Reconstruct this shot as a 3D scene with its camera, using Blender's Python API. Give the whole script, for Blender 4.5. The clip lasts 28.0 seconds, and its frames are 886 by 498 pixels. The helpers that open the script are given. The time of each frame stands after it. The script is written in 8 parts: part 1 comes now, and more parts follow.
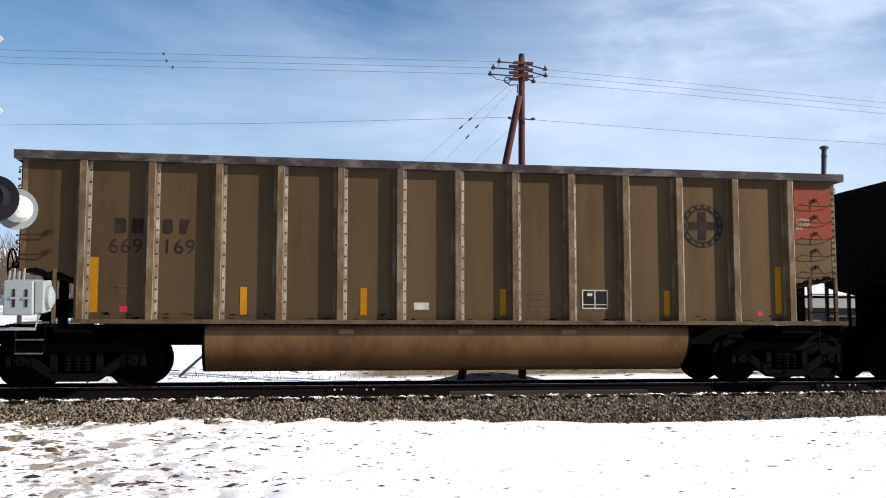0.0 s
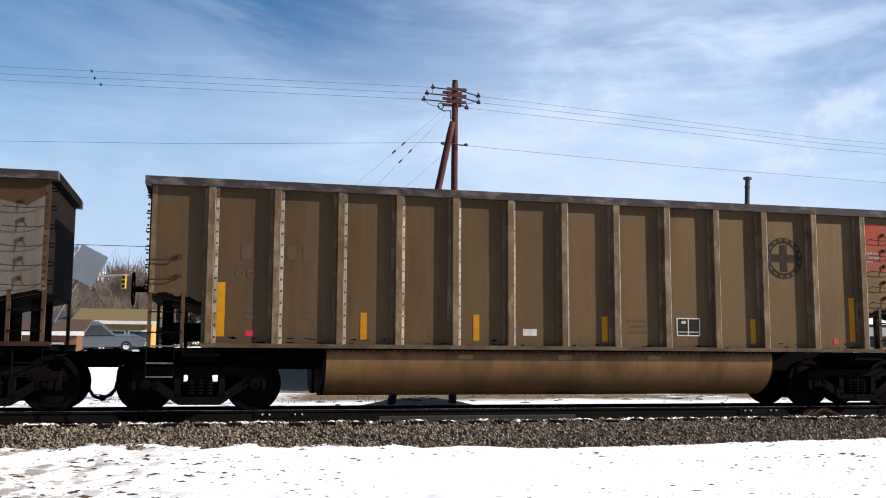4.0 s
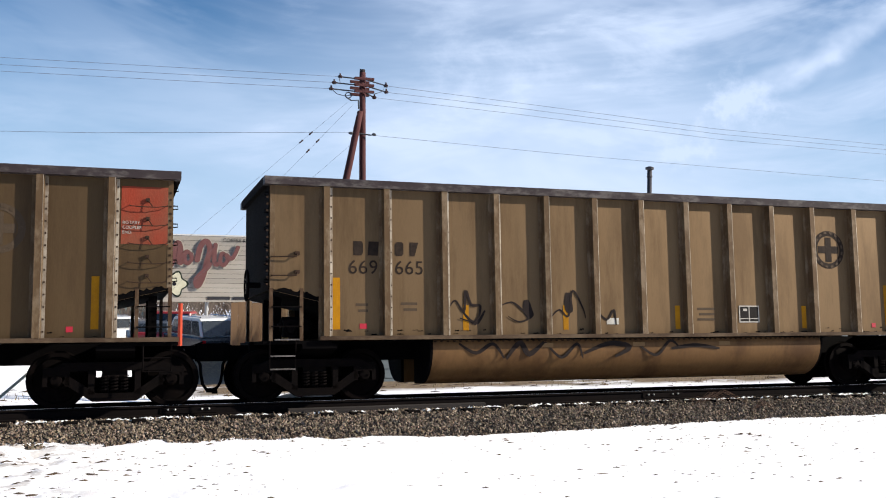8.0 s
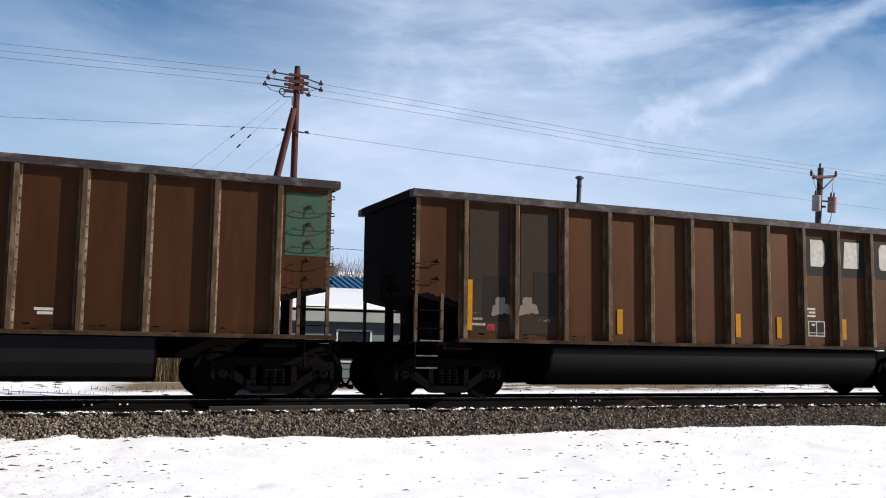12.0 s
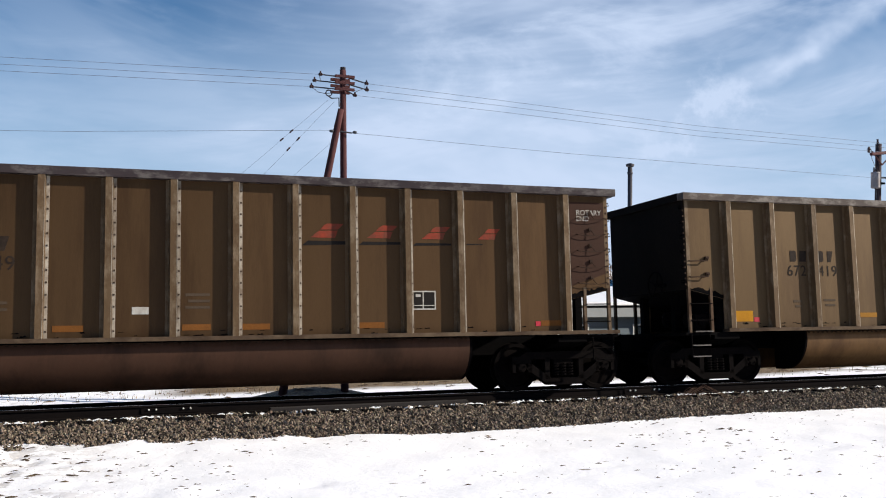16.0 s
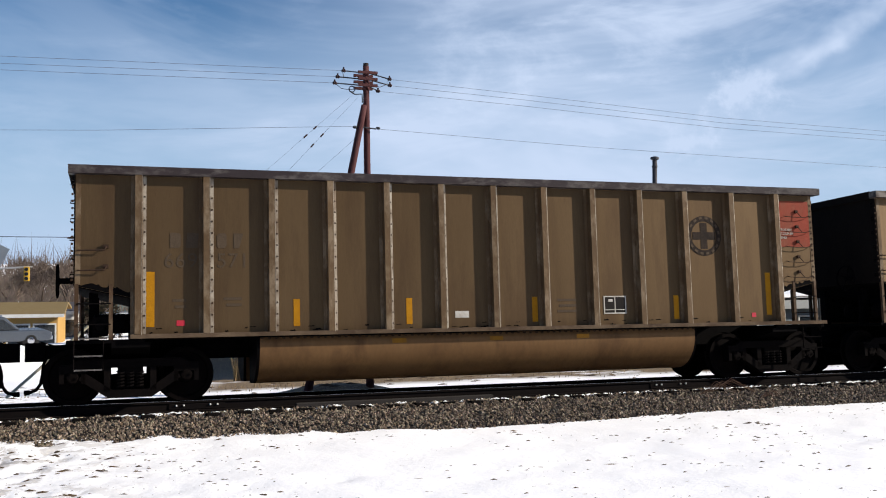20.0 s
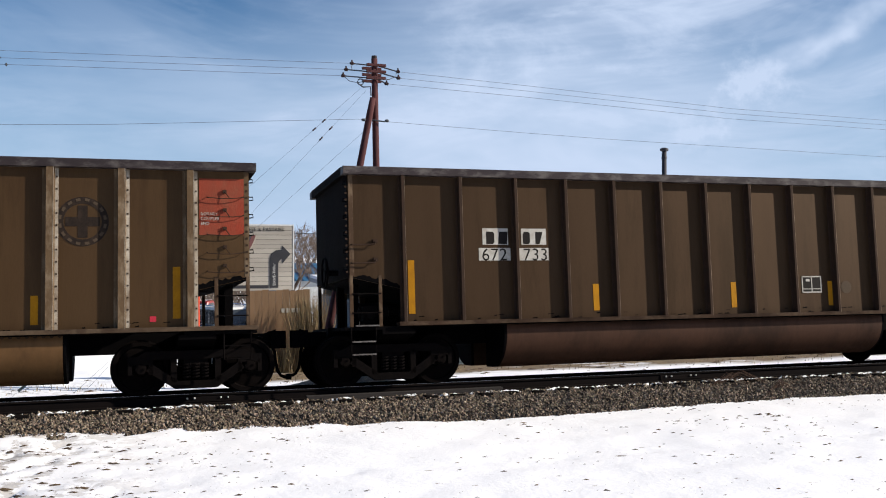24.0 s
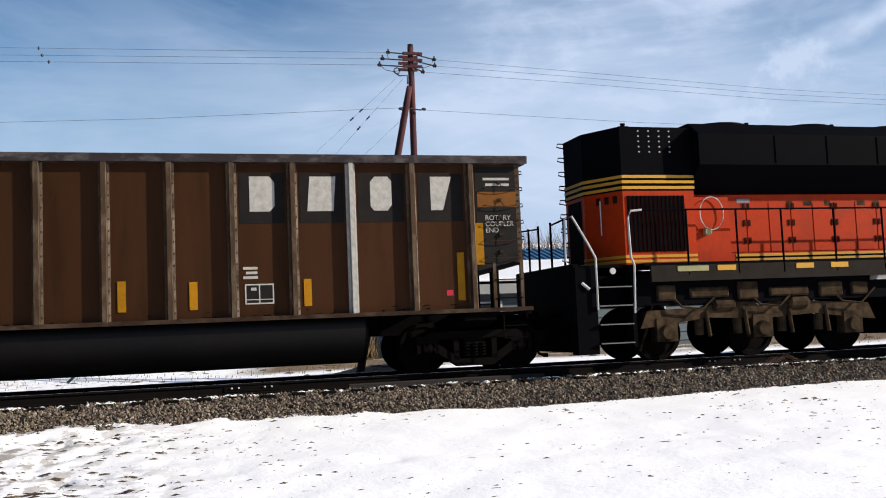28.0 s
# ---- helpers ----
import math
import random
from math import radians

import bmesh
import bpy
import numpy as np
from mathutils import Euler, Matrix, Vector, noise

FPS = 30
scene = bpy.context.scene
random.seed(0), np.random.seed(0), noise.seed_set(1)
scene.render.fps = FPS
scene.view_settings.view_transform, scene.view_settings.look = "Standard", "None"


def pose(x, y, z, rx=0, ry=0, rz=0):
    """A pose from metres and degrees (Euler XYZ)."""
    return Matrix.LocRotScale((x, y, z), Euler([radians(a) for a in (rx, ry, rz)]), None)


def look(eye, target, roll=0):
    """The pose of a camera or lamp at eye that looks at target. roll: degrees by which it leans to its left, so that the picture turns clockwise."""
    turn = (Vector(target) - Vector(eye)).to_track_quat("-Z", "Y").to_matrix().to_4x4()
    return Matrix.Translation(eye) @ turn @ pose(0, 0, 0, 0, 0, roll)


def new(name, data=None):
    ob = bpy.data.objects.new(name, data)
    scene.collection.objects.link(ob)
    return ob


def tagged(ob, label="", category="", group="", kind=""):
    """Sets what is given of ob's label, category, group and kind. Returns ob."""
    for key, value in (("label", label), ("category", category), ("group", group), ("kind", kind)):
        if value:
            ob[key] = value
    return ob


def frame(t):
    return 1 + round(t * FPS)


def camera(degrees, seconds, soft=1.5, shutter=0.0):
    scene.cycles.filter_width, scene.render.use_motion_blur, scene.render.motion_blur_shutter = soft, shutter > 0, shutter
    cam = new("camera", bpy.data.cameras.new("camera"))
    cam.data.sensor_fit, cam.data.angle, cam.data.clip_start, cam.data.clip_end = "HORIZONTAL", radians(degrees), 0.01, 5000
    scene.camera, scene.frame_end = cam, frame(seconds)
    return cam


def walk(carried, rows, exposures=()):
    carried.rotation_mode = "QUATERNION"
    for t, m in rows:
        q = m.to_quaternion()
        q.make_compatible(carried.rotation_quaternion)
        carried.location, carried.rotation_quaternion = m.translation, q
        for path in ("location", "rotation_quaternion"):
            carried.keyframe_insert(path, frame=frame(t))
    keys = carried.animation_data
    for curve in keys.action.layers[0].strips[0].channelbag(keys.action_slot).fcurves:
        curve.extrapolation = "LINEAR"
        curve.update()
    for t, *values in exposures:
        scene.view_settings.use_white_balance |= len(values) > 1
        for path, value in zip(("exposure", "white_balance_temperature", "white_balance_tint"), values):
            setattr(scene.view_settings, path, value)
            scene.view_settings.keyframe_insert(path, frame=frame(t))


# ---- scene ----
# ---------------------------------------------------------------- camera
EYE = (0.0, 0.0, 2.24)
# seconds, yaw, pitch, roll of the hand-held camera, which stands in one spot
TURNS = [
    (0, -9.55, 0.24, 0.85),
    (0.5, -9.46, 0.94, 1.02),
    (1, -12.02, 2.19, 0.86),
    (1.5, -13.69, 1.91, 1.02),
    (2, -13.06, 0.91, 1.92),
    (2.5, -13.55, 0.43, 1.41),
    (3, -12.53, 0.66, 0.97),
    (3.5, -12.39, 1.54, 1.62),
    (5.5, -18.99, 1.32, -0.20),
    (6, -18.00, 1.04, 1.66),
    (6.5, -16.88, 1.44, 2.44),
    (7, -16.22, 1.62, -0.09),
    (7.5, -17.40, 0.63, -0.56),
    (8, -19.03, 1.29, 0.87),
    (8.5, -22.22, 0.57, 3.29),
    (9, -26.38, 1.04, 2.68),
    (9.5, -27.72, 2.29, 1.39),
    (10, -26.28, 2.13, 0.68),
    (10.5, -24.19, 1.87, 2.80),
    (11, -21.84, 1.25, 2.87),
    (11.5, -22.62, 1.46, 2.71),
    (13.5, -23.95, 1.63, 2.98),
    (14, -24.29, 2.15, 2.61),
    (14.5, -22.82, 1.63, 0.86),
    (15, -22.40, 1.63, -0.12),
    (15.5, -22.17, 1.68, 0.16),
    (16, -20.13, 1.16, 0.53),
    (16.5, -17.31, 1.41, 1.03),
    (17, -13.00, 1.19, 0.95),
    (17.5, -12.15, -0.57, 0.37),
    (18, -14.47, 0.11, 0.68),
    (18.5, -17.20, 0.28, 1.30),
    (19, -19.22, 0.64, 0.69),
    (19.5, -18.92, 0.94, 0.04),
    (20, -18.69, 0.86, 0.13),
    (20.5, -18.46, 0.38, 0.07),
    (21, -17.98, 0.21, 0.44),
    (21.5, -17.70, 0.52, 0.07),
    (23.5, -18.25, 0.15, 0.29),
    (24, -18.14, 0.41, -0.10),
    (24.5, -17.70, 0.43, -0.40),
    (25, -17.31, 0.36, -0.38),
    (25.5, -17.19, -0.05, -0.74),
    (26, -16.26, -0.45, -0.74),
    (26.5, -14.89, 0.12, -1.05),
    (27, -15.00, 0.09, -0.87),
    (27.5, -15.88, -0.26, -1.07),
    (28, -15.79, -0.30, -1.04),
]
cam = camera(49.54, 28.0, soft=1.05)
walk(cam, [(t, pose(*EYE, 90 + p, 0, y) @ pose(0, 0, 0, 0, 0, r)) for t, y, p, r in TURNS],
     exposures=[(0.0, 0.72), (8.0, 0.78), (11.0, 0.64), (15.0, 0.56), (20.0, 0.56), (28.0, 0.52)])

# ---------------------------------------------------------------- sky and sun
SUN_DIR = Vector((2.5, -1.0, 1.25)).normalized()
world = bpy.data.worlds.new("sky")
scene.world = world
world.use_nodes = True
wn, wl = world.node_tree.nodes, world.node_tree.links
wn.clear()
sky = wn.new("ShaderNodeTexSky")
sky.sky_type, sky.sun_disc = "NISHITA", False
sky.sun_elevation = math.asin(SUN_DIR.z)
sky.sun_rotation = math.atan2(SUN_DIR.x, SUN_DIR.y)
sky.air_density, sky.dust_density, sky.ozone_density = 1.0, 0.6, 1.5
geo = wn.new("ShaderNodeTexCoord")
sep = wn.new("ShaderNodeSeparateXYZ")
wl.new(geo.outputs["Generated"], sep.inputs[0])


def wmath(op, a, b=0.0):
    n = wn.new("ShaderNodeMath")
    n.operation = op
    for i, v in enumerate((a, b)):
        if isinstance(v, (int, float)):
            n.inputs[i].default_value = v
        else:
            wl.new(v, n.inputs[i])
    return n.outputs[0]


# thin cirrus, drawn out along the horizon


def wcloud(scale, stretch, turn, detail, low, up, offset):
    m = wn.new("ShaderNodeMapping")
    m.inputs["Rotation"].default_value = (0, radians(turn), 0)
    m.inputs["Scale"].default_value = (1, 1, stretch)
    m.inputs["Location"].default_value = offset
    wl.new(geo.outputs["Generated"], m.inputs[0])
    n = wn.new("ShaderNodeTexNoise")
    n.inputs["Scale"].default_value, n.inputs["Detail"].default_value = scale, detail
    n.inputs["Roughness"].default_value, n.inputs["Distortion"].default_value = 0.6, 0.6
    wl.new(m.outputs[0], n.inputs["Vector"])
    r = wn.new("ShaderNodeMapRange")
    r.interpolation_type = "SMOOTHSTEP"
    r.inputs["From Min"].default_value, r.inputs["From Max"].default_value = low, up
    wl.new(n.outputs["Fac"], r.inputs["Value"])
    return r.outputs[0]


veil = wcloud(2.0, 3.6, 8, 5, 0.40, 0.66, (3.1, 1.2, 0.4))
wisps = wcloud(4.2, 3.4, 16, 7, 0.46, 0.74, (0.4, 7.7, 0))
cover = wmath("ADD", wmath("MULTIPLY", veil, 0.46), wmath("MULTIPLY", wisps, 0.42))
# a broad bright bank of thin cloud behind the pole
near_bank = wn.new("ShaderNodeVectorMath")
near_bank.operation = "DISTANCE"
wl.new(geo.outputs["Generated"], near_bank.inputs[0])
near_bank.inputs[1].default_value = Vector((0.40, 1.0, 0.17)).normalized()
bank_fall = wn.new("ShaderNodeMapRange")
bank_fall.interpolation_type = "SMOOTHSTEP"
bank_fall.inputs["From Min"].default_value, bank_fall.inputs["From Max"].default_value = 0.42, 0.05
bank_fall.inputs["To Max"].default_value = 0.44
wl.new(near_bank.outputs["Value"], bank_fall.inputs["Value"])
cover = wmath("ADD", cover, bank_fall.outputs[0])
low_haze = wn.new("ShaderNodeMapRange")
low_haze.inputs["From Min"].default_value, low_haze.inputs["From Max"].default_value = 0.24, 0.0
low_haze.inputs["To Min"].default_value, low_haze.inputs["To Max"].default_value = 0.0, 0.30
wl.new(sep.outputs[2], low_haze.inputs["Value"])
# one long bright streak
n1 = wn.new("ShaderNodeVectorMath")
n1.operation = "DOT_PRODUCT"
wl.new(geo.outputs["Generated"], n1.inputs[0])
n1.inputs[1].default_value = Vector((0.7035, 0.6583, 0.2679)).cross(Vector((0.5852, 0.792, 0.1743))).normalized()
wob = wn.new("ShaderNodeTexNoise")
wob.inputs["Scale"].default_value, wob.inputs["Detail"].default_value = 13.0, 6.0
wl.new(geo.outputs["Generated"], wob.inputs["Vector"])
off = wmath("ABSOLUTE", wmath("ADD", n1.outputs["Value"], wmath("MULTIPLY", wmath("SUBTRACT", wob.outputs["Fac"], 0.5), 0.055)))
band = wn.new("ShaderNodeMapRange")
band.interpolation_type = "SMOOTHSTEP"
band.inputs["From Min"].default_value, band.inputs["From Max"].default_value = 0.019, 0.001
wl.new(off, band.inputs["Value"])
right = wn.new("ShaderNodeMapRange")
right.inputs["From Min"].default_value, right.inputs["From Max"].default_value = 0.562, 0.592
wl.new(sep.outputs[0], right.inputs["Value"])
puffs = wcloud(9.0, 1.6, 0, 4, 0.34, 0.60, (1.3, 0.2, 2.0))
streak = wmath("MULTIPLY", wmath("MULTIPLY", wmath("MULTIPLY", band.outputs[0], wmath("ADD", wmath("MULTIPLY", puffs, 0.6), 0.4)), right.outputs[0]), wmath("MULTIPLY", wob.outputs["Fac"], 1.0))


shred = wn.new("ShaderNodeTexNoise")
shred.inputs["Scale"].default_value, shred.inputs["Detail"].default_value, shred.inputs["Roughness"].default_value = 34.0, 6.0, 0.65
wl.new(geo.outputs["Generated"], shred.inputs["Vector"])


def wpuff(at, size, strength):
    """A small torn puff of cloud round one direction."""
    d = wn.new("ShaderNodeVectorMath")
    d.operation = "DISTANCE"
    wl.new(geo.outputs["Generated"], d.inputs[0])
    d.inputs[1].default_value = Vector(at).normalized()
    torn = wmath("ADD", d.outputs["Value"], wmath("MULTIPLY", wmath("SUBTRACT", shred.outputs["Fac"], 0.5), size * 4.2))
    r = wn.new("ShaderNodeMapRange")
    r.interpolation_type = "SMOOTHSTEP"
    r.inputs["From Min"].default_value, r.inputs["From Max"].default_value = size * 1.3, -size * 0.9
    r.inputs["To Max"].default_value = strength
    wl.new(torn, r.inputs["Value"])
    return r.outputs[0]


for at, size, strength in (((0.5852, 0.792, 0.1743), 0.030, 0.55), ((0.5545, 0.8209, 0.1395), 0.020, 0.46), ((0.551, 0.826, 0.126), 0.016, 0.30), ((0.530, 0.839, 0.119), 0.022, 0.28)):
    streak = wmath("ADD", streak, wpuff(at, size, strength))
cover = wmath("ADD", cover, streak)
thin = wn.new("ShaderNodeMapRange")
thin.inputs["From Min"].default_value, thin.inputs["From Max"].default_value = -0.20, 0.42
thin.inputs["To Min"].default_value, thin.inputs["To Max"].default_value = 0.38, 0.95
wl.new(sep.outputs[0], thin.inputs["Value"])
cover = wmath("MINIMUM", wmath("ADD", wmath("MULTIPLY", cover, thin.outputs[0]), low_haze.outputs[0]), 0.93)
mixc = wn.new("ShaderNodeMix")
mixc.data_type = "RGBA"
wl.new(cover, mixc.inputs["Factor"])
rich = wn.new("ShaderNodeHueSaturation")
rich.inputs["Saturation"].default_value, rich.inputs["Value"].default_value = 1.5, 0.80
wl.new(sky.outputs[0], rich.inputs["Color"])
tint = wn.new("ShaderNodeVectorMath")
tint.operation = "MULTIPLY"
tint.inputs[1].default_value = (0.82, 0.94, 1.12)
wl.new(rich.outputs[0], tint.inputs[0])
low_blue = wn.new("ShaderNodeMapRange")
low_blue.inputs["From Min"].default_value, low_blue.inputs["From Max"].default_value = 0.26, 0.02
low_blue.inputs["To Min"].default_value, low_blue.inputs["To Max"].default_value = 0.0, 0.8
wl.new(sep.outputs[2], low_blue.inputs["Value"])
lower = wn.new("ShaderNodeMix")
lower.data_type = "RGBA"
wl.new(low_blue.outputs[0], lower.inputs["Factor"])
wl.new(tint.outputs[0], lower.inputs["A"])
lower.inputs["B"].default_value = (4.0, 6.0, 9.1, 1)
wl.new(lower.outputs["Result"], mixc.inputs["A"])
mixc.inputs["B"].default_value = (6.4, 7.6, 9.8, 1)
bg = wn.new("ShaderNodeBackground")
bg.inputs["Strength"].default_value = 0.066
wl.new(mixc.outputs["Result"], bg.inputs[0])
wout = wn.new("ShaderNodeOutputWorld")
wl.new(bg.outputs[0], wout.inputs[0])

sun = new("sun", bpy.data.lights.new("sun", "SUN"))
sun.data.energy, sun.data.angle, sun.data.color = 5.0, radians(0.6), (1.0, 0.91, 0.78)
sun.matrix_world = look((30, -20, 30), Vector((30, -20, 30)) - SUN_DIR)

# ---------------------------------------------------------------- materials
MATS = {}


def material(name, color, rough=0.8, metal=0.0, second=None, amount=0.5, scale=3.0, fine=40.0, bump=0.2,
             spread=0.0, stretch=(1, 1, 1), dirt=None, dirt_amount=0.0, dirt_scale=0.8, spec=0.2, emit=0.0, local=True, grain_amount=0.3):
    """A painted, rusty or earthy surface: base colour, a second colour in patches, a fine grain, dirt and relief."""
    if name in MATS:
        return MATS[name]
    m = bpy.data.materials.new(name)
    m.use_nodes = True
    nd, lk = m.node_tree.nodes, m.node_tree.links
    b = nd["Principled BSDF"]
    b.inputs["Roughness"].default_value, b.inputs["Metallic"].default_value = rough, metal
    b.inputs["Specular IOR Level"].default_value = spec
    co = nd.new("ShaderNodeTexCoord")
    mp = nd.new("ShaderNodeMapping")
    mp.inputs["Scale"].default_value = stretch
    lk.new(co.outputs["Object"] if local else co.outputs["Generated"], mp.inputs[0])
    info = nd.new("ShaderNodeObjectInfo")
    shift = nd.new("ShaderNodeVectorMath")
    shift.operation = "MULTIPLY_ADD"
    shift.inputs[0].default_value = (17.0, 31.0, 23.0)
    lk.new(info.outputs["Random"], shift.inputs[1])
    lk.new(mp.outputs[0], shift.inputs[2])

    def noisy(s, detail=5, rough_=0.6):
        n = nd.new("ShaderNodeTexNoise")
        n.inputs["Scale"].default_value, n.inputs["Detail"].default_value = s, detail
        n.inputs["Roughness"].default_value = rough_
        lk.new(shift.outputs[0], n.inputs["Vector"])
        return n.outputs["Fac"]

    def span(v, lo, up, a=0.0, z=1.0):
        r = nd.new("ShaderNodeMapRange")
        r.inputs["From Min"].default_value, r.inputs["From Max"].default_value = lo, up
        r.inputs["To Min"].default_value, r.inputs["To Max"].default_value = a, z
        lk.new(v, r.inputs["Value"])
        return r.outputs[0]

    def blend(f, a, c, mode="MIX"):
        x = nd.new("ShaderNodeMix")
        x.data_type, x.blend_type = "RGBA", mode
        lk.new(f, x.inputs["Factor"])
        for v, slot in ((a, "A"), (c, "B")):
            if isinstance(v, tuple):
                x.inputs[slot].default_value = (*v, 1)
            else:
                lk.new(v, x.inputs[slot])
        return x.outputs["Result"]

    second = second or tuple(c * 0.6 for c in color)
    col = blend(span(noisy(scale), 0.36, 0.66, 0, amount), color, second)
    grain = noisy(fine, 3)
    col = blend(span(grain, 0.3, 0.75, 0.0, grain_amount), col, tuple(c * 0.5 for c in color))
    if dirt:
        col = blend(span(noisy(dirt_scale, 8, 0.7), 0.48, 0.62, 0, dirt_amount), col, dirt)
    if spread:
        hv = nd.new("ShaderNodeHueSaturation")
        lk.new(span(info.outputs["Random"], 0, 1, 1 - spread, 1 + spread), hv.inputs["Value"])
        lk.new(col, hv.inputs["Color"])
        col = hv.outputs[0]
    lk.new(col, b.inputs["Base Color"])
    lk.new(span(grain, 0.2, 0.8, max(rough - 0.12, 0.05), min(rough + 0.12, 1)), b.inputs["Roughness"])
    if emit:
        lk.new(col, b.inputs["Emission Color"])
        b.inputs["Emission Strength"].default_value = emit
    if bump:
        bp = nd.new("ShaderNodeBump")
        bp.inputs["Strength"].default_value, bp.inputs["Distance"].default_value = bump, 0.02
        lk.new(grain, bp.inputs["Height"])
        lk.new(bp.outputs[0], b.inputs["Normal"])
    MATS[name] = m
    return m


TAN = dict(grain_amount=0.12, rough=0.52, metal=0.5, scale=0.9, fine=30, stretch=(2.4, 1, 0.35), bump=0.03, spread=0.06, spec=0.08)
tan_pale = material("clean dusted aluminium", (0.132, 0.087, 0.047), second=(0.104, 0.064, 0.032), dirt=(0.052, 0.031, 0.016), dirt_amount=0.45, **TAN)
tan = material("dusty aluminium paint", (0.086, 0.0555, 0.0285), second=(0.066, 0.0405, 0.0200), dirt=(0.046, 0.027, 0.0155), dirt_amount=0.45, **TAN)
tan_olive = material("olive dusted aluminium", (0.078, 0.0545, 0.0272), second=(0.058, 0.0385, 0.0185), dirt=(0.034, 0.021, 0.011), dirt_amount=0.5, **TAN)
tan_warm = material("brown dusted aluminium", (0.073, 0.0420, 0.0200), second=(0.055, 0.0300, 0.0138), dirt=(0.034, 0.018, 0.0095), dirt_amount=0.5, **TAN)
tan_grey = material("greyish bare aluminium", (0.145, 0.122, 0.100), second=(0.110, 0.083, 0.060), dirt=(0.05, 0.033, 0.021), dirt_amount=0.4, **TAN)
brown = material("rusty brown steel paint", (0.050, 0.0205, 0.0085), second=(0.036, 0.0140, 0.0055), dirt=(0.024, 0.0105, 0.004), dirt_amount=0.5, **TAN)
brown_light = material("sun-bleached brown steel paint", (0.076, 0.0440, 0.0235), second=(0.058, 0.0320, 0.0160), dirt=(0.030, 0.016, 0.008), dirt_amount=0.5, **TAN)
brown_dark = material("dark brown steel paint", (0.044, 0.0258, 0.0138), second=(0.034, 0.0192, 0.0100), dirt=(0.022, 0.0130, 0.0062), dirt_amount=0.5, **TAN)
WORN = dict(spec=0.08, rough=0.6, metal=0.05, scale=3.0, fine=30, stretch=(1, 1, 0.5), bump=0.06, spread=0.12, dirt=(0.36, 0.31, 0.25), dirt_amount=0.55, dirt_scale=4.0)
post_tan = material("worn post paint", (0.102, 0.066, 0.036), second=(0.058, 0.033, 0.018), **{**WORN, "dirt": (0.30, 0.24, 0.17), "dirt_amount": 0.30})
# Post edges: rubbed metal, brightened in the colour as if the sun hit them.
sunlit_metal = material("sunlit rubbed bare aluminium edge", (0.40, 0.35, 0.28), rough=0.5, metal=0.4, second=(0.15, 0.105, 0.068), amount=1.0, scale=5, fine=40, stretch=(1, 1, 0.6), bump=0.02, spread=0.2, spec=0.2)
sunlit_dull = material("sunlit rubbed rusty steel edge", (0.26, 0.20, 0.145), rough=0.5, metal=0.4, second=(0.05, 0.028, 0.016), amount=1.0, scale=5, fine=40, stretch=(1, 1, 0.6), bump=0.02, spread=0.2, spec=0.1)
rivet_mat = material("dark rivet head", (0.030, 0.019, 0.013), rough=0.8, second=(0.05, 0.03, 0.02), scale=9, spec=0.05)
step_iron = material("scraped grey step iron", (0.15, 0.138, 0.13), rough=0.45, metal=0.4, second=(0.05, 0.04, 0.036), amount=0.9, scale=8, spec=0.1)
post_brown = material("rust-streaked post paint", (0.060, 0.036, 0.021), second=(0.032, 0.016, 0.009), **{**WORN, "dirt": (0.20, 0.15, 0.10), "dirt_amount": 0.35})
chord_mat = material("scuffed top rail", (0.034, 0.026, 0.027), rough=0.5, second=(0.018, 0.014, 0.016), scale=2, fine=18, stretch=(0.5, 1, 1), dirt=(0.30, 0.275, 0.25), dirt_amount=0.20, dirt_scale=5.5, spread=0.15, spec=0.12)
chord_pale = material("rubbed pale top rail", (0.078, 0.060, 0.050), rough=0.5, second=(0.040, 0.030, 0.027), scale=2, fine=18, stretch=(0.5, 1, 1), dirt=(0.36, 0.33, 0.29), dirt_amount=0.36, dirt_scale=5.5, spread=0.15, spec=0.12)
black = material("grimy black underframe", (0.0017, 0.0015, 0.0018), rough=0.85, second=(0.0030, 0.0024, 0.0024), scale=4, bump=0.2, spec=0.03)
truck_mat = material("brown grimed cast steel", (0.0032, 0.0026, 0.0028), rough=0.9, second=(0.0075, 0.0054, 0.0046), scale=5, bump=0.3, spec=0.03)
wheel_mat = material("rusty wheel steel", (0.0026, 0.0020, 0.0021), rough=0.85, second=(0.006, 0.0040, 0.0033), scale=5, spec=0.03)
tread_mat = material("polished wheel tread", (0.203, 0.1972, 0.1914), rough=0.3, metal=0.9, second=(0.116, 0.11, 0.104))
tub_tan = material("dusty tan tub", (0.142, 0.078, 0.033), second=(0.084, 0.042, 0.017), dirt=(0.042, 0.019, 0.009), dirt_amount=0.6, rough=0.55, metal=0.15, scale=1.4, fine=12, stretch=(1.2, 1, 0.5), bump=0.05, spread=0.12, spec=0.12)
tub_brown = material("dark red-brown tub paint", (0.054, 0.027, 0.017), second=(0.039, 0.019, 0.012), dirt=(0.012, 0.007, 0.005), dirt_amount=0.6, rough=0.6, scale=1.4, fine=12, stretch=(1.2, 1, 0.5), bump=0.05, spread=0.12, spec=0.08)
tub_patch = material("pale patch on the tub", (0.20, 0.125, 0.06), second=(0.15, 0.09, 0.042), rough=0.6, scale=5, spec=0.08)
sill_mat = material("rust-grimed side sill", (0.085, 0.058, 0.038), rough=0.8, second=(0.034, 0.021, 0.014), amount=0.9, scale=2.5, fine=20, stretch=(0.6, 1, 1), dirt=(0.12, 0.088, 0.058), dirt_amount=0.5, dirt_scale=3.0, spread=0.1, spec=0.06)
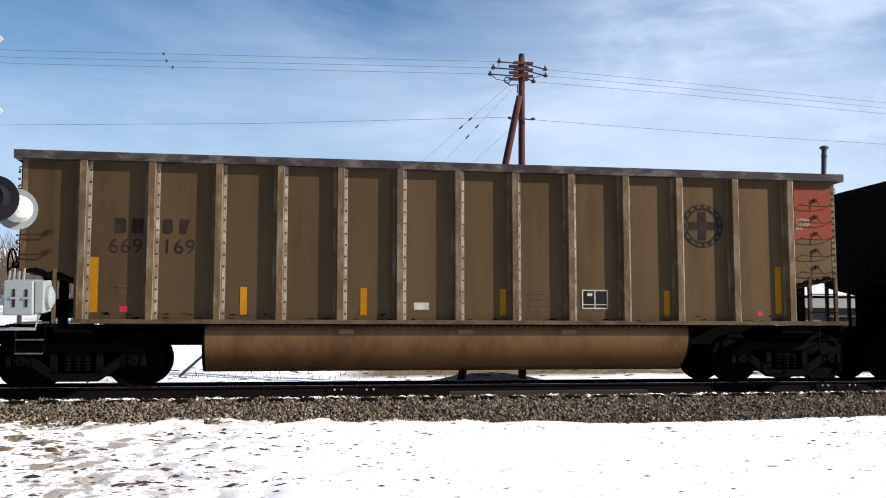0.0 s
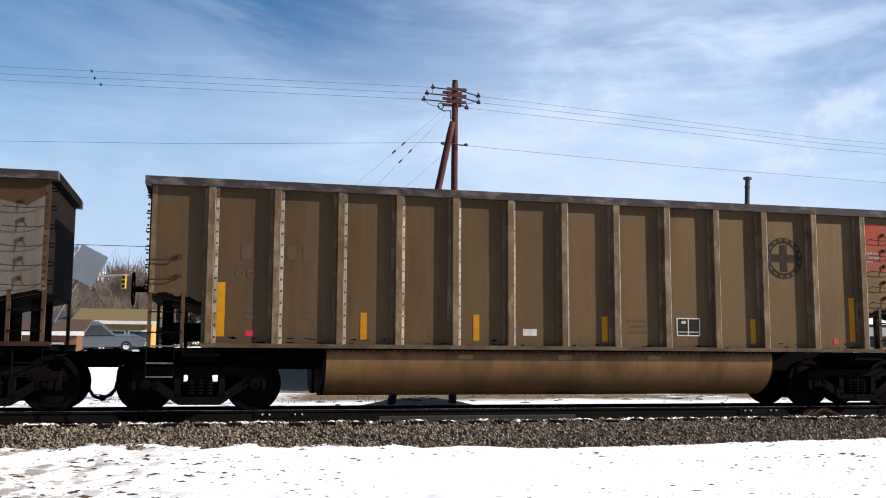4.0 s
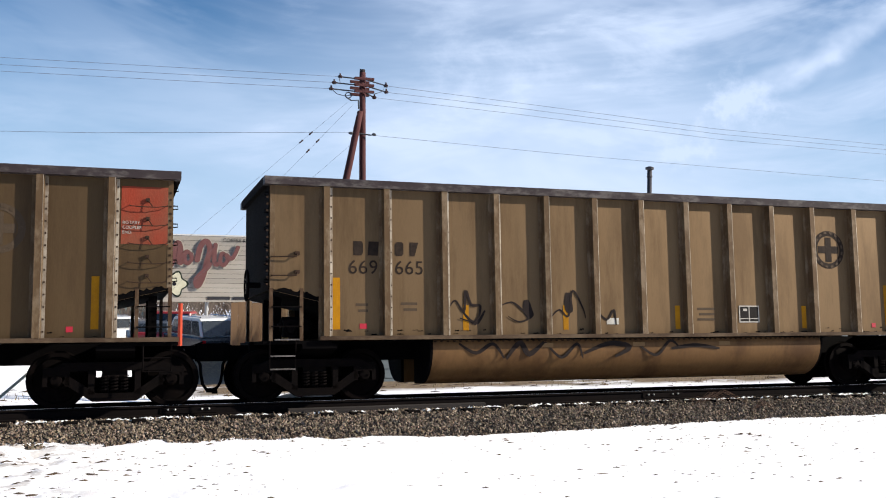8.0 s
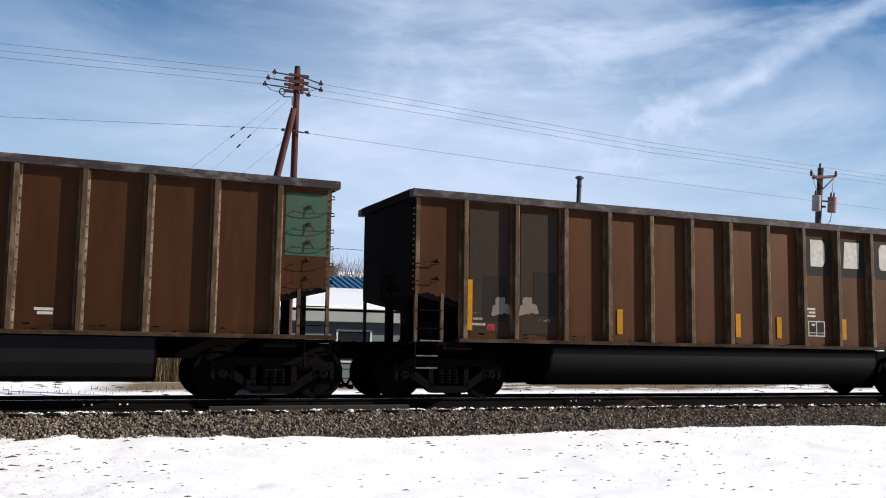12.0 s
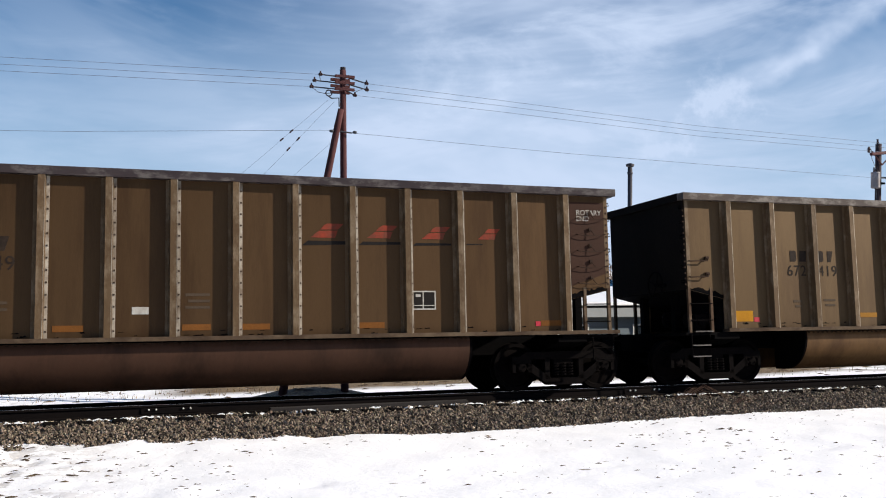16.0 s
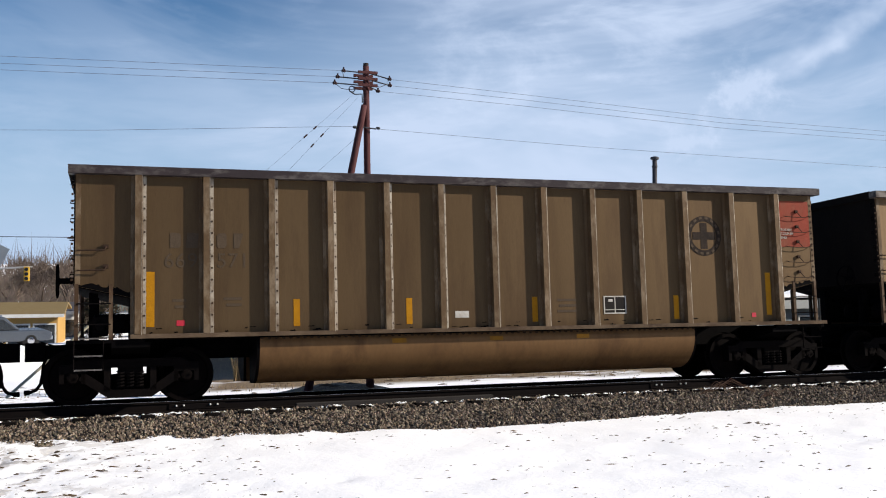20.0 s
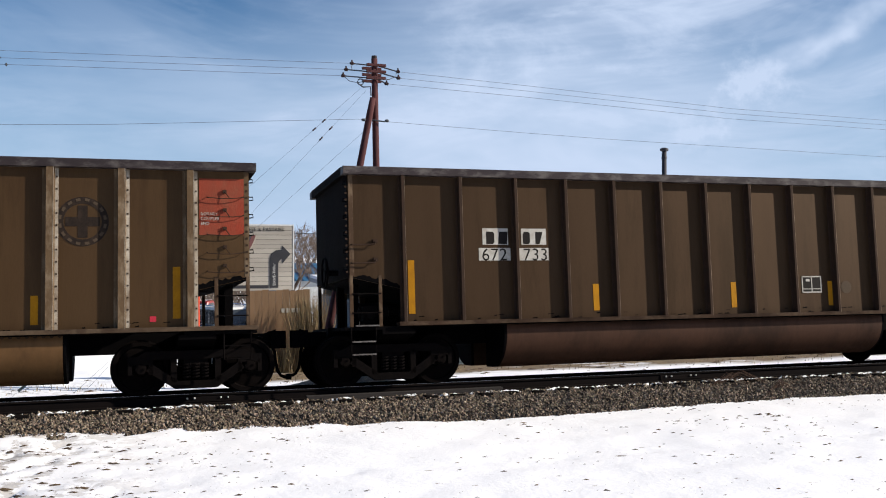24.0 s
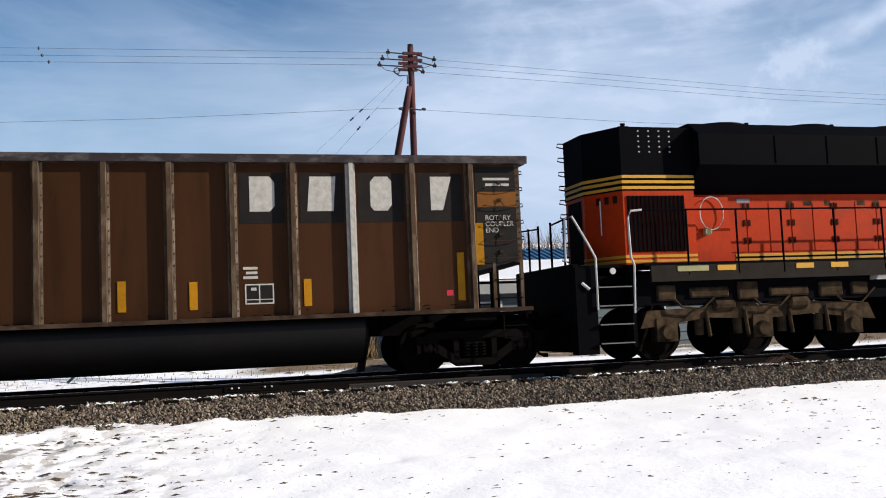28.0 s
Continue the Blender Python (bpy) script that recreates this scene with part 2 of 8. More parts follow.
tub_black = material("black painted tub", (0.0036, 0.0032, 0.0038), second=(0.0065, 0.0052, 0.0050), rough=0.5, scale=1.2, fine=12, stretch=(1.2, 1, .5), bump=0.05, spec=0.12)
sill_dark = material("dark brown grimed sill", (0.040, 0.024, 0.016), rough=0.85, second=(0.016, 0.009, 0.006), amount=0.9, scale=2.5, fine=20, stretch=(0.6, 1, 1), dirt=(0.10, 0.070, 0.046), dirt_amount=0.4, dirt_scale=3.0, spread=0.1, spec=0.05)
# Shade on car ends and far side is put into this near-black colour.
shade_skin = material("car sheet darkened for shade", (0.00812, 0.00638, 0.0058), rough=0.85, second=(0.0151, 0.0116, 0.00928), scale=2, stretch=(1, 1, 0.4), spec=0.03)
yellow = material("yellow reflective strip", (0.33, 0.150, 0.006), rough=0.5, second=(0.22, 0.095, 0.008), scale=6, spread=0.15, spec=0.06)
band_orange = material("grimy orange band", (0.14, 0.055, 0.014), rough=0.75, second=(0.085, 0.036, 0.012), scale=5, spread=0.25, spec=0.05)
orange = material("faded orange patch", (0.27, 0.128, 0.018), rough=0.7, second=(0.17, 0.078, 0.020), scale=6, spread=0.2, spec=0.06)
white = material("dulled white stencil", (0.40, 0.385, 0.35), rough=0.6, second=(0.24, 0.215, 0.18), amount=0.7, scale=9)
white_bright = material("white paint", (0.62, 0.62, 0.60), rough=0.5, second=(0.48, 0.46, 0.42), scale=5)
dark_paint = material("dark lettering paint", (0.015, 0.011, 0.009), rough=0.7, second=(0.034, 0.023, 0.017), amount=0.8, scale=7, spec=0.06)
faint_paint = material("worn faint lettering", (0.0589, 0.04216, 0.02852), rough=0.7, second=(0.0744, 0.0533, 0.036), scale=6, spec=0.06)
black_panel = material("black number panel", (0.01116, 0.00992, 0.0093), rough=0.6, second=(0.0198, 0.0161, 0.0136), scale=4, spec=0.06)
red_end = material("sun-faded red end panel", (0.215, 0.036, 0.020), rough=0.6, second=(0.155, 0.040, 0.024), amount=0.8, scale=1.8, stretch=(1, 1, .5), dirt=(0.124, 0.062, 0.0372), dirt_amount=0.5, spread=0.1, spec=0.06)
red_full = material("red painted end panel", (0.186, 0.0186, 0.01612), rough=0.5, second=(0.155, 0.0186, 0.0149), scale=1.5, dirt=(0.124, 0.031, 0.0248), dirt_amount=0.4, spec=0.06)
maroon_end = material("maroon brown end panel", (0.036, 0.0175, 0.0115), rough=0.6, second=(0.045, 0.0215, 0.0145), scale=1.5, spec=0.06)
red_logo = material("red wedge paint", (0.31, 0.0434, 0.0217), rough=0.6, second=(0.236, 0.0496, 0.031), amount=0.8, scale=7, spec=0.06)
red_faint = material("nearly faded red wedge paint", (0.21, 0.036, 0.020), rough=0.7, second=(0.105, 0.040, 0.026), amount=0.9, scale=6, spec=0.06)
red_dot = material("red dye mark", (0.3844, 0.0186, 0.0372), rough=0.6)
green = material("faded green paint", (0.0186, 0.0589, 0.03596), rough=0.6, second=(0.0279, 0.0558, 0.0372), scale=2, dirt=(0.0465, 0.0372, 0.0248), dirt_amount=0.5, dirt_scale=2)
blue_panel = material("dark blue number panel", (0.00744, 0.00868, 0.0186), rough=0.5, second=(0.0186, 0.0186, 0.0279), spec=0.06)
sooty = material("sooty brown repaint", (0.030, 0.0215, 0.0155), rough=0.75, second=(0.020, 0.014, 0.011), scale=1.6, stretch=(1, 1, .5), spec=0.05)
graffiti = material("dark spray paint", (0.012, 0.009, 0.009), rough=0.6, second=(0.024, 0.016, 0.013), amount=0.7, scale=6, spec=0.06)
galv = material("galvanised steel", (0.42, 0.42, 0.41), rough=0.45, metal=0.6, second=(0.3, 0.3, 0.29), scale=8)
wood_pole = material("creosoted reddish pole wood", (0.075, 0.026, 0.028), rough=0.85, second=(0.10, 0.046, 0.042), scale=3, fine=30, stretch=(4, 4, 0.25), bump=0.5)
wire_mat = material("weathered wire", (0.07, 0.075, 0.085), rough=0.5, metal=0.4, bump=0)
thin_wire = material("thin weathered line wire", (0.16, 0.17, 0.20), rough=0.5, metal=0.2, bump=0)
insul = material("brown glazed insulator", (0.05, 0.03, 0.03), rough=0.25, bump=0)
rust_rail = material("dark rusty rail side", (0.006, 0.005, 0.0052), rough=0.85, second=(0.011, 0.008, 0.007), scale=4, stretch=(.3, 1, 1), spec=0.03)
rail_top = material("polished rail head", (0.45, 0.45, 0.46), rough=0.25, metal=1.0, second=(0.3, 0.3, 0.3), scale=2, stretch=(.1, 1, 1), bump=0)
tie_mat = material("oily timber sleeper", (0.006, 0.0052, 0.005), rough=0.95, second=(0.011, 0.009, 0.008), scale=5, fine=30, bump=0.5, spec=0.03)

snow_mat = material("bright granular snow", (0.86, 0.87, 0.89), rough=0.7, second=(0.80, 0.82, 0.86), scale=1.5, fine=24, bump=0.35, spec=0.3)


def island_material(name, colors, rough=0.9, bump=0.4, fine=60):
    """Stones or leaves joined in one mesh: each island takes a colour of its own."""
    m = bpy.data.materials.new(name)
    m.use_nodes = True
    nd, lk = m.node_tree.nodes, m.node_tree.links
    b = nd["Principled BSDF"]
    g = nd.new("ShaderNodeNewGeometry")
    r = nd.new("ShaderNodeValToRGB")
    while len(r.color_ramp.elements) < len(colors):
        r.color_ramp.elements.new(0.5)
    for i, c in enumerate(colors):
        r.color_ramp.elements[i].position = i / (len(colors) - 1)
        r.color_ramp.elements[i].color = (*c, 1)
    lk.new(g.outputs["Random Per Island"], r.inputs[0])
    n = nd.new("ShaderNodeTexNoise")
    co = nd.new("ShaderNodeTexCoord")
    lk.new(co.outputs["Object"], n.inputs["Vector"])
    n.inputs["Scale"].default_value = fine
    x = nd.new("ShaderNodeMix")
    x.data_type, x.blend_type = "RGBA", "MULTIPLY"
    x.inputs["Factor"].default_value = 0.6
    lk.new(r.outputs[0], x.inputs["A"])
    lk.new(n.outputs["Color"], x.inputs["B"])
    lk.new(x.outputs["Result"], b.inputs["Base Color"])
    b.inputs["Roughness"].default_value = rough
    b.inputs["Specular IOR Level"].default_value = 0.2
    bp = nd.new("ShaderNodeBump")
    bp.inputs["Strength"].default_value, bp.inputs["Distance"].default_value = bump, 0.01
    lk.new(n.outputs["Fac"], bp.inputs["Height"])
    lk.new(bp.outputs[0], b.inputs["Normal"])
    return m


stone_mat = island_material("crushed rock ballast", [(0.115, 0.088, 0.066), (0.27, 0.215, 0.160), (0.04, 0.031, 0.026), (0.46, 0.375, 0.285), (0.13, 0.090, 0.062), (0.20, 0.165, 0.130)])
bed_mat = material("fine ballast bed", (0.026, 0.021, 0.018), rough=0.95, second=(0.016, 0.013, 0.011), scale=12, fine=90, bump=0.8)
dark_bed_mat = material("dark track bed", (0.007, 0.006, 0.0058), rough=0.95, second=(0.014, 0.0115, 0.010), scale=9, fine=60, bump=0.8, spec=0.03)
dirt_mat = material("brown bare earth", (0.102, 0.069, 0.045), rough=0.95, second=(0.06, 0.042, 0.027), scale=2, fine=30, bump=0.7)

# ---------------------------------------------------------------- mesh helpers


def box(bm, x0, x1, y0, y1, z0, z1):
    vs = [bm.verts.new((x, y, z)) for z in (z0, z1) for y in (y0, y1) for x in (x0, x1)]
    for f in ((0, 2, 3, 1), (4, 5, 7, 6), (0, 1, 5, 4), (2, 6, 7, 3), (0, 4, 6, 2), (1, 3, 7, 5)):
        bm.faces.new([vs[i] for i in f])
    return vs


def prism(bm, profile, axis, a, b):
    """Extrudes a closed profile of (u, v) along axis x, y or z from a to b."""
    def at(u, v, w):
        return {"x": (w, u, v), "y": (u, w, v), "z": (u, v, w)}[axis]
    n = len(profile)
    lo = [bm.verts.new(at(u, v, a)) for u, v in profile]
    hi = [bm.verts.new(at(u, v, b)) for u, v in profile]
    for i in range(n):
        j = (i + 1) % n
        bm.faces.new((lo[i], lo[j], hi[j], hi[i]))
    bm.faces.new(lo[::-1])
    bm.faces.new(hi)


def tube(bm, path, r, n=8, r2=None, caps=True):
    """A round bar along a path of points, tapering from r to r2."""
    pts = [Vector(p) for p in path]
    rings = []
    for i, p in enumerate(pts):
        d = (pts[min(i + 1, len(pts) - 1)] - pts[max(i - 1, 0)]).normalized()
        side = d.cross(Vector((0, 0, 1)) if abs(d.z) < 0.9 else Vector((1, 0, 0))).normalized()
        up = side.cross(d)
        rr = r if r2 is None else r + (r2 - r) * i / (len(pts) - 1)
        rings.append([bm.verts.new(p + rr * (math.cos(2 * math.pi * k / n) * side + math.sin(2 * math.pi * k / n) * up)) for k in range(n)])
    for a, b in zip(rings, rings[1:]):
        for k in range(n):
            bm.faces.new((a[k], a[(k + 1) % n], b[(k + 1) % n], b[k]))
    if caps:
        bm.faces.new(rings[0][::-1])
        bm.faces.new(rings[-1])


def lathe(bm, profile, axis="y", n=24, at=(0, 0, 0)):
    """Turns a profile of (radius, along) round an axis."""
    rings = []
    for r, w in profile:
        ring = []
        for k in range(n):
            c, s = math.cos(2 * math.pi * k / n) * r, math.sin(2 * math.pi * k / n) * r
            p = {"x": (w, c, s), "y": (c, w, s), "z": (c, s, w)}[axis]
            ring.append(bm.verts.new(Vector(p) + Vector(at)))
        rings.append(ring)
    for a, b in zip(rings, rings[1:]):
        for k in range(n):
            bm.faces.new((a[k], a[(k + 1) % n], b[(k + 1) % n], b[k]))
    bm.faces.new(rings[0][::-1])
    bm.faces.new(rings[-1])


def finish(bm, name, mat, smooth=False, bevel=0.0):
    if bevel:
        bmesh.ops.bevel(bm, geom=[e for e in bm.edges], offset=bevel, segments=1, affect="EDGES")
    bmesh.ops.recalc_face_normals(bm, faces=bm.faces)
    me = bpy.data.meshes.new(name)
    bm.to_mesh(me)
    bm.free()
    me.materials.append(mat)
    if smooth:
        for p in me.polygons:
            p.use_smooth = True
    return me


CACHE = {}


def mesh(key, mat, build, smooth=False, bevel=0.0):
    """A mesh built once for each key and material, shared by alike parts."""
    full = (key, mat.name)
    if full not in CACHE:
        bm = bmesh.new()
        build(bm)
        CACHE[full] = finish(bm, key, mat, smooth, bevel)
    return CACHE[full]


def part(name, me, parent, at=(0, 0, 0), turn=(0, 0, 0), label=""):
    ob = new(name, me)
    ob.parent = parent
    ob.location = at
    ob.rotation_euler = [radians(a) for a in turn]
    if label:
        ob["label"] = label
    return ob


def thing(name, label, category, at=(0, 0, 0), turn=0.0, group="", kind=""):
    ob = new(name)
    ob.empty_display_size = 0.2
    ob.location = at
    ob.rotation_euler = (0, 0, radians(turn))
    return tagged(ob, label, category, group, kind)


def text_mesh(key, words, size, mat, align="LEFT", spacing=1.0, line=1.0):
    full = (key, mat.name)
    if full not in CACHE:
        cu = bpy.data.curves.new(key, "FONT")
        cu.body, cu.size, cu.extrude, cu.align_x, cu.space_character, cu.space_line = words, size, 0.002, align, spacing, line
        tmp = new(key, cu)
        bpy.context.view_layer.update()
        me = bpy.data.meshes.new_from_object(tmp.evaluated_get(bpy.context.evaluated_depsgraph_get()))
        bpy.data.objects.remove(tmp)
        me.materials.append(mat)
        CACHE[full] = me
    return CACHE[full]

# ---------------------------------------------------------------- ground, track
GROUND = -0.46        # snow level on the camera's side
# the track is canted: its far rail lies lower than the near one
LEAN = 5.0
NEAR_Y, NEAR_Z = 16.90, -0.105
CANT_S, CANT_C = math.sin(radians(LEAN)), math.cos(radians(LEAN))
YC, ZC = NEAR_Y + 0.755 * CANT_C, NEAR_Z - 0.755 * CANT_S     # track centre at rail height


def smooth_step(a, b, v):
    t = min(max((v - a) / (b - a), 0), 1)
    return t * t * (3 - 2 * t)


def ground_height(x, y):
    """Snow level: raised where the camera stands, flat to the track, falling to the street beyond it."""
    z = GROUND + (1.05) * smooth_step(8.5, 3.0, y) if y < 15.9 else GROUND
    z -= 0.46 * smooth_step(18.0, 20.6, y) + 0.59 * smooth_step(26.0, 30, y) + 1.6 * smooth_step(42, 76, y)
    # ploughed snow ridge before the parking lot
    z += 0.88 * math.exp(-((y - 36) / 1.5) ** 2) * smooth_step(-14, -9, x) * smooth_step(7.0, 5.0, x)
    # low mound of earth round the pole and its brace
    z += 0.34 * math.exp(-((x - 4.9) / 1.5) ** 2 - ((y - 22.2) / 0.8) ** 2)
    near = smooth_step(60, 25, abs(y - 15))
    z += near * (0.06 * noise.noise((x * 0.25, y * 0.25, 0)) + 0.022 * noise.noise((x * 1.3, y * 1.6, 4)) + 0.012 * noise.noise((x * 4, y * 5, 9)))
    # one shallow wheel rut
    if 10.5 < y < 13:
        z -= 0.04 * math.exp(-((y - 11.7 - 0.02 * x) / 0.10) ** 2) * max(0, noise.noise((x * 1.7, 2, 5)) + 0.25)
    # the snow lies closer to the rails beside the crossing
    side = smooth_step(4.0, -2.0, x)
    z += 0.06 * side * smooth_step(14.2, 15.4, y) * smooth_step(20, 16.4, y)
    # trampled snow beside the crossing
    if x < 3.5 and 7 < y < 15.5:
        z += 0.26 * smooth_step(2.5, -3.0, x) * min(0, noise.noise((x * 3.4, y * 4.4, 2)) + 0.16)
    # the snow dips under the ballast and the track bed
    z -= 0.55 * smooth_step(15.35 + 0.28 * side, 16.4 + 0.1 * side, y) * smooth_step(20.0, 19.2, y)
    return z


def grid_mesh(name, xs, ys, fn, mat):
    vs = [(x, y, fn(x, y)) for y in ys for x in xs]
    w = len(xs)
    fs = [(j * w + i, j * w + i + 1, (j + 1) * w + i + 1, (j + 1) * w + i) for j in range(len(ys) - 1) for i in range(w - 1)]
    me = bpy.data.meshes.new(name)
    me.from_pydata(vs, [], fs)
    me.materials.append(mat)
    for p in me.polygons:
        p.use_smooth = True
    return me


def steps(*runs):
    out = []
    for a, b, d in runs:
        n = max(1, round((b - a) / d))
        out += [a + (b - a) * i / n for i in range(n)]
    return out + [runs[-1][1]]


ground_mat = bpy.data.materials.new("snow with bare earth")
ground_mat.use_nodes = True
gn, gl = ground_mat.node_tree.nodes, ground_mat.node_tree.links
gb = gn["Principled BSDF"]
gco = gn.new("ShaderNodeTexCoord")


def gnoise(scale, detail=6, vec=None):
    n = gn.new("ShaderNodeTexNoise")
    n.inputs["Scale"].default_value, n.inputs["Detail"].default_value = scale, detail
    n.inputs["Roughness"].default_value = 0.62
    gl.new(vec or gco.outputs["Object"], n.inputs["Vector"])
    return n.outputs["Fac"]


def grange(v, lo, up, a=0.0, z=1.0):
    r = gn.new("ShaderNodeMapRange")
    for k, x in (("From Min", lo), ("From Max", up), ("To Min", a), ("To Max", z)):
        r.inputs[k].default_value = x
    gl.new(v, r.inputs["Value"])
    return r.outputs[0]


def gmath(op, a, b):
    n = gn.new("ShaderNodeMath")
    n.operation = op
    for i, v in enumerate((a, b)):
        if isinstance(v, (int, float)):
            n.inputs[i].default_value = v
        else:
            gl.new(v, n.inputs[i])
    return n.outputs[0]


def gmix(f, a, b):
    x = gn.new("ShaderNodeMix")
    x.data_type = "RGBA"
    gl.new(f, x.inputs["Factor"])
    for v, s in ((a, "A"), (b, "B")):
        if isinstance(v, tuple):
            x.inputs[s].default_value = (*v, 1)
        else:
            gl.new(v, x.inputs[s])
    return x.outputs["Result"]


gsep = gn.new("ShaderNodeSeparateXYZ")
gl.new(gco.outputs["Object"], gsep.inputs[0])
gmap = gn.new("ShaderNodeMapping")
gmap.inputs["Scale"].default_value = (0.55, 1.6, 1)
gl.new(gco.outputs["Object"], gmap.inputs[0])
snow_col = gmix(gnoise(1.3), (0.95, 0.95, 0.96), (0.90, 0.91, 0.94))
earth_col = gmix(gnoise(4.0), (0.20, 0.14, 0.09), (0.09, 0.065, 0.045))
earth_col = gmix(grange(gnoise(22), 0.5, 0.62), earth_col, (0.30, 0.23, 0.12))
# bare earth: beside the crossing, on the bank beyond the track, in small spots elsewhere
left_bare = gmath("MULTIPLY", grange(gsep.outputs[0], 0.8, -3.6), grange(gnoise(3.4, 9), 0.51, 0.57))
left_bare = gmath("MULTIPLY", left_bare, grange(gsep.outputs[1], 30, 16.5))
bank = gmath("MULTIPLY", grange(gsep.outputs[1], 24.0, 24.7), grange(gsep.outputs[1], 37, 35))
bank = gmath("MULTIPLY", bank, grange(gmath("SUBTRACT", gsep.outputs[0], gmath("MULTIPLY", gsep.outputs[1], 0.25)), -5.0, -3.8))
bank = gmath("MULTIPLY", bank, grange(gnoise(0.55, 8, gmap.outputs[0]), 0.36, 0.46))
spots = gmath("MULTIPLY", grange(gnoise(3.2, 9, gmap.outputs[0]), 0.67, 0.70), grange(gsep.outputs[1], 60, 30))
gmound = gn.new("ShaderNodeVectorMath")
gmound.operation = "DISTANCE"
gflat = gn.new("ShaderNodeMapping")
gflat.inputs["Scale"].default_value = (0.55, 1.0, 0.0)
gl.new(gco.outputs["Object"], gflat.inputs[0])
gl.new(gflat.outputs[0], gmound.inputs[0])
gmound.inputs[1].default_value = (4.9 * 0.55, 22.2, 0.0)
lot = gmath("MULTIPLY", gmath("MULTIPLY", grange(gsep.outputs[1], 28.0, 29.0), grange(gsep.outputs[1], 37, 36)), gmath("MULTIPLY", grange(gsep.outputs[0], 1.4, 2.4), grange(gsep.outputs[0], 9.0, 8.0)))
bank = gmath("MAXIMUM", bank, lot)
mound = grange(gmath("ADD", gmound.outputs["Value"], gmath("MULTIPLY", gnoise(2.5), 0.8)), 1.35, 1.15)
bare = gmath("MINIMUM", gmath("ADD", gmath("ADD", gmath("ADD", left_bare, bank), spots), mound), 1.0)
gl.new(gmix(bare, snow_col, earth_col), gb.inputs["Base Color"])
gb.inputs["Roughness"].default_value = 0.75
gb.inputs["Specular IOR Level"].default_value = 0.25
gbump = gn.new("ShaderNodeBump")
gbump.inputs["Strength"].default_value, gbump.inputs["Distance"].default_value = 0.32, 0.03
gl.new(gnoise(9, 6), gbump.inputs["Height"])
gl.new(gbump.outputs[0], gb.inputs["Normal"])

gx = steps((-3000, -200, 400), (-200, -40, 20), (-40, -10, 1.0), (-10, 34, 0.14), (34, 60, 1.0), (60, 200, 20), (200, 3000, 400))
gy = steps((-3000, -200, 400), (-200, -10, 20), (-10, 8, 1.0), (8, 16.6, 0.12), (16.6, 19, 0.4), (19, 40, 0.25), (40, 60, 2), (60, 200, 20), (200, 3000, 400))
tagged(new("ground", grid_mesh("ground", gx, gy, ground_height, ground_mat)), "snow-covered ground with trampled bare earth patches", "snow", kind="structure")


def bed_height(x, y):
    d = abs(y - 17.944)
    if y < 16.66:
        z = -0.25 - 0.19 * (d - 1.25) / 1.6 - 0.25 * max(0, d - 2.85) - 0.03 * smooth_step(15.6, 16.6, y)
    else:
        z = -0.29 - 0.0875 * (y - 16.66) - 0.22 * max(0, y - 19.2)
    return z + 0.02 * noise.noise((x * 2.2, y * 2.2, 1)) + 0.05 * noise.noise((x * 0.3, 3, 7)) * smooth_step(1.3, 2.6, d)


tagged(new("ballast_bed", grid_mesh("ballast_bed", steps((-700, -20, 20), (-20, 50, 0.3), (50, 1200, 20)), steps((14.4, 16.66, 0.1)), bed_height, bed_mat)),
       "low bed of grey-brown crushed stone under the track", "ballast", kind="structure")


tagged(new("ballast_bed", grid_mesh("ballast_bed", steps((-700, -20, 20), (-20, 50, 0.5), (50, 1200, 20)), steps((19.24, 21.4, 0.2)), bed_height, bed_mat)),
       "low bed of grey-brown crushed stone beyond the track", "ballast", kind="structure")
# the bed between the sleeper ends is darker than the shoulders
tagged(new("track_bed", grid_mesh("track_bed", steps((-700, -20, 20), (-20, 50, 0.3), (50, 1200, 20)), steps((16.66, 19.24, 0.2)), bed_height, dark_bed_mat)),
       "dark stone bed between the sleepers", "ballast", kind="structure")


def ballast_stones():
    rnd = random.Random(5)
    base = [(1, 0, 0), (-1, 0, 0), (0, 1, 0), (0, -1, 0), (0, 0, 1), (0, 0, -1)]
    tri = [(0, 2, 4), (2, 1, 4), (1, 3, 4), (3, 0, 4), (2, 0, 5), (1, 2, 5), (3, 1, 5), (0, 3, 5)]
    vs, fs = [], []
    for _ in range(56000):
        x = rnd.uniform(-7, 33)
        y = rnd.uniform(14.6, 16.66) if rnd.random() < 0.9 else rnd.uniform(19.1, 20.9)
        g, b = ground_height(x, y), bed_height(x, y)
        if g > b + 0.02:
            continue
        s = rnd.uniform(0.015, 0.036)
        m = Euler((rnd.uniform(0, 6), rnd.uniform(0, 6), rnd.uniform(0, 6))).to_matrix()
        o = Vector((x, y, b + s * rnd.uniform(-0.1, 0.7)))
        k = len(vs)
        for c in base:
            v = Vector(c)
            v = Vector((v.x * rnd.uniform(0.7, 1.3), v.y * rnd.uniform(0.6, 1.1), v.z * rnd.uniform(0.5, 0.9))) * s
            v = v + Vector((rnd.uniform(-.3, .3), rnd.uniform(-.3, .3), rnd.uniform(-.3, .3))) * s
            vs.append(o + m @ v)
        fs += [tuple(k + i for i in t) for t in tri]
    me = bpy.data.meshes.new("ballast_stones")
    me.from_pydata(vs, [], fs)
    me.materials.append(stone_mat)
    tagged(new("ballast_stones", me), "loose crushed grey-brown ballast stones beside the rails", "gravel", kind="stuff")


ballast_stones()


def rail_profile():
    h, w = 0.185, 0.038
    half = [(0.075, -h), (0.075, -h + 0.012), (0.012, -h + 0.035), (0.009, -0.045), (w, -0.034), (w, -0.008), (w - 0.008, 0)]
    return half + [(-u, v) for u, v in half[::-1]]


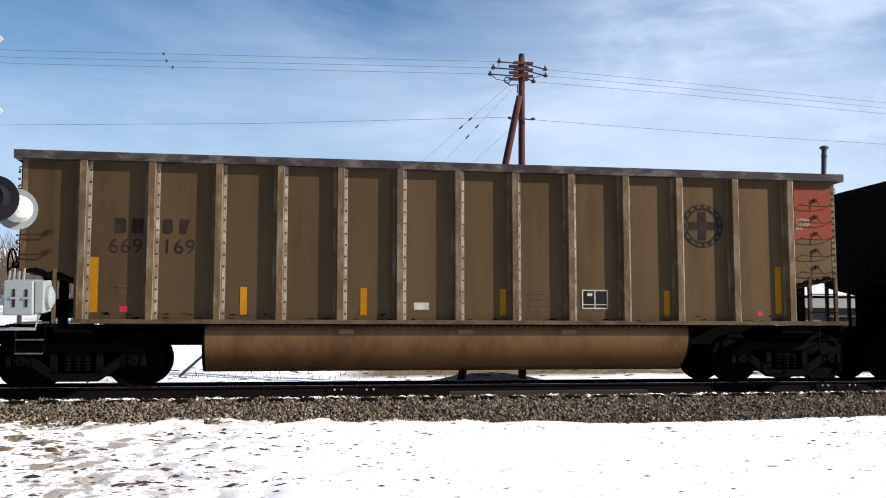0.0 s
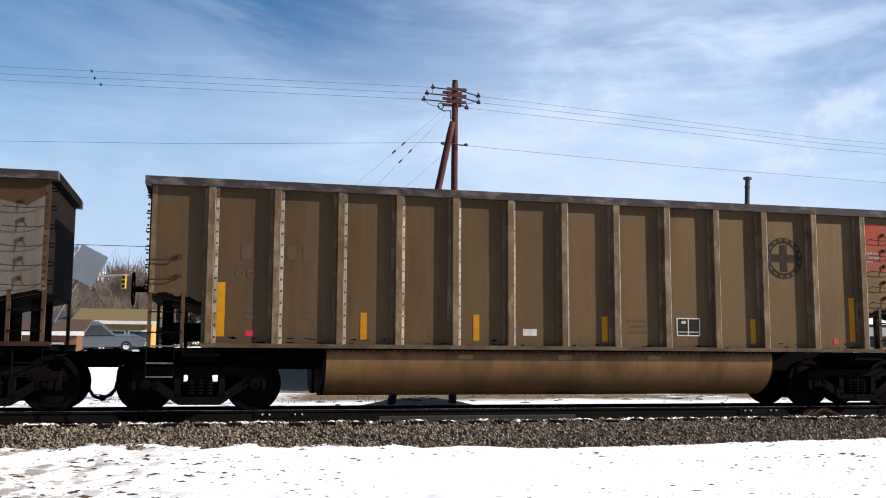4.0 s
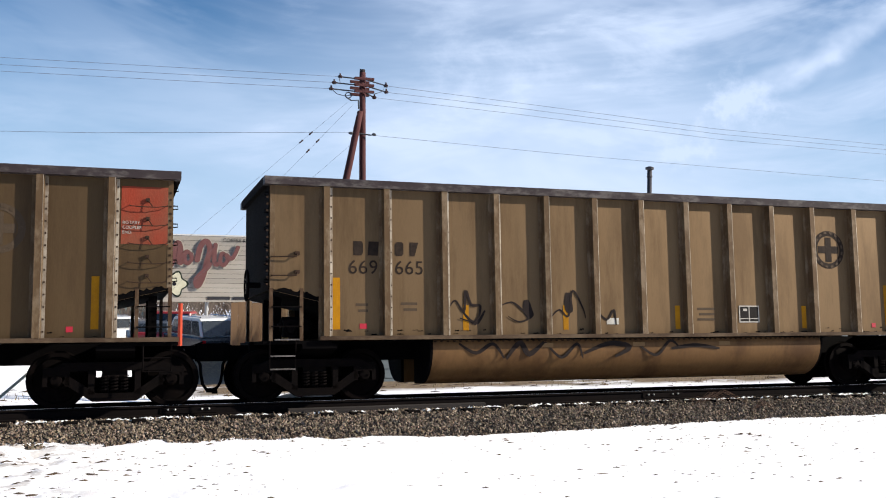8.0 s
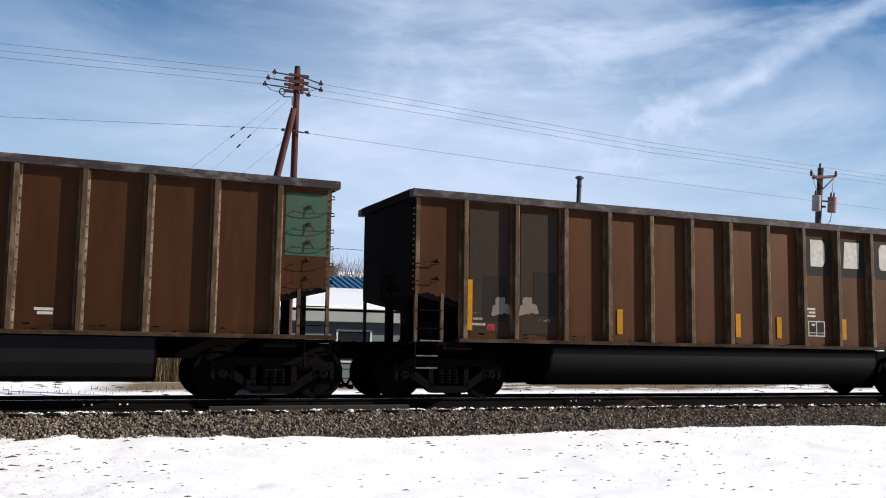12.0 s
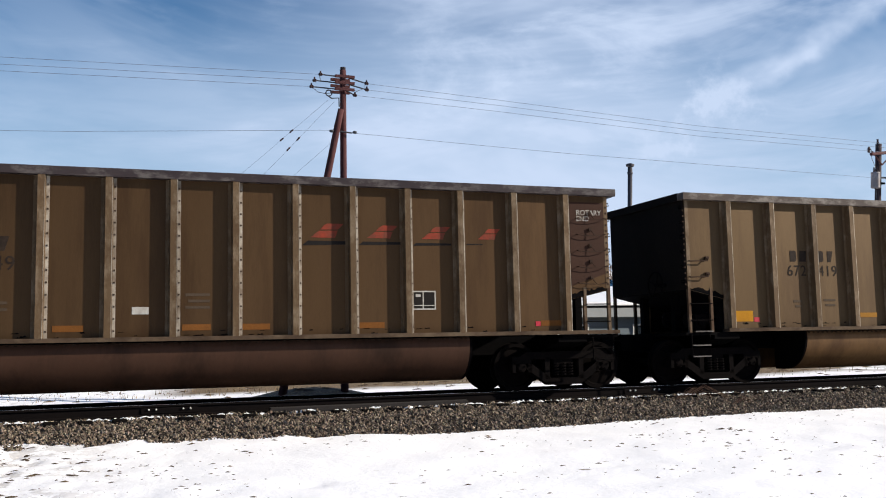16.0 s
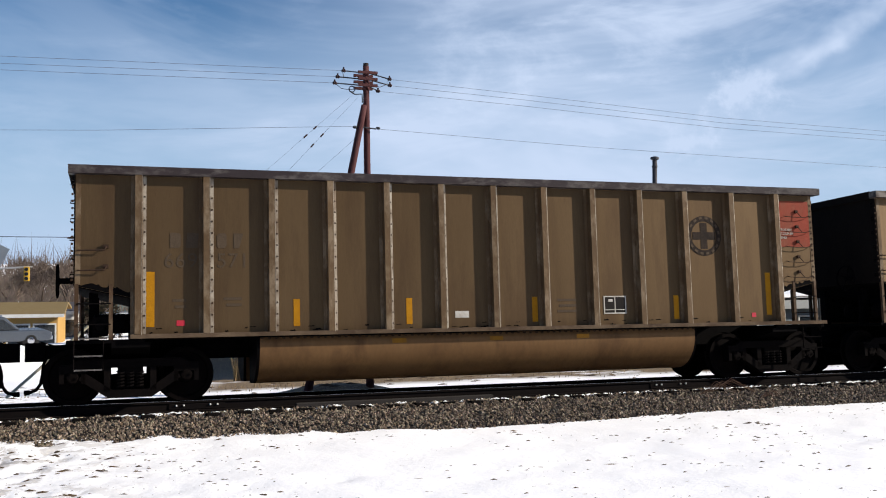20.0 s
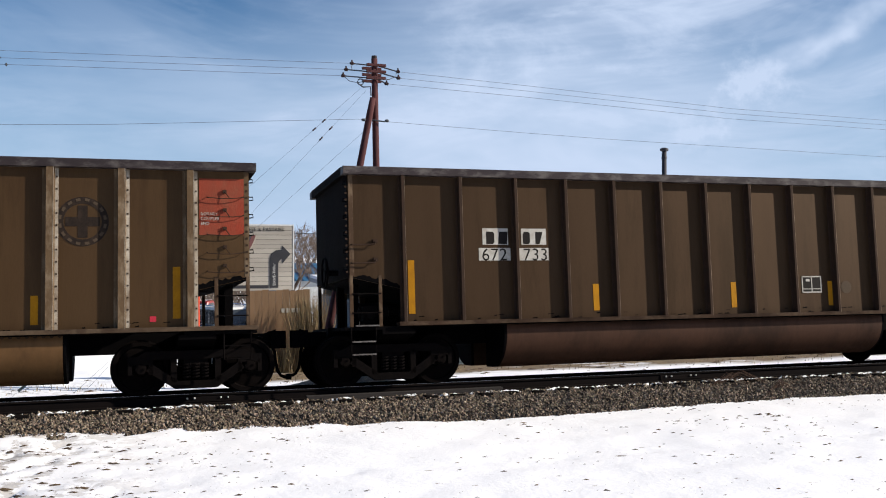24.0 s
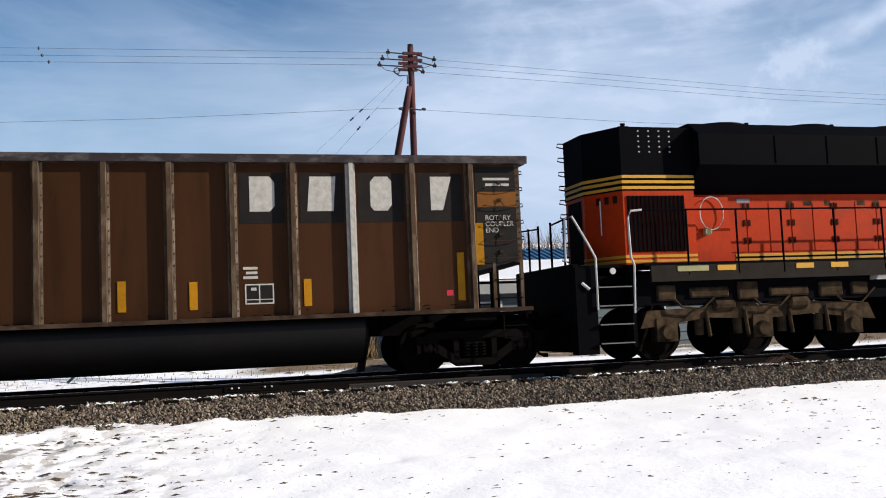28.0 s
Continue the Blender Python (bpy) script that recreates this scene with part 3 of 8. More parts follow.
for side in (-1, 1):
    bm = bmesh.new()
    prism(bm, [(u + side * 0.755, v) for u, v in rail_profile()], "x", -700, 1200)
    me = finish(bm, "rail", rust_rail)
    rail = tagged(new("rail", me), "dark rusty steel rail with polished running head", "rail", "rails of the track", "structure")
    rail.matrix_world = pose(0, YC, ZC, -LEAN, 0, 0)
    bm = bmesh.new()
    box(bm, -700, 1200, side * 0.755 - 0.028, side * 0.755 + 0.028, 0.0, 0.002)
    part("running_surface", finish(bm, "running_surface", rail_top), rail, label="polished bright rail head")
    if side < 0:
        # joint bars with bright bolt heads
        for jx in (1.29, 10.55):
            me = mesh("joint_bar", rust_rail, lambda b: prism(b, [(-0.012, -0.15), (-0.02, -0.14), (-0.016, -0.06), (-0.01, -0.05), (0.0, -0.05), (0.0, -0.15)], "x", -0.46, 0.46))
            jb = part("joint_bar", me, rail, (jx, -0.755 - 0.012, 0))
            me = mesh("bolt", white_bright, lambda b: lathe(b, [(0.017, 0), (0.017, -0.02), (0.010, -0.03)], "y", 8))
            for dx in (-0.34, -0.22, 0.22, 0.34):
                part("bolt", me, jb, (dx, -0.018, -0.075), label="bright bolt head")

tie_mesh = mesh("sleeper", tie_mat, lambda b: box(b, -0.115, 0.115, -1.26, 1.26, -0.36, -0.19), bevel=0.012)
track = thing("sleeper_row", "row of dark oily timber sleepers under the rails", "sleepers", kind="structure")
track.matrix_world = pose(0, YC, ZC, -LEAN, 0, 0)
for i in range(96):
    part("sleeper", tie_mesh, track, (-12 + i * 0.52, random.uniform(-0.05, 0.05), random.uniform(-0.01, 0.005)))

# a spare timber strip that lies along the foot of the near rail
bm = bmesh.new()
box(bm, 2.95, 6.62, NEAR_Y - 0.27, NEAR_Y - 0.15, -0.32, -0.20)
tagged(new("timber_strip", finish(bm, "timber_strip", material("grey weathered strip", (0.030, 0.026, 0.025), rough=0.85, second=(0.02, 0.017, 0.016), stretch=(.3, 1, 1)), bevel=0.008)),
       "long weathered grey timber lying along the rail foot", "timber")

# ---------------------------------------------------------------- coal cars
PITCH_B, PITCH_A = 1.0116, 1.078
POSTS = [s * (PITCH_B * min(k, 4) + PITCH_A * max(0, k - 4)) for s, k in [(-1, 6 - i) if i < 6 else (1, i - 6) for i in range(13)]]
BODY_X, CHORD_X = 7.17, 7.28
SIDE_Y, FACE_Y = 1.44, 1.60
Z_SILL, Z_POST, Z_TOP = 1.12, 3.72, 3.86
WHEEL_R, TRUCK_X, AXLE = 0.457, 6.31, 0.89
DECAL = -SIDE_Y - 0.022


def panel_build(w):
    def build(b):
        box(b, -w / 2 + 0.002, w / 2 - 0.002, -0.02, 0.0, Z_SILL, Z_POST)
    return build


def end_panel_build(s):
    def build(b):
        a, c = POSTS[12], BODY_X
        prism(b, [(s * a, 1.70), (s * c, 1.92), (s * c, Z_POST), (s * a, Z_POST)], "y", -SIDE_Y - 0.02, -SIDE_Y)
        for i in range(14):     # rivets down the corner
            z = 2.0 + i * 0.115
            box(b, s * c - 0.060, s * c - 0.026, -SIDE_Y - 0.034, -SIDE_Y - 0.02, z, z + 0.034)
    return build


def post_build(b):
    d = FACE_Y - SIDE_Y
    # sunlight painted on the sunward flange and on one rubbed edge of the face
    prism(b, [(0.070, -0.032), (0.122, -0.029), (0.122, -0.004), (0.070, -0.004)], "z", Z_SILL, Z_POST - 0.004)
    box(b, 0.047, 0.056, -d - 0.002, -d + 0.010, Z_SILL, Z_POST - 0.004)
    prism(b, [(-0.12, 0), (-0.12, -0.025), (-0.068, -0.03), (-0.055, -d), (0.055, -d), (0.068, -0.03), (0.12, -0.025), (0.12, 0)], "z", Z_SILL, Z_POST)
    for i in range(13):         # rivets of the flange
        z = Z_SILL + 0.10 + i * 0.195
        box(b, 0.084, 0.108, -0.041, -0.028, z, z + 0.027)


def worn_lit_post(paint, edge):
    """A side post with sunlight painted on rubbed edges and dark rivet heads, shared by all cars in that paint."""
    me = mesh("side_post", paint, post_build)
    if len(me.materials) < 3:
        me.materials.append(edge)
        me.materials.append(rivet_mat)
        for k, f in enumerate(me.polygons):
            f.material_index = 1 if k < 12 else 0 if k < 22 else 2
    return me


def weld_row_build(b):
    """The scalloped dark seam along the foot of the side sill."""
    for k in range(71):
        x = -4.2 + k * 0.12
        prism(b, [(x - 0.032, 0.0), (x + 0.032, 0.0), (x + 0.024, -0.022), (x, -0.030), (x - 0.024, -0.022)], "y", -0.004, 0)


def smear_build(seed):
    """Coal dust caught in ragged smears along the foot of the wall."""
    def build(b):
        r = random.Random(seed)
        for i in range(1, 13):
            w = POSTS[i] - POSTS[i - 1] - 0.26
            for _ in range(r.randint(2, 6)):
                x = POSTS[i - 1] + 0.13 + r.random() * w * 0.9
                l, h = r.uniform(0.05, 0.13), r.uniform(0.012, 0.035)
                z = Z_SILL + r.choice((0.0, 0.0, 0.07)) + r.uniform(0.002, 0.03)
                prism(b, [(x, z), (x + l, z + 0.004), (x + l * 0.8, z + h), (x + l * 0.4, z + h * 0.5), (x + l * 0.15, z + h * 0.8)], "y", -0.0235, -0.021)
    return build


def tub_build(round_side, span=(-4.24, 4.24)):
    def build(b):
        if round_side:
            p = [(-0.42, 1.04), (-1.41, 1.04)] + [(-0.72 - 0.70 * math.cos(a), 0.93 - 0.68 * math.sin(a)) for a in [radians(t) for t in range(0, 91, 6)]] + [(-0.42, 0.25)]
        else:
            p = [(-0.42, 1.04), (-1.38, 1.04), (-1.40, 0.62), (-1.30, 0.40), (-1.14, 0.31), (-0.42, 0.29)]
        prism(b, p, "x", *span)
        for f in b.faces:       # smooth round side, crisp end faces
            f.smooth = round_side and len(f.verts) == 4
            if len(f.verts) > 4:
                for e in f.edges:
                    e.smooth = False
    return build


def side_frame_build(b):
    y0, y1 = -0.09, 0.09
    prism(b, [(-1.06, 0.60), (-0.80, 0.74), (0.80, 0.74), (1.06, 0.60), (1.06, 0.50), (0.74, 0.60), (-0.74, 0.60), (-1.06, 0.50)], "y", y0, y1)
    prism(b, [(-0.80, 0.42), (-0.72, 0.54), (-0.28, 0.24), (0.28, 0.24), (0.72, 0.54), (0.80, 0.42), (0.34, 0.11), (-0.34, 0.11)], "y", y0, y1)
    for x in (-0.36, 0.36):
        box(b, x - 0.05, x + 0.05, y0, y1, 0.22, 0.62)
    for x in (-AXLE, AXLE):
        box(b, x - 0.20, x + 0.20, y0 + 0.01, y1, 0.52, 0.66)
        box(b, x - 0.20, x - 0.13, y0, y1, 0.36, 0.56)
        box(b, x + 0.13, x + 0.20, y0, y1, 0.36, 0.56)


def spring_build(b):
    pts = [(0.058 * math.cos(a), 0.058 * math.sin(a), 0.26 + 0.26 * a / (2 * math.pi * 5)) for a in [i * math.pi / 4 for i in range(41)]]
    tube(b, pts, 0.016, 5)


def wheelset_build(b):
    lathe(b, [(0.075, -1.0), (0.075, -0.80), (0.09, -0.70), (0.08, 0.0), (0.09, 0.70), (0.075, 0.80), (0.075, 1.0)], "y", 12)
    for s in (-1, 1):
        prof = [(0.12, s * 0.83), (0.15, s * 0.80), (0.36, s * 0.765), (0.385, s * 0.81), (WHEEL_R - 0.004, s * 0.81), (WHEEL_R, s * 0.80), (WHEEL_R + 0.003, s * 0.70), (WHEEL_R + 0.026, s * 0.69), (WHEEL_R + 0.02, s * 0.665), (0.385, s * 0.665), (0.36, s * 0.70), (0.15, s * 0.71), (0.12, s * 0.70)]
        lathe(b, prof if s > 0 else prof, "y", 32)
    for s in (-1, 1):   # bearing with three cap screws
        lathe(b, [(0.10, s * 0.92), (0.11, s * 0.94), (0.11, s * 1.07), (0.085, s * 1.11), (0.04, s * 1.115)], "y", 14)
        for k in range(3):
            a = 2 * math.pi * k / 3
            lathe(b, [(0.018, s * 1.10), (0.018, s * 1.14)], "y", 6, (0.06 * math.cos(a), 0, 0.06 * math.sin(a)))


def grab_build(w):
    def build(b):
        tube(b, [(-w / 2, 0, 0), (-w / 2, -0.07, 0), (-w / 2 + 0.03, -0.085, -0.03), (w / 2 - 0.03, -0.085, -0.03), (w / 2, -0.07, 0), (w / 2, 0, 0)], 0.012, 6)
        box(b, w / 2 - 0.03, w / 2 + 0.03, -0.03, 0.0, -0.03, 0.04)
    return build


def rung_grab(b):       # ladder iron: a long bar on two short feet, with a stud above
    tube(b, [(-0.30, 0.0, -0.04), (-0.30, -0.07, -0.06), (-0.1, -0.085, -0.075), (0.12, -0.085, -0.075), (0.30, -0.07, -0.05), (0.30, 0.0, -0.03)], 0.008, 6)
    box(b, -0.045, 0.015, -0.045, 0.0, 0.02, 0.075)
    tube(b, [(-0.015, -0.04, 0.045), (0.06, -0.085, -0.07)], 0.008, 5)


def corner_grab(b):     # corner iron: bar from the corner to a bracket
    tube(b, [(-0.27, 0.0, 0.0), (-0.27, -0.07, -0.01), (0.14, -0.08, 0.0), (0.16, -0.05, 0.05), (0.16, 0.0, 0.06)], 0.013, 6)
    box(b, 0.12, 0.20, -0.05, 0.0, 0.03, 0.09)


def stirrup_build(b):
    tube(b, [(-0.22, 0, 0.0), (-0.22, 0, -0.46), (0.22, 0, -0.46), (0.22, 0, 0.0)], 0.016, 6)
    tube(b, [(-0.22, 0, -0.24), (0.22, 0, -0.24)], 0.012, 6)


def end_hook_build(b):
    tube(b, [(0, 0, 0.03), (0.07, 0, 0.03), (0.08, 0, -0.02), (0.0, 0, -0.03)], 0.011, 5)


def coupler_build(b):
    box(b, 7.0, 7.70, -0.12, 0.12, 0.76, 1.0)
    prism(b, [(7.68, -0.17), (7.85, -0.2), (7.97, -0.12), (7.90, -0.02), (8.0, 0.06), (7.98, 0.16), (7.82, 0.2), (7.68, 0.17)], "z", 0.72, 1.04)
    box(b, 7.2, 7.34, -0.35, 0.35, 0.66, 1.06)


def hose_build(b):
    tube(b, [(7.52, -0.25, 0.86), (7.66, -0.33, 0.82), (7.73, -0.36, 0.66), (7.745, -0.36, 0.48), (7.775, -0.35, 0.33), (7.84, -0.33, 0.235), (7.93, -0.31, 0.20), (8.03, -0.28, 0.195)], 0.028, 8)
    lathe(b, [(0.042, 7.94), (0.042, 8.03)], "x", 8, (0, -0.28, 0.195))


def lever_build(b):
    tube(b, [(7.36, -1.45, 0.92), (7.40, -1.2, 0.92), (7.44, -0.4, 0.95), (7.78, -0.2, 1.06)], 0.012, 6)


def brake_wheel_build(b):
    pts = [(0.0, 0.27 * math.cos(a), 0.27 * math.sin(a)) for a in [2 * math.pi * i / 20 for i in range(21)]]
    tube(b, pts, 0.018, 6, caps=False)
    for k in range(4):
        a = math.pi * k / 2 + 0.4
        tube(b, [(0.03, 0, 0), (0, 0.26 * math.cos(a), 0.26 * math.sin(a))], 0.012, 5)
    lathe(b, [(0.05, 0), (0.05, 0.24)], "x", 8)


def sheet(x0, x1, z0, z1, thick=0.004):
    def build(b):
        box(b, x0, x1, -thick, 0, z0, z1)
    return build


def decal(car, name, mat, x, z, w, h, label="", y=DECAL):
    me = mesh(f"{name} {w:.2f} {h:.2f}", mat, sheet(-w / 2, w / 2, -h / 2, h / 2))
    return part(name, me, car, (x, y, z), label=label)


def shape_decal(car, name, mat, x, z, key, pts, label="", y=DECAL):
    def build(b):
        for poly in pts:
            prism(b, poly, "y", -0.004, 0)
    return part(name, mesh(key, mat, build), car, (x, y, z), label=label)


def bay(i, f=0.5):
    """A place in the bay after post i (1 to 12): f from 0 at its left post to 1 at its right."""
    return POSTS[i - 1] + (POSTS[i] - POSTS[i - 1]) * f


# plain slabs with the mass of the four painted initials
SERIF_BLOCKS = [
    [[(-0.21, -0.30), (0.13, -0.30), (0.21, -0.20), (0.21, 0.20), (0.13, 0.30), (-0.21, 0.30)]],
    [[(-0.25, -0.30), (0.20, -0.30), (0.25, 0.30), (-0.20, 0.30)]],
    [[(-0.13, -0.30), (0.11, -0.30), (0.19, -0.20), (0.19, 0.22), (0.12, 0.30), (-0.11, 0.30), (-0.19, 0.20), (-0.19, -0.22)]],
    [[(-0.18, -0.30), (0.04, -0.30), (0.21, 0.30), (-0.18, 0.30)]],
]


def initials(car, mat, first_bay, z, size, digits='', letters=2):
    """Painted initials, as plain blocks, over the car's figures on two neighbouring bays."""
    k = size / 0.60
    for j in range(2):
        for i in range(letters):
            x = bay(first_bay + j, 0.5) + (i - 0.5 * (letters - 1)) * size * 1.0 + (0.18 if j == 0 else -0.15)
            pts = [[(u * k * 0.92, v * k * 0.92) for u, v in poly] for poly in SERIF_BLOCKS[2 * j + i]]
            shape_decal(car, "letter_block", mat, x, z + size * 0.62, f"letter_block {2 * j + i} {size:.2f}", pts)
        if digits:
            words = digits[3 * j:3 * j + 3]
            part("number", text_mesh(f"number {words} {size:.2f}", words, size * 1.28, mat, "CENTER", 1.08), car,
                 (bay(first_bay + j, 0.5) + (0.13 if j == 0 else -0.10), DECAL - 0.002, z - size * 0.98), (90, 0, 0))


def round_emblem(car, x, z, mat):
    def build(b):
        n = 28
        ring = [[b.verts.new((r * math.cos(2 * math.pi * k / n), y, r * math.sin(2 * math.pi * k / n))) for k in range(n)] for r, y in ((0.29, 0), (0.29, -0.004), (0.40, -0.004), (0.40, 0))]
        for i in range(3):
            for k in range(n):
                b.faces.new((ring[i][k], ring[i][(k + 1) % n], ring[i + 1][(k + 1) % n], ring[i + 1][k]))
        for a in ((-0.075, 0.075, -0.26, 0.26), (-0.26, -0.076, -0.075, 0.075), (0.076, 0.26, -0.075, 0.075)):
            box(b, a[0], a[1], -0.0045, 0, a[2], a[3])
    part("round_emblem", mesh("round_emblem", mat, build), car, (x, DECAL, z), label="dark ring emblem with a cross")
    for k in range(16):
        a = 2 * math.pi * (k + 0.5) / 16
        me = mesh("ring_bar", faint_paint, sheet(-0.035, 0.035, -0.022, 0.022))
        part("ring_bar", me, car, (x + 0.345 * math.cos(a), DECAL - 0.0055, z + 0.345 * math.sin(a)), (0, 90 - math.degrees(a), 0))


def wedges(car, z=2.88, paint=None):
    for k, i in enumerate((8, 9, 10, 11)):
        w, h, u = (0.58, 0.56, 0.54, 0.44)[k], (0.25, 0.23, 0.23, 0.20)[k], (0.085, 0.065, 0.05, 0.025)[k]
        head = [(-w * 0.20, h * 0.06), (w * 0.36, h * 0.10), (w * 0.52, h * 0.5), (w * 0.02, h * 0.5), (-w * 0.10, h * 0.34)]
        foot = [(-w * 0.50, -h * 0.5), (w * 0.26, -h * 0.5), (w * 0.34, h * 0.02), (-w * 0.24, -h * 0.02)]
        shape_decal(car, "wedge_emblem", paint or red_logo, bay(i, 0.56), z, f"wedge {i}", [head, foot], "faded red wedge emblem")
        l = (0.80, 0.78, 0.74, 0.34)[k]
        x = bay(i, 0.13) + l / 2
        shape_decal(car, "underline", black_panel, x, z - h / 2 - 0.09, f"underline {i}", [[(-l / 2, -u / 2), (l / 2, -u * 0.2), (l / 2, u / 2), (-l / 2 + u * 1.2, u / 2)]])


def data_box(car, i, z=1.50, f=0.45):
    def build(b):
        for a in ((-0.24, 0.24, -0.17, -0.147), (-0.24, 0.24, 0.147, 0.17), (-0.24, -0.217, -0.17, 0.17), (0.217, 0.24, -0.17, 0.17), (-0.010, 0.010, -0.17, 0.17), (-0.22, 0.22, -0.10, -0.085), (-0.14, -0.05, 0.06, 0.11)):
            box(b, a[0], a[1], -0.006, 0, a[2], a[3])
    part("data_panel", mesh("data_panel", black_panel, sheet(-0.23, 0.23, -0.16, 0.16)), car, (bay(i, f), DECAL + 0.001, z))
    part("data_frame", mesh("data_frame", white, build), car, (bay(i, f), DECAL - 0.002, z), label="white stencilled data box")


def small_bars(car, mat, x, z, rows=2, w=0.22, gap=0.1):
    for r in range(rows):
        decal(car, "stencil_bar", mat, x + 0.02 * (r % 2), z - r * gap, w - 0.05 * (r % 2), 0.045)


emblem_pale = material("worn pale emblem paint", (0.26, 0.26, 0.22), rough=0.7, second=(0.16, 0.17, 0.14), amount=0.8, scale=3, spec=0.06)
iron_mat = material("rust-brown grab iron", (0.030, 0.019, 0.014), rough=0.8, second=(0.05, 0.028, 0.018), scale=9, spec=0.06)


def ragged(w, h, seed):
    """The torn outline of a flaked patch of paint."""
    r = random.Random(seed)
    pts = []
    for k in range(30):
        a = 2 * math.pi * k / 30
        f = 0.82 + 0.22 * math.sin(3 * a + seed) + 0.10 * math.sin(7 * a + 2 * seed) + r.uniform(-0.07, 0.07)
        pts.append((w * f * math.cos(a), h * f * math.sin(a)))
    return [pts]


CAR_LABELS = {
    "old": "dusty tan aluminium coal gondola with tan side tub and round emblem",
    "new": "dusty tan aluminium coal gondola with faded red wedge emblems",
    "steel": "rusty brown steel coal gondola with large white painted letters",
    "dark": "dark brown coal gondola with white number patches and red end",
    "green": "rust-brown coal gondola with faded green emblem panel",
}


def coal_car(kind, end, skin=None, greys=(), pale_post=0, marks="", no="", faded=False):
    skin = skin or {"old": tan, "new": tan, "steel": brown, "dark": brown_dark, "green": brown}[kind]
    posts_mat = post_brown if skin in (brown, brown_light, brown_dark) else post_tan
    tub_skin = {"old": tub_tan, "new": tub_tan, "dark": tub_brown}.get(kind, tub_black)
    faded = faded or end == "maroon"
    if faded:
        tub_skin = tub_brown
    car = thing("coal_gondola", CAR_LABELS[kind], "coal car", group="coal cars of the train")
    # shell
    for i in range(1, 13):
        w = POSTS[i] - POSTS[i - 1]
        m = tan_grey if i in greys else green if kind == "green" and i in (1, 2) else skin
        part("side_panel", mesh(f"side_panel {w:.3f}", m, panel_build(w)), car, (bay(i), -SIDE_Y, 0))
    for s in (-1, 1):
        end_me = mesh(f"end_bay_panel {s}", skin, end_panel_build(s))
        if len(end_me.materials) < 2:
            end_me.materials.append(rivet_mat)
            for k, f in enumerate(end_me.polygons):
                f.material_index = 0 if k < 6 else 1
        part("end_bay_panel", end_me, car)
        rr = random.Random(31 + s)
        xs = [POSTS[12] + (BODY_X - POSTS[12]) * k / 24 for k in range(25)]
        low = [(s * x, 1.70 + 0.22 * (x - POSTS[12]) / (BODY_X - POSTS[12]) + 0.004) for x in xs]
        high = [(u, v + rr.uniform(0.02, 0.07) + 0.05 * abs(math.sin(u * 3.1))) for u, v in low]
        part("coal_stain", mesh(f"coal_stain {s}", black, lambda b: [prism(b, [low[k], low[k + 1], high[k + 1], high[k]], "y", -0.002, 0) for k in range(24)]), car, (0, -SIDE_Y - 0.021, 0), label="black coal stain")
        # End wall and end chord carry their shade in the colour.
        part("end_wall", mesh(f"end_wall {s}", shade_skin, lambda b: box(b, s * BODY_X - 0.02, s * BODY_X, -SIDE_Y, SIDE_Y, 1.92, Z_POST)), car)
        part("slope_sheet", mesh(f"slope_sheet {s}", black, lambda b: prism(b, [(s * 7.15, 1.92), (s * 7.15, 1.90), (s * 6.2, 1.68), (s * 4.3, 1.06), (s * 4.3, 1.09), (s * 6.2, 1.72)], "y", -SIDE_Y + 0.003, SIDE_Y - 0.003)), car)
        part("end_chord", mesh("end_chord", shade_skin, lambda b: box(b, -0.10, 0.10, -1.40, 1.40, Z_POST, Z_TOP + 0.01)), car, (s * (CHORD_X - 0.10), 0, 0))
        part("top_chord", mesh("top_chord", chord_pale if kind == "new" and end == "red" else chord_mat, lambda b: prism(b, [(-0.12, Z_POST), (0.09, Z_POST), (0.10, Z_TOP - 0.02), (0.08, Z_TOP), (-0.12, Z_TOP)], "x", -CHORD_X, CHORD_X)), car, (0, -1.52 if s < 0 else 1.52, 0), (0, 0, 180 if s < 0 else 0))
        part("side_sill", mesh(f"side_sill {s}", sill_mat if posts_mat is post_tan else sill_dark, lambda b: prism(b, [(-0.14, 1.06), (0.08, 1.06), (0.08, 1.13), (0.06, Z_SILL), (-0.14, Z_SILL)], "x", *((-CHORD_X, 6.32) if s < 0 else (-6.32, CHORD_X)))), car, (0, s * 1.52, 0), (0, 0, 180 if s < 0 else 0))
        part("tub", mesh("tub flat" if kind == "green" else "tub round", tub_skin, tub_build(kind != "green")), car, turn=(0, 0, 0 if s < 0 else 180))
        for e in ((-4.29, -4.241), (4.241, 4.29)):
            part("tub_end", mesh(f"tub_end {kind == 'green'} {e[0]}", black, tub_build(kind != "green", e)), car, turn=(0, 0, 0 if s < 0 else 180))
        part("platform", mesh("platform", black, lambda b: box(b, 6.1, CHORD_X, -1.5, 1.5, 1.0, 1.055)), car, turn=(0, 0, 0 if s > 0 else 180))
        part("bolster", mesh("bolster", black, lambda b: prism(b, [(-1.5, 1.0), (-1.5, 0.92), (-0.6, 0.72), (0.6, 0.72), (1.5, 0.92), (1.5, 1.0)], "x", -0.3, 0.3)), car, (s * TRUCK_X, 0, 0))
    part("far_side", mesh("far_side", shade_skin, lambda b: prism(b, [(-BODY_X, 1.92), (-POSTS[12], 1.70), (-POSTS[12], Z_SILL), (POSTS[12], Z_SILL), (POSTS[12], 1.70), (BODY_X, 1.92), (BODY_X, Z_POST), (-BODY_X, Z_POST)], "y", SIDE_Y, SIDE_Y + 0.02)), car)
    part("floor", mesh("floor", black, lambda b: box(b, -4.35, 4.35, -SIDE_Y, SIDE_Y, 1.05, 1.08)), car)
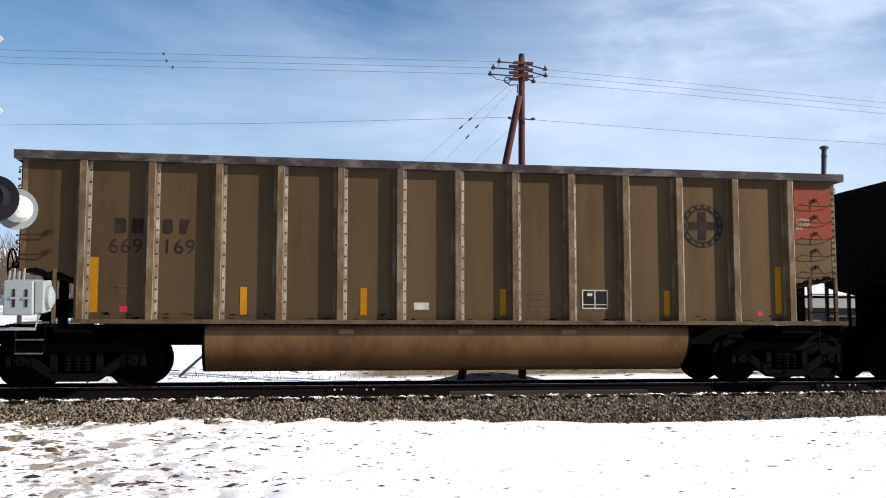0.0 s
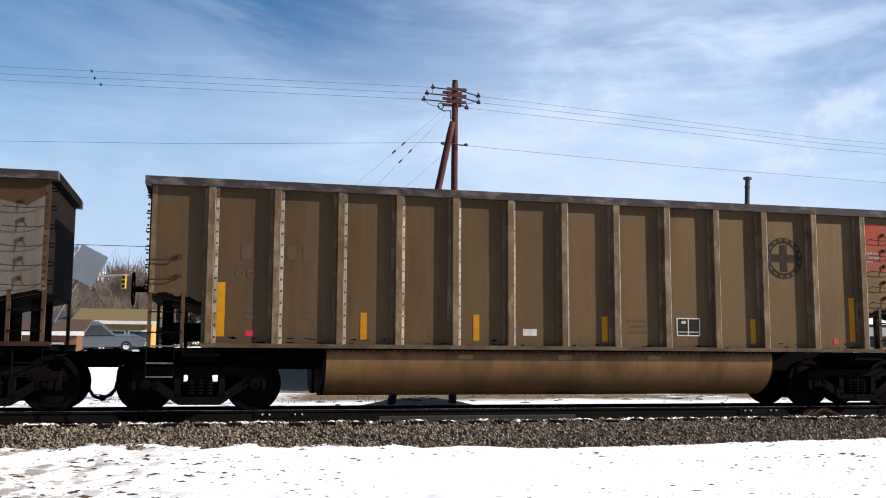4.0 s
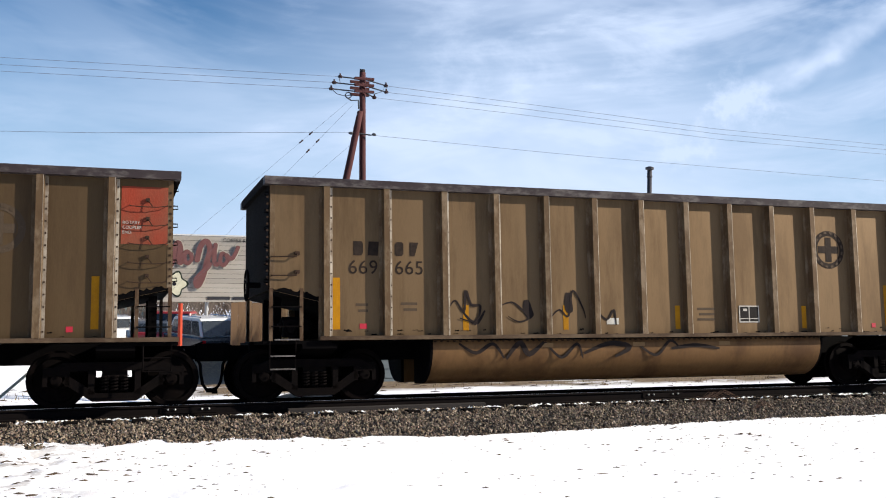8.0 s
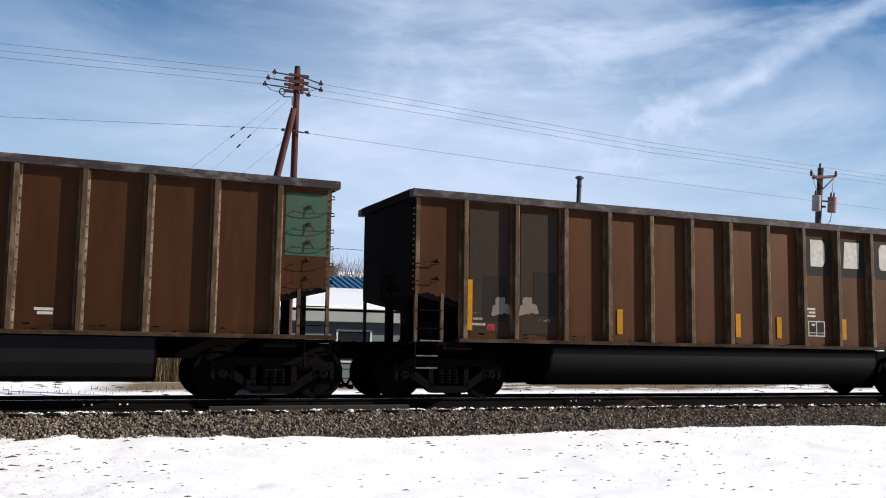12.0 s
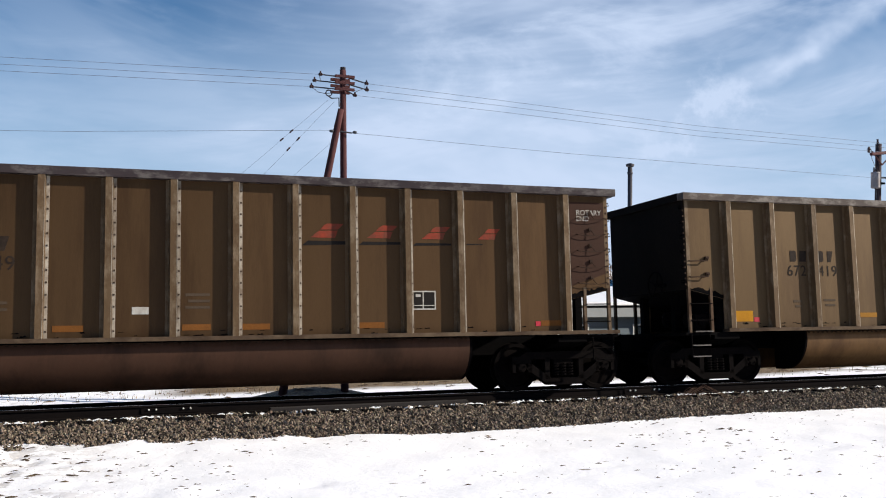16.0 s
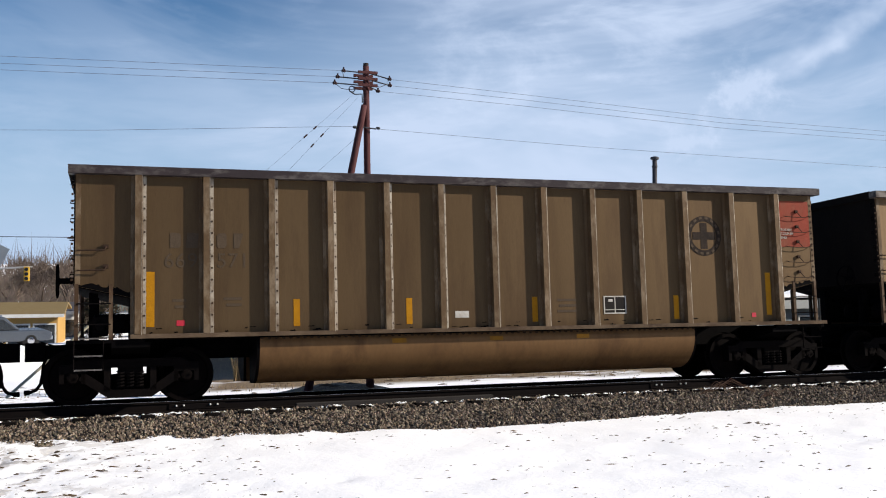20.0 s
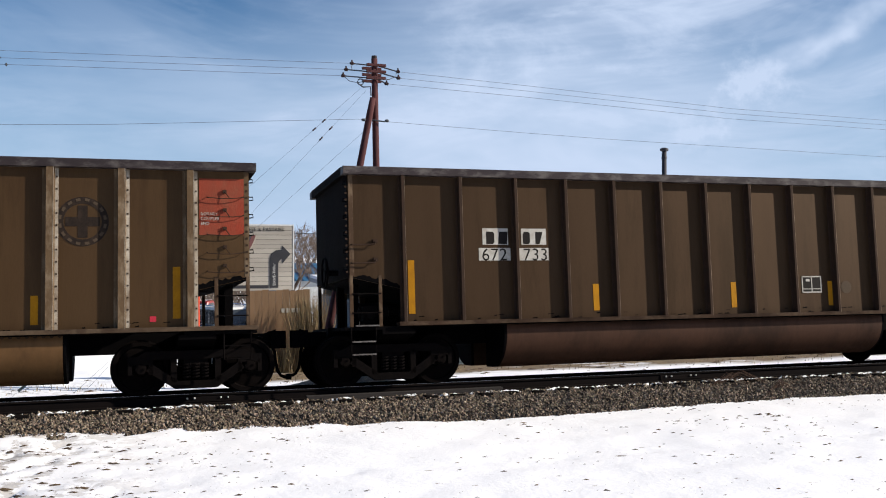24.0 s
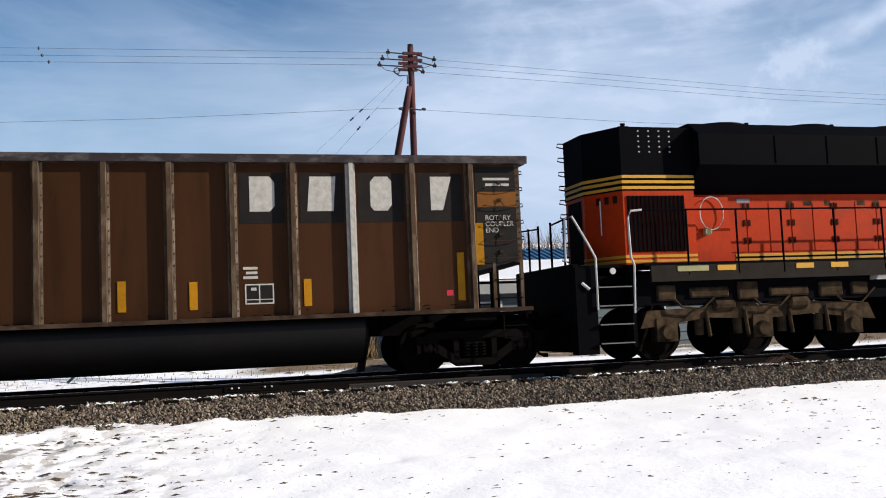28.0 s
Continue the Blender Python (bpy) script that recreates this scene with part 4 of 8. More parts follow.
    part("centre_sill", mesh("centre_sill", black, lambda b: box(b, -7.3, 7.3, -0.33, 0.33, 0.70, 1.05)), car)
    post_me = worn_lit_post(iron_mat if kind == "dark" else posts_mat, sunlit_metal if posts_mat is post_tan else sunlit_dull)
    smears = part("coal_smear", mesh(f"coal_smear {len(TRAIN) % 4}", black, smear_build(len(TRAIN) % 4)), car, (0, -SIDE_Y, 0), label="black coal dust smear")
    tagged(smears, kind="stuff")
    if posts_mat is post_tan:
        seam = part("scalloped_seam", mesh("scalloped_seam", rivet_mat, weld_row_build), car, (0, -1.424, 1.035), label="dark scalloped seam under the sill")
        tagged(seam, kind="stuff")
    for s in (-1, 1):
        part("corner_strip", mesh("corner_strip", posts_mat, lambda b: box(b, -0.04, 0.04, -0.006, 0, 1.94, Z_POST)), car, (s * (BODY_X - 0.045), -SIDE_Y - 0.02, 0), label="worn corner strip with rivets")
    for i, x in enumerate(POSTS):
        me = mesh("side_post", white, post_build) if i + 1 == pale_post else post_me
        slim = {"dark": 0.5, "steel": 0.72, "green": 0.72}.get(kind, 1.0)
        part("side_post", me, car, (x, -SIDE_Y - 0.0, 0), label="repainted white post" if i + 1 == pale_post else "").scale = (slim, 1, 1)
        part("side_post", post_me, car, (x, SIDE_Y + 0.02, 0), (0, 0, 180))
    # open ends: stiles, rungs, steps
    for s in (-1, 1):
        for x in (6.62, 7.14):
            part("end_stile", mesh("end_stile", post_brown, lambda b: box(b, -0.03, 0.03, -0.03, 0.03, 1.05, 1.95)), car, (s * x, -1.44, 0))
            part("end_stile", mesh("end_stile", post_brown, lambda b: box(b, -0.03, 0.03, -0.03, 0.03, 1.05, 1.95)), car, (s * x, 1.44, 0))
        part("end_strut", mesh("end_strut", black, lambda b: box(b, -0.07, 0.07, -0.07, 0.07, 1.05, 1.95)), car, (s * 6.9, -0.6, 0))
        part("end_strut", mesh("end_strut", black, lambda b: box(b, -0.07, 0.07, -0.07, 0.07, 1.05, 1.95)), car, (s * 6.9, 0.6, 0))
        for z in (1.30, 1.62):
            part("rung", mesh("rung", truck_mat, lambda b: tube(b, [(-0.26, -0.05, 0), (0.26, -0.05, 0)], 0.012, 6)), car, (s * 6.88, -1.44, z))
        for y in (-1.52, 1.52):
            part("stirrup_step", mesh("stirrup_step", truck_mat, stirrup_build), car, (s * 6.95, y, 1.04))
        if s < 0:
            for z in (0.80, 0.58):
                part("tread", mesh("tread", step_iron, lambda b: box(b, -0.21, 0.21, -0.03, 0.02, -0.012, 0.012)), car, (-6.95, -1.53, z), label="scraped pale step tread")
            part("tread", mesh("tread", step_iron, lambda b: box(b, -0.21, 0.21, -0.03, 0.02, -0.012, 0.012)), car, (-6.88, -1.53, 1.075), label="scraped pale step tread")
        for k in range(6):
            part("end_grab_iron", mesh("end_grab_iron", black, end_hook_build), car, (s * BODY_X, -1.38, 2.05 + k * 0.29), (0, 0, 0 if s > 0 else 180))
        part("coupler", mesh("coupler", black, coupler_build), car, turn=(0, 0, 0 if s > 0 else 180))
        part("air_hose", mesh("air_hose", black, hose_build), car, turn=(0, 0, 0 if s > 0 else 180))
        part("uncoupling_lever", mesh("uncoupling_lever", black, lever_build), car, turn=(0, 0, 0 if s > 0 else 180))
    for k in range(5):
        part("grab_iron", mesh("grab_iron bent", iron_mat, rung_grab), car, (6.78, -SIDE_Y - 0.02, 2.06 + k * 0.30))
    for k in range(2):
        part("grab_iron", mesh("grab_iron plain", iron_mat, corner_grab), car, (-6.86, -SIDE_Y - 0.02, 2.14 + k * 0.31))
    part("brake_wheel", mesh("brake_wheel", black, brake_wheel_build), car, (-7.46, -0.75, 2.02))
    part("brake_cylinder", mesh("brake_cylinder", truck_mat, lambda b: lathe(b, [(0.10, -0.3), (0.16, -0.27), (0.16, 0.2), (0.06, 0.25), (0.05, 0.4)], "x", 12)), car, (-6.6, -0.95, 1.32))
    part("air_reservoir", mesh("air_reservoir", black, lambda b: lathe(b, [(0.06, -0.45), (0.17, -0.38), (0.17, 0.38), (0.06, 0.45)], "x", 12)), car, (-6.3, 0.1, 1.35))
    part("brake_valve", mesh("brake_valve", truck_mat, lambda b: (box(b, -0.12, 0.12, -0.1, 0.1, -0.14, 0.16), lathe(b, [(0.07, -0.16), (0.09, -0.12), (0.09, -0.02)], "y", 10), box(b, -0.2, 0.2, -0.04, 0.04, 0.04, 0.1))), car, (-6.78, -1.2, 1.26))
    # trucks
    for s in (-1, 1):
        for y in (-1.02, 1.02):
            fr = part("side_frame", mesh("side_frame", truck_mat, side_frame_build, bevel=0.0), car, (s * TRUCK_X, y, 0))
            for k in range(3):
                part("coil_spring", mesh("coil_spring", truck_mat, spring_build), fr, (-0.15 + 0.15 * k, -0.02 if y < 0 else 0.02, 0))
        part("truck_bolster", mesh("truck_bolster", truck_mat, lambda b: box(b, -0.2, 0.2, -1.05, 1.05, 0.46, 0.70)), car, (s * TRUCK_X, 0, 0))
        # Black block added behind the springs to keep the opening dark.
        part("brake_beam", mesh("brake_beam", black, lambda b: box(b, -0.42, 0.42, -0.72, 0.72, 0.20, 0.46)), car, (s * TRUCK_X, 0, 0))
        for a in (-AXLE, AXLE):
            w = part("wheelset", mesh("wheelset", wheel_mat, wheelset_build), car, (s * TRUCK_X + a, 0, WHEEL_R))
            WHEELS.append((w, car, s * TRUCK_X + a))
    if tub_skin is tub_tan:
        for k, x in enumerate((-1.9, 0.05, 1.9)):
            decal(car, "tub_patch", orange if len(TRAIN) == 19 else tub_patch, x + 0.12 * math.sin(len(TRAIN) * 2.1 + k), 0.93, 0.26, 0.08, y=-1.424)
    # markings
    if kind in ("old", "new"):
        dark = dark_paint
        if kind == "old":
            initials(car, dark if marks != "faint" else faint_paint, 1, 2.45, 0.27, no)
            round_emblem(car, bay(11, 0.45), 2.80, faint_paint if greys else dark)
            data_box(car, 9)
            decal(car, "reflector_strip", yellow, POSTS[0] + 0.19, 1.68, 0.13, 0.90, "yellow reflective strip")
            decal(car, "reflector_strip", yellow, POSTS[12] - 0.22, 1.68, 0.12, 0.85, "yellow reflective strip")
            for i, f in ((3, 0.42), (5, 0.40), (7, 0.80), (10, 0.78)):
                decal(car, "reflector_strip", yellow, bay(i, f), 1.44, 0.11, 0.46, "yellow reflective strip")
            decal(car, "label_plate", white, bay(6, 0.38), 1.37, 0.26, 0.12, "small white label")
            small_bars(car, faint_paint, bay(1, 0.6), 1.66)
            small_bars(car, faint_paint, bay(2, 0.4), 1.68, 2, 0.3)
            small_bars(car, faint_paint, bay(8, 0.45), 1.6, 3, 0.4)
        else:
            initials(car, dark if marks != "faint" else faint_paint, 2, 2.42, 0.25, no)
            wedges(car, paint=red_faint if faded else red_logo)
            data_box(car, 10, 1.70, 0.30)
            for i, f in ((1, 0.32), (4, 0.42), (6, 0.38), (7, 0.35), (9, 0.35), (12, 0.72)):
                bold = i in (1, 12) and not faded
                decal(car, "reflector_patch", yellow if bold else band_orange if faded else orange, bay(i, f), 1.28 if faded else 1.37, 0.46, 0.22 if bold else 0.10, "orange reflective patch")
            decal(car, "label_plate", white, bay(5, 0.5), 1.55, 0.26, 0.12, "small white label")
            small_bars(car, faint_paint, bay(2, 0.6), 1.66)
            small_bars(car, faint_paint, bay(3, 0.4), 1.68, 2, 0.3)
            small_bars(car, faint_paint, bay(6, 0.4), 1.8, 3, 0.4)
        decal(car, "dye_mark", red_dot, bay(1, 0.62), 1.30, 0.13, 0.09)
        decal(car, "dye_mark", red_dot, bay(12, 0.45), 1.27, 0.10, 0.09)
    if kind == "dark":
        for j in range(2):
            xp = bay(2 + j, 0.5) + (0.155 if j == 0 else -0.125)
            decal(car, "number_patch", white, xp, 2.60, 0.50, 0.30, "white number patch", DECAL + 0.001)
            decal(car, "number_patch", white, xp - 0.02, 2.285, 0.62, 0.23, "white number patch", DECAL + 0.001)
        initials(car, black_panel, 2, 2.42, 0.25, no)
        data_box(car, 9, 1.68)
        for i, f, h in ((1, 0.14, 0.95), (4, 0.6, 0.5), (7, 0.6, 0.5), (9, 0.9, 0.5), (12, 0.80, 0.95)):
            decal(car, "reflector_strip", yellow, bay(i, f), 1.25 + h / 2, 0.12, h, "yellow reflective strip")
        round_small = [[(0.13 * math.cos(2 * math.pi * k / 16), 0.13 * math.sin(2 * math.pi * k / 16)) for k in range(16)]]
        shape_decal(car, "round_label", faint_paint, bay(10, 0.3), 1.62, "round_label", round_small)
        decal(car, "label_plate", white, bay(12, 0.42), 1.5, 0.26, 0.06)
    if kind == "steel":
        for i in range(4):
            decal(car, "letter_panel", black_panel, bay(9 + i), 3.06, PITCH_B - 0.25 if i < 2 else PITCH_A - 0.25, 0.86, "black patch behind a letter", DECAL + 0.001)
            shape_decal(car, "painted_letter", white, bay(9 + i, 0.5), 3.13, f"letter block {i}", SERIF_BLOCKS[i], "large white block letter", DECAL - 0.004)
        data_box(car, 9, 1.50, 0.42)
        small_bars(car, white, bay(9, 0.28), 1.92, 3, 0.24, 0.075)
        for i, f, h in ((1, 0.12, 0.95), (4, 0.30, 0.5), (7, 0.25, 0.5), (8, 0.36, 0.46), (10, 0.22, 0.46), (12, 0.80, 0.85)):
            decal(car, "reflector_strip", yellow, bay(i, f), 1.27 + h / 2, 0.13, h, "yellow reflective strip", DECAL - 0.010)
        flake = [[(-0.30, -0.2), (-0.12, -0.34), (0.05, -0.15), (0.24, -0.30), (0.36, 0.05), (0.20, 0.30), (-0.05, 0.2), (-0.25, 0.34), (-0.36, 0.1)]]
        if marks == "flaked":
            for i in (1, 2):
                decal(car, "number_panel", black_panel, bay(i, 0.5), 2.42, 0.82, 2.3, "dark repainted number patch", DECAL)
            initials(car, orange, 1, 2.26, 0.30, no)
            shape_decal(car, "bare_patch", tan_grey, bay(1, 0.45), 3.30, "flake high", ragged(0.24, 0.12, 3), y=DECAL - 0.005)
            shape_decal(car, "bare_patch", tan_grey, bay(1, 0.30), 2.82, "flake side", ragged(0.17, 0.30, 4), y=DECAL - 0.005)
            shape_decal(car, "bare_patch", tan_grey, bay(2, 0.42), 2.98, "flake wide", ragged(0.34, 0.26, 5), y=DECAL - 0.005)
            shape_decal(car, "bare_patch", tan_grey, bay(2, 0.62), 2.68, "flake low", ragged(0.14, 0.16, 6), y=DECAL - 0.008)
        else:
            for i in (1, 2):
                decal(car, "repainted_patch", sooty, bay(i, 0.5), 2.38, 0.82 if i == 1 else 0.80, 2.36, "sooty brown repainted patch", DECAL)
                decal(car, "number_panel", black_panel, bay(i, 0.62), 1.75 + 0.12 * i, 0.50, 0.85, "dark number patch", DECAL - 0.004)
            small = ragged(0.24, 0.20, 9)
            shape_decal(car, "bare_patch", tan_grey, bay(1, 0.74), 1.72, "flake half", small, y=DECAL - 0.008)
            shape_decal(car, "bare_patch", tan_grey, bay(2, 0.28), 1.74, "flake half", small, y=DECAL - 0.008)
        if pale_post:
            ring = [(0.0, -0.22), (0.25, 0.0), (0.0, 0.22), (-0.25, 0.0)]
            sides = [[ring[k], ring[(k + 1) % 4], tuple(0.82 * v for v in ring[(k + 1) % 4]), tuple(0.82 * v for v in ring[k])] for k in range(4)]
            shape_decal(car, "placard_outline", white, bay(3, 0.40), 2.02, "placard outline", sides, "worn white diamond outline")
        small_bars(car, white, bay(1, 0.3), 1.6, 3, 0.3)
        small_bars(car, white, bay(2, 0.6), 1.6, 2, 0.3)
        decal(car, "dye_mark", red_dot, bay(1, 0.55), 1.35, 0.16, 0.12)
        decal(car, "dye_mark", red_dot, bay(12, 0.6), 1.42, 0.12, 0.10)
    if kind == "green":
        # large pale emblem over two green bays
        shape_decal(car, "emblem", emblem_pale, bay(1, 0.5), 3.0, "emblem a", [[(-0.16, -0.58), (0.38, -0.58), (0.38, -0.24), (0.02, -0.20)], [(-0.16, -0.575), (0.015, -0.195), (-0.04, -0.02), (-0.26, -0.10)], [(0.02, 0.55), (0.38, 0.55), (0.38, 0.20), (0.14, 0.08), (-0.04, 0.10)]], "pale emblem stroke", DECAL - 0.002)
        shape_decal(car, "emblem", emblem_pale, bay(2, 0.5), 3.0, "emblem b", [[(-0.38, 0.14), (0.20, 0.14), (0.33, 0.28), (0.31, 0.46), (0.18, 0.55), (-0.38, 0.55)], [(-0.38, -0.58), (0.22, -0.58), (0.34, -0.45), (0.34, -0.15), (0.20, -0.02), (-0.10, -0.10), (-0.38, -0.26)]], "pale emblem stroke", DECAL - 0.002)
        decal(car, "number_panel", blue_panel, bay(1, 0.5), 2.05, 0.82, 0.62, "dark blue number panel", DECAL - 0.001)
        for i in range(2):
            shape_decal(car, "letter_block", white, bay(1, 0.20 + 0.24 * i), 2.24, f"stencil block {i}", [[(u * 0.45, v * 0.45) for u, v in SERIF_BLOCKS[i][0]]], "white stencilled letter", DECAL - 0.006)
        part("number", text_mesh("number 534", no, 0.38, white, "CENTER", 0.95), car, (bay(1, 0.45), DECAL - 0.008, 1.76), (90, 0, 0), "white stencilled figures")
        for z in (1.66, 1.30):
            for i in (1, 2):
                decal(car, "stripe", white, bay(i), z, 0.82, 0.03, y=DECAL - 0.004)
        for i in (1, 2):
            small_bars(car, white, bay(i, 0.4), 1.56, 2, 0.5, 0.14)
        shape_decal(car, "bare_patch", white, bay(3, 0.35), 1.95, "flake small", [[(-0.2, -0.18), (0.02, -0.2), (0.06, -0.02), (0.2, 0.06), (0.18, 0.16), (-0.2, 0.17)]])
        decal(car, "green_patch", green, -6.7, 3.35, 0.62, 0.17, "faded green patch")
        for i in (6, 9):
            small_bars(car, white, bay(i, 0.5), 1.45, 2, 0.28, 0.06)
    if marks == "tagged":
        def spray(x, z, pts, w, y):
            """A sprayed line of even width through its points."""
            def build(b):
                c = [Vector(p) for p in pts]
                line = []
                for i in range(len(c) - 1):
                    p0, p1, p2, p3 = c[max(i - 1, 0)], c[i], c[i + 1], c[min(i + 2, len(c) - 1)]
                    for k in range(5):
                        t = k / 5
                        line.append(0.5 * (2 * p1 + (p2 - p0) * t + (2 * p0 - 5 * p1 + 4 * p2 - p3) * t * t + (3 * p1 - p0 - 3 * p2 + p3) * t ** 3))
                line.append(c[-1])
                rows = []
                for i, p in enumerate(line):
                    d = (line[min(i + 1, len(line) - 1)] - line[max(i - 1, 0)]).normalized()
                    m = Vector((-d.y, d.x)) * w * 1.15 * (0.3 + 0.7 * math.sin(math.pi * (i + 1) / (len(line) + 1))) / 2
                    rows.append([b.verts.new((p.x + f * m.x, -0.0004 * i + g, p.y + f * m.y)) for f, g in ((1, 0), (1, -0.002), (-1, -0.002), (-1, 0))])
                for r0, r1 in zip(rows, rows[1:]):
                    for k in range(4):
                        b.faces.new((r0[k], r0[(k + 1) % 4], r1[(k + 1) % 4], r1[k]))
            part("spray_paint", mesh(f"spray {x:.2f} {z:.2f}", graffiti, build), car, (x, y, z), label="dark sprayed graffiti")
        y = DECAL - 0.003
        spray(bay(3, 0.40), 1.62, [(-0.3, 0.0), (-0.18, 0.12), (-0.02, -0.08), (0.02, 0.30), (0.12, 0.05), (0.3, 0.02), (0.2, -0.25), (-0.1, -0.2)], 0.045, y)
        spray(bay(3, 0.55), 1.45, [(-0.2, 0.1), (0.05, -0.12), (0.24, 0.12)], 0.05, y)
        spray(bay(4, 0.35), 1.50, [(-0.30, 0.14), (-0.05, 0.22), (0.12, 0.12), (0.30, -0.06), (0.10, -0.14), (-0.12, -0.04)], 0.035, y)
        spray(bay(4, 0.62), 1.62, [(-0.02, 0.14), (0.02, -0.08), (0.10, -0.18)], 0.16, y)
        spray(bay(5, 0.45), 1.58, [(-0.36, -0.14), (-0.18, 0.0), (0.0, -0.12), (0.10, 0.36), (0.30, 0.05), (0.36, -0.16)], 0.035, y)
        spray(bay(5, 0.48), 1.66, [(-0.03, 0.24), (-0.02, -0.02), (0.02, -0.14)], 0.15, y)
        spray(bay(6, 0.25), 1.42, [(-0.2, 0.15), (0.0, -0.02), (0.16, 0.16), (0.2, -0.12)], 0.04, y)
        tub_lines = [(-3.2, [(-0.5, 0.2), (-0.2, -0.05), (0.1, 0.18), (0.3, -0.2)], 0.07), (-2.5, [(-0.3, -0.22), (-0.05, 0.2), (0.12, -0.1), (0.4, 0.22)], 0.11),
                     (-1.6, [(-0.4, 0.22), (-0.1, -0.2), (0.2, 0.16), (0.3, -0.22)], 0.06), (-0.8, [(-0.4, -0.1), (0.1, 0.16), (0.5, 0.05), (0.2, -0.2)], 0.10),
                     (0.2, [(-0.3, 0.2), (0.1, -0.18), (0.4, 0.22), (0.6, 0.0)], 0.06), (1.0, [(-0.3, 0.0), (0.2, 0.08), (0.7, -0.02)], 0.08)]
        for x, pts, w in tub_lines:
            spray(x, 0.84, [(u * 1.1, v * 0.7) for u, v in pts], w * 0.85, -1.424)
    # right-hand end panel
    ex = (POSTS[12] + 0.12 + BODY_X - 0.05) / 2
    if end == "red":
        decal(car, "end_placard", red_end, ex, 3.06, 0.74, 0.95, "faded red end panel", DECAL + 0.001)
        part("end_text", text_mesh("rotary coupler end", "ROTARY\nCOUPLER\nEND", 0.070, white, line=1.15), car, (POSTS[12] + 0.17, DECAL - 0.006, 2.92), (90, 0, 0), "small white lettering")
    elif end == "maroon":
        shape_decal(car, "end_placard", maroon_end, ex, 0, "maroon placard", [[(-0.38, 1.98), (0.38, 2.22), (0.38, 3.6), (-0.38, 3.6)]], "maroon brown end panel", DECAL + 0.001)
        part("end_text", text_mesh("rotary end", "ROTARY\nEND", 0.14, white, line=0.85), car, (POSTS[12] + 0.28, DECAL - 0.006, 3.28), (90, 0, 0), "small white lettering")
    elif end == "full":
        shape_decal(car, "end_placard", red_full, ex, 0, "full placard", [[(-0.40, 1.80), (0.40, 1.98), (0.40, 3.68), (-0.40, 3.68)]], "bright red end panel", DECAL + 0.001)
    elif end == "orange":
        shape_decal(car, "end_placard", black_panel, ex, 0, "orange base", [[(-0.40, 1.80), (0.40, 1.98), (0.40, 3.68), (-0.40, 3.68)]], "dark end panel", DECAL + 0.001)
        decal(car, "orange_band", band_orange, ex, 3.02, 0.74, 0.28, "orange band", DECAL - 0.003)
        decal(car, "reflector_strip", yellow, POSTS[12] + 0.16, 2.25, 0.15, 0.75, "yellow reflective strip", DECAL - 0.003)
        part("end_text", text_mesh("rotary coupler end big", "ROTARY\nCOUPLER\nEND", 0.125, white, line=0.9), car, (POSTS[12] + 0.28, DECAL - 0.006, 2.66), (90, 0, 0), "white lettering")
        small_bars(car, white, ex, 3.38, 2, 0.5, 0.1)
    elif end == "patched":
        shape_decal(car, "bare_patch", tan_grey, ex, 0, "patched end", [[(-0.40, 1.80), (0.40, 1.98), (0.40, 3.5), (0.1, 3.3), (-0.40, 3.4)]], "flaked grey end panel", DECAL + 0.001)
    elif end == "green":
        decal(car, "green_patch", green, ex, 3.0, 0.76, 1.1, "faded green end panel", DECAL + 0.001)
    # marks and irons sit at their share of the wall's height
    for ob in car.children:
        if ob.location.z > 1.1:
            ob.location.z = 1.05 + (ob.location.z - 1.06) * 1.037
    return car


WHEELS = []
TRAIN = []
SPEED = 15.0
# centres of the cars along the track at the start
CENTRES = [3.01, 18.87, 34.80, 50.64, 66.54, 82.44, 98.37, 114.35, 130.28, 146.18, 162.19, 178.19, 194.15, 210.11, 226.22, 242.29, 258.40, 274.45, 290.43, 306.51, 322.54, 338.65, 354.77, 370.82, 386.89, 402.88, 418.96]
CONSIST = [
    dict(no="669169", kind="old", end="red"), dict(no="671024", kind="new", end="maroon", skin=tan_pale), dict(no="671226", kind="new", end="maroon", skin=tan_pale),
    dict(no="", kind="steel", end="patched", skin=brown_light), dict(no="669", kind="old", end="red", marks="faint"), dict(no="", kind="new", end="maroon", skin=tan_warm),
    dict(no="668187", kind="steel", end="orange", marks="flaked", skin=brown_light), dict(no="670203", kind="old", end="red", greys=(2, 3, 5, 8, 9)), dict(no="669665", kind="old", end="red", marks="tagged", skin=tan_pale),
    dict(no="672699", kind="dark", end="full"), dict(no="672258", kind="new", end="red"), dict(no="534", kind="green", end="green"), dict(no="", kind="steel", end="orange"),
    dict(no="672028", kind="new", end="red", skin=tan_pale), dict(no="669458", kind="old", end="red"), dict(no="670949", kind="new", end="maroon", skin=tan_warm), dict(no="672419", kind="new", end="red"),
    dict(no="670889", kind="new", end="maroon", skin=tan_warm), dict(no="672401", kind="new", end="red", skin=tan_warm, faded=True), dict(no="669571", kind="old", end="red", marks="faint"),
    dict(no="671718", kind="new", end="red", skin=tan_pale), dict(no="670", kind="old", end="red"), dict(no="669", kind="old", end="red", skin=tan_warm), dict(no="672733", kind="dark", end="full"),
    dict(no="672533", kind="new", end="red", skin=tan_pale), dict(no="671794", kind="new", end="red", skin=tan_olive), dict(no="668180", kind="steel", end="orange", marks="flaked", pale_post=11),
]
for c, spec in zip(CENTRES, CONSIST):
    TRAIN.append((coal_car(**spec), c))

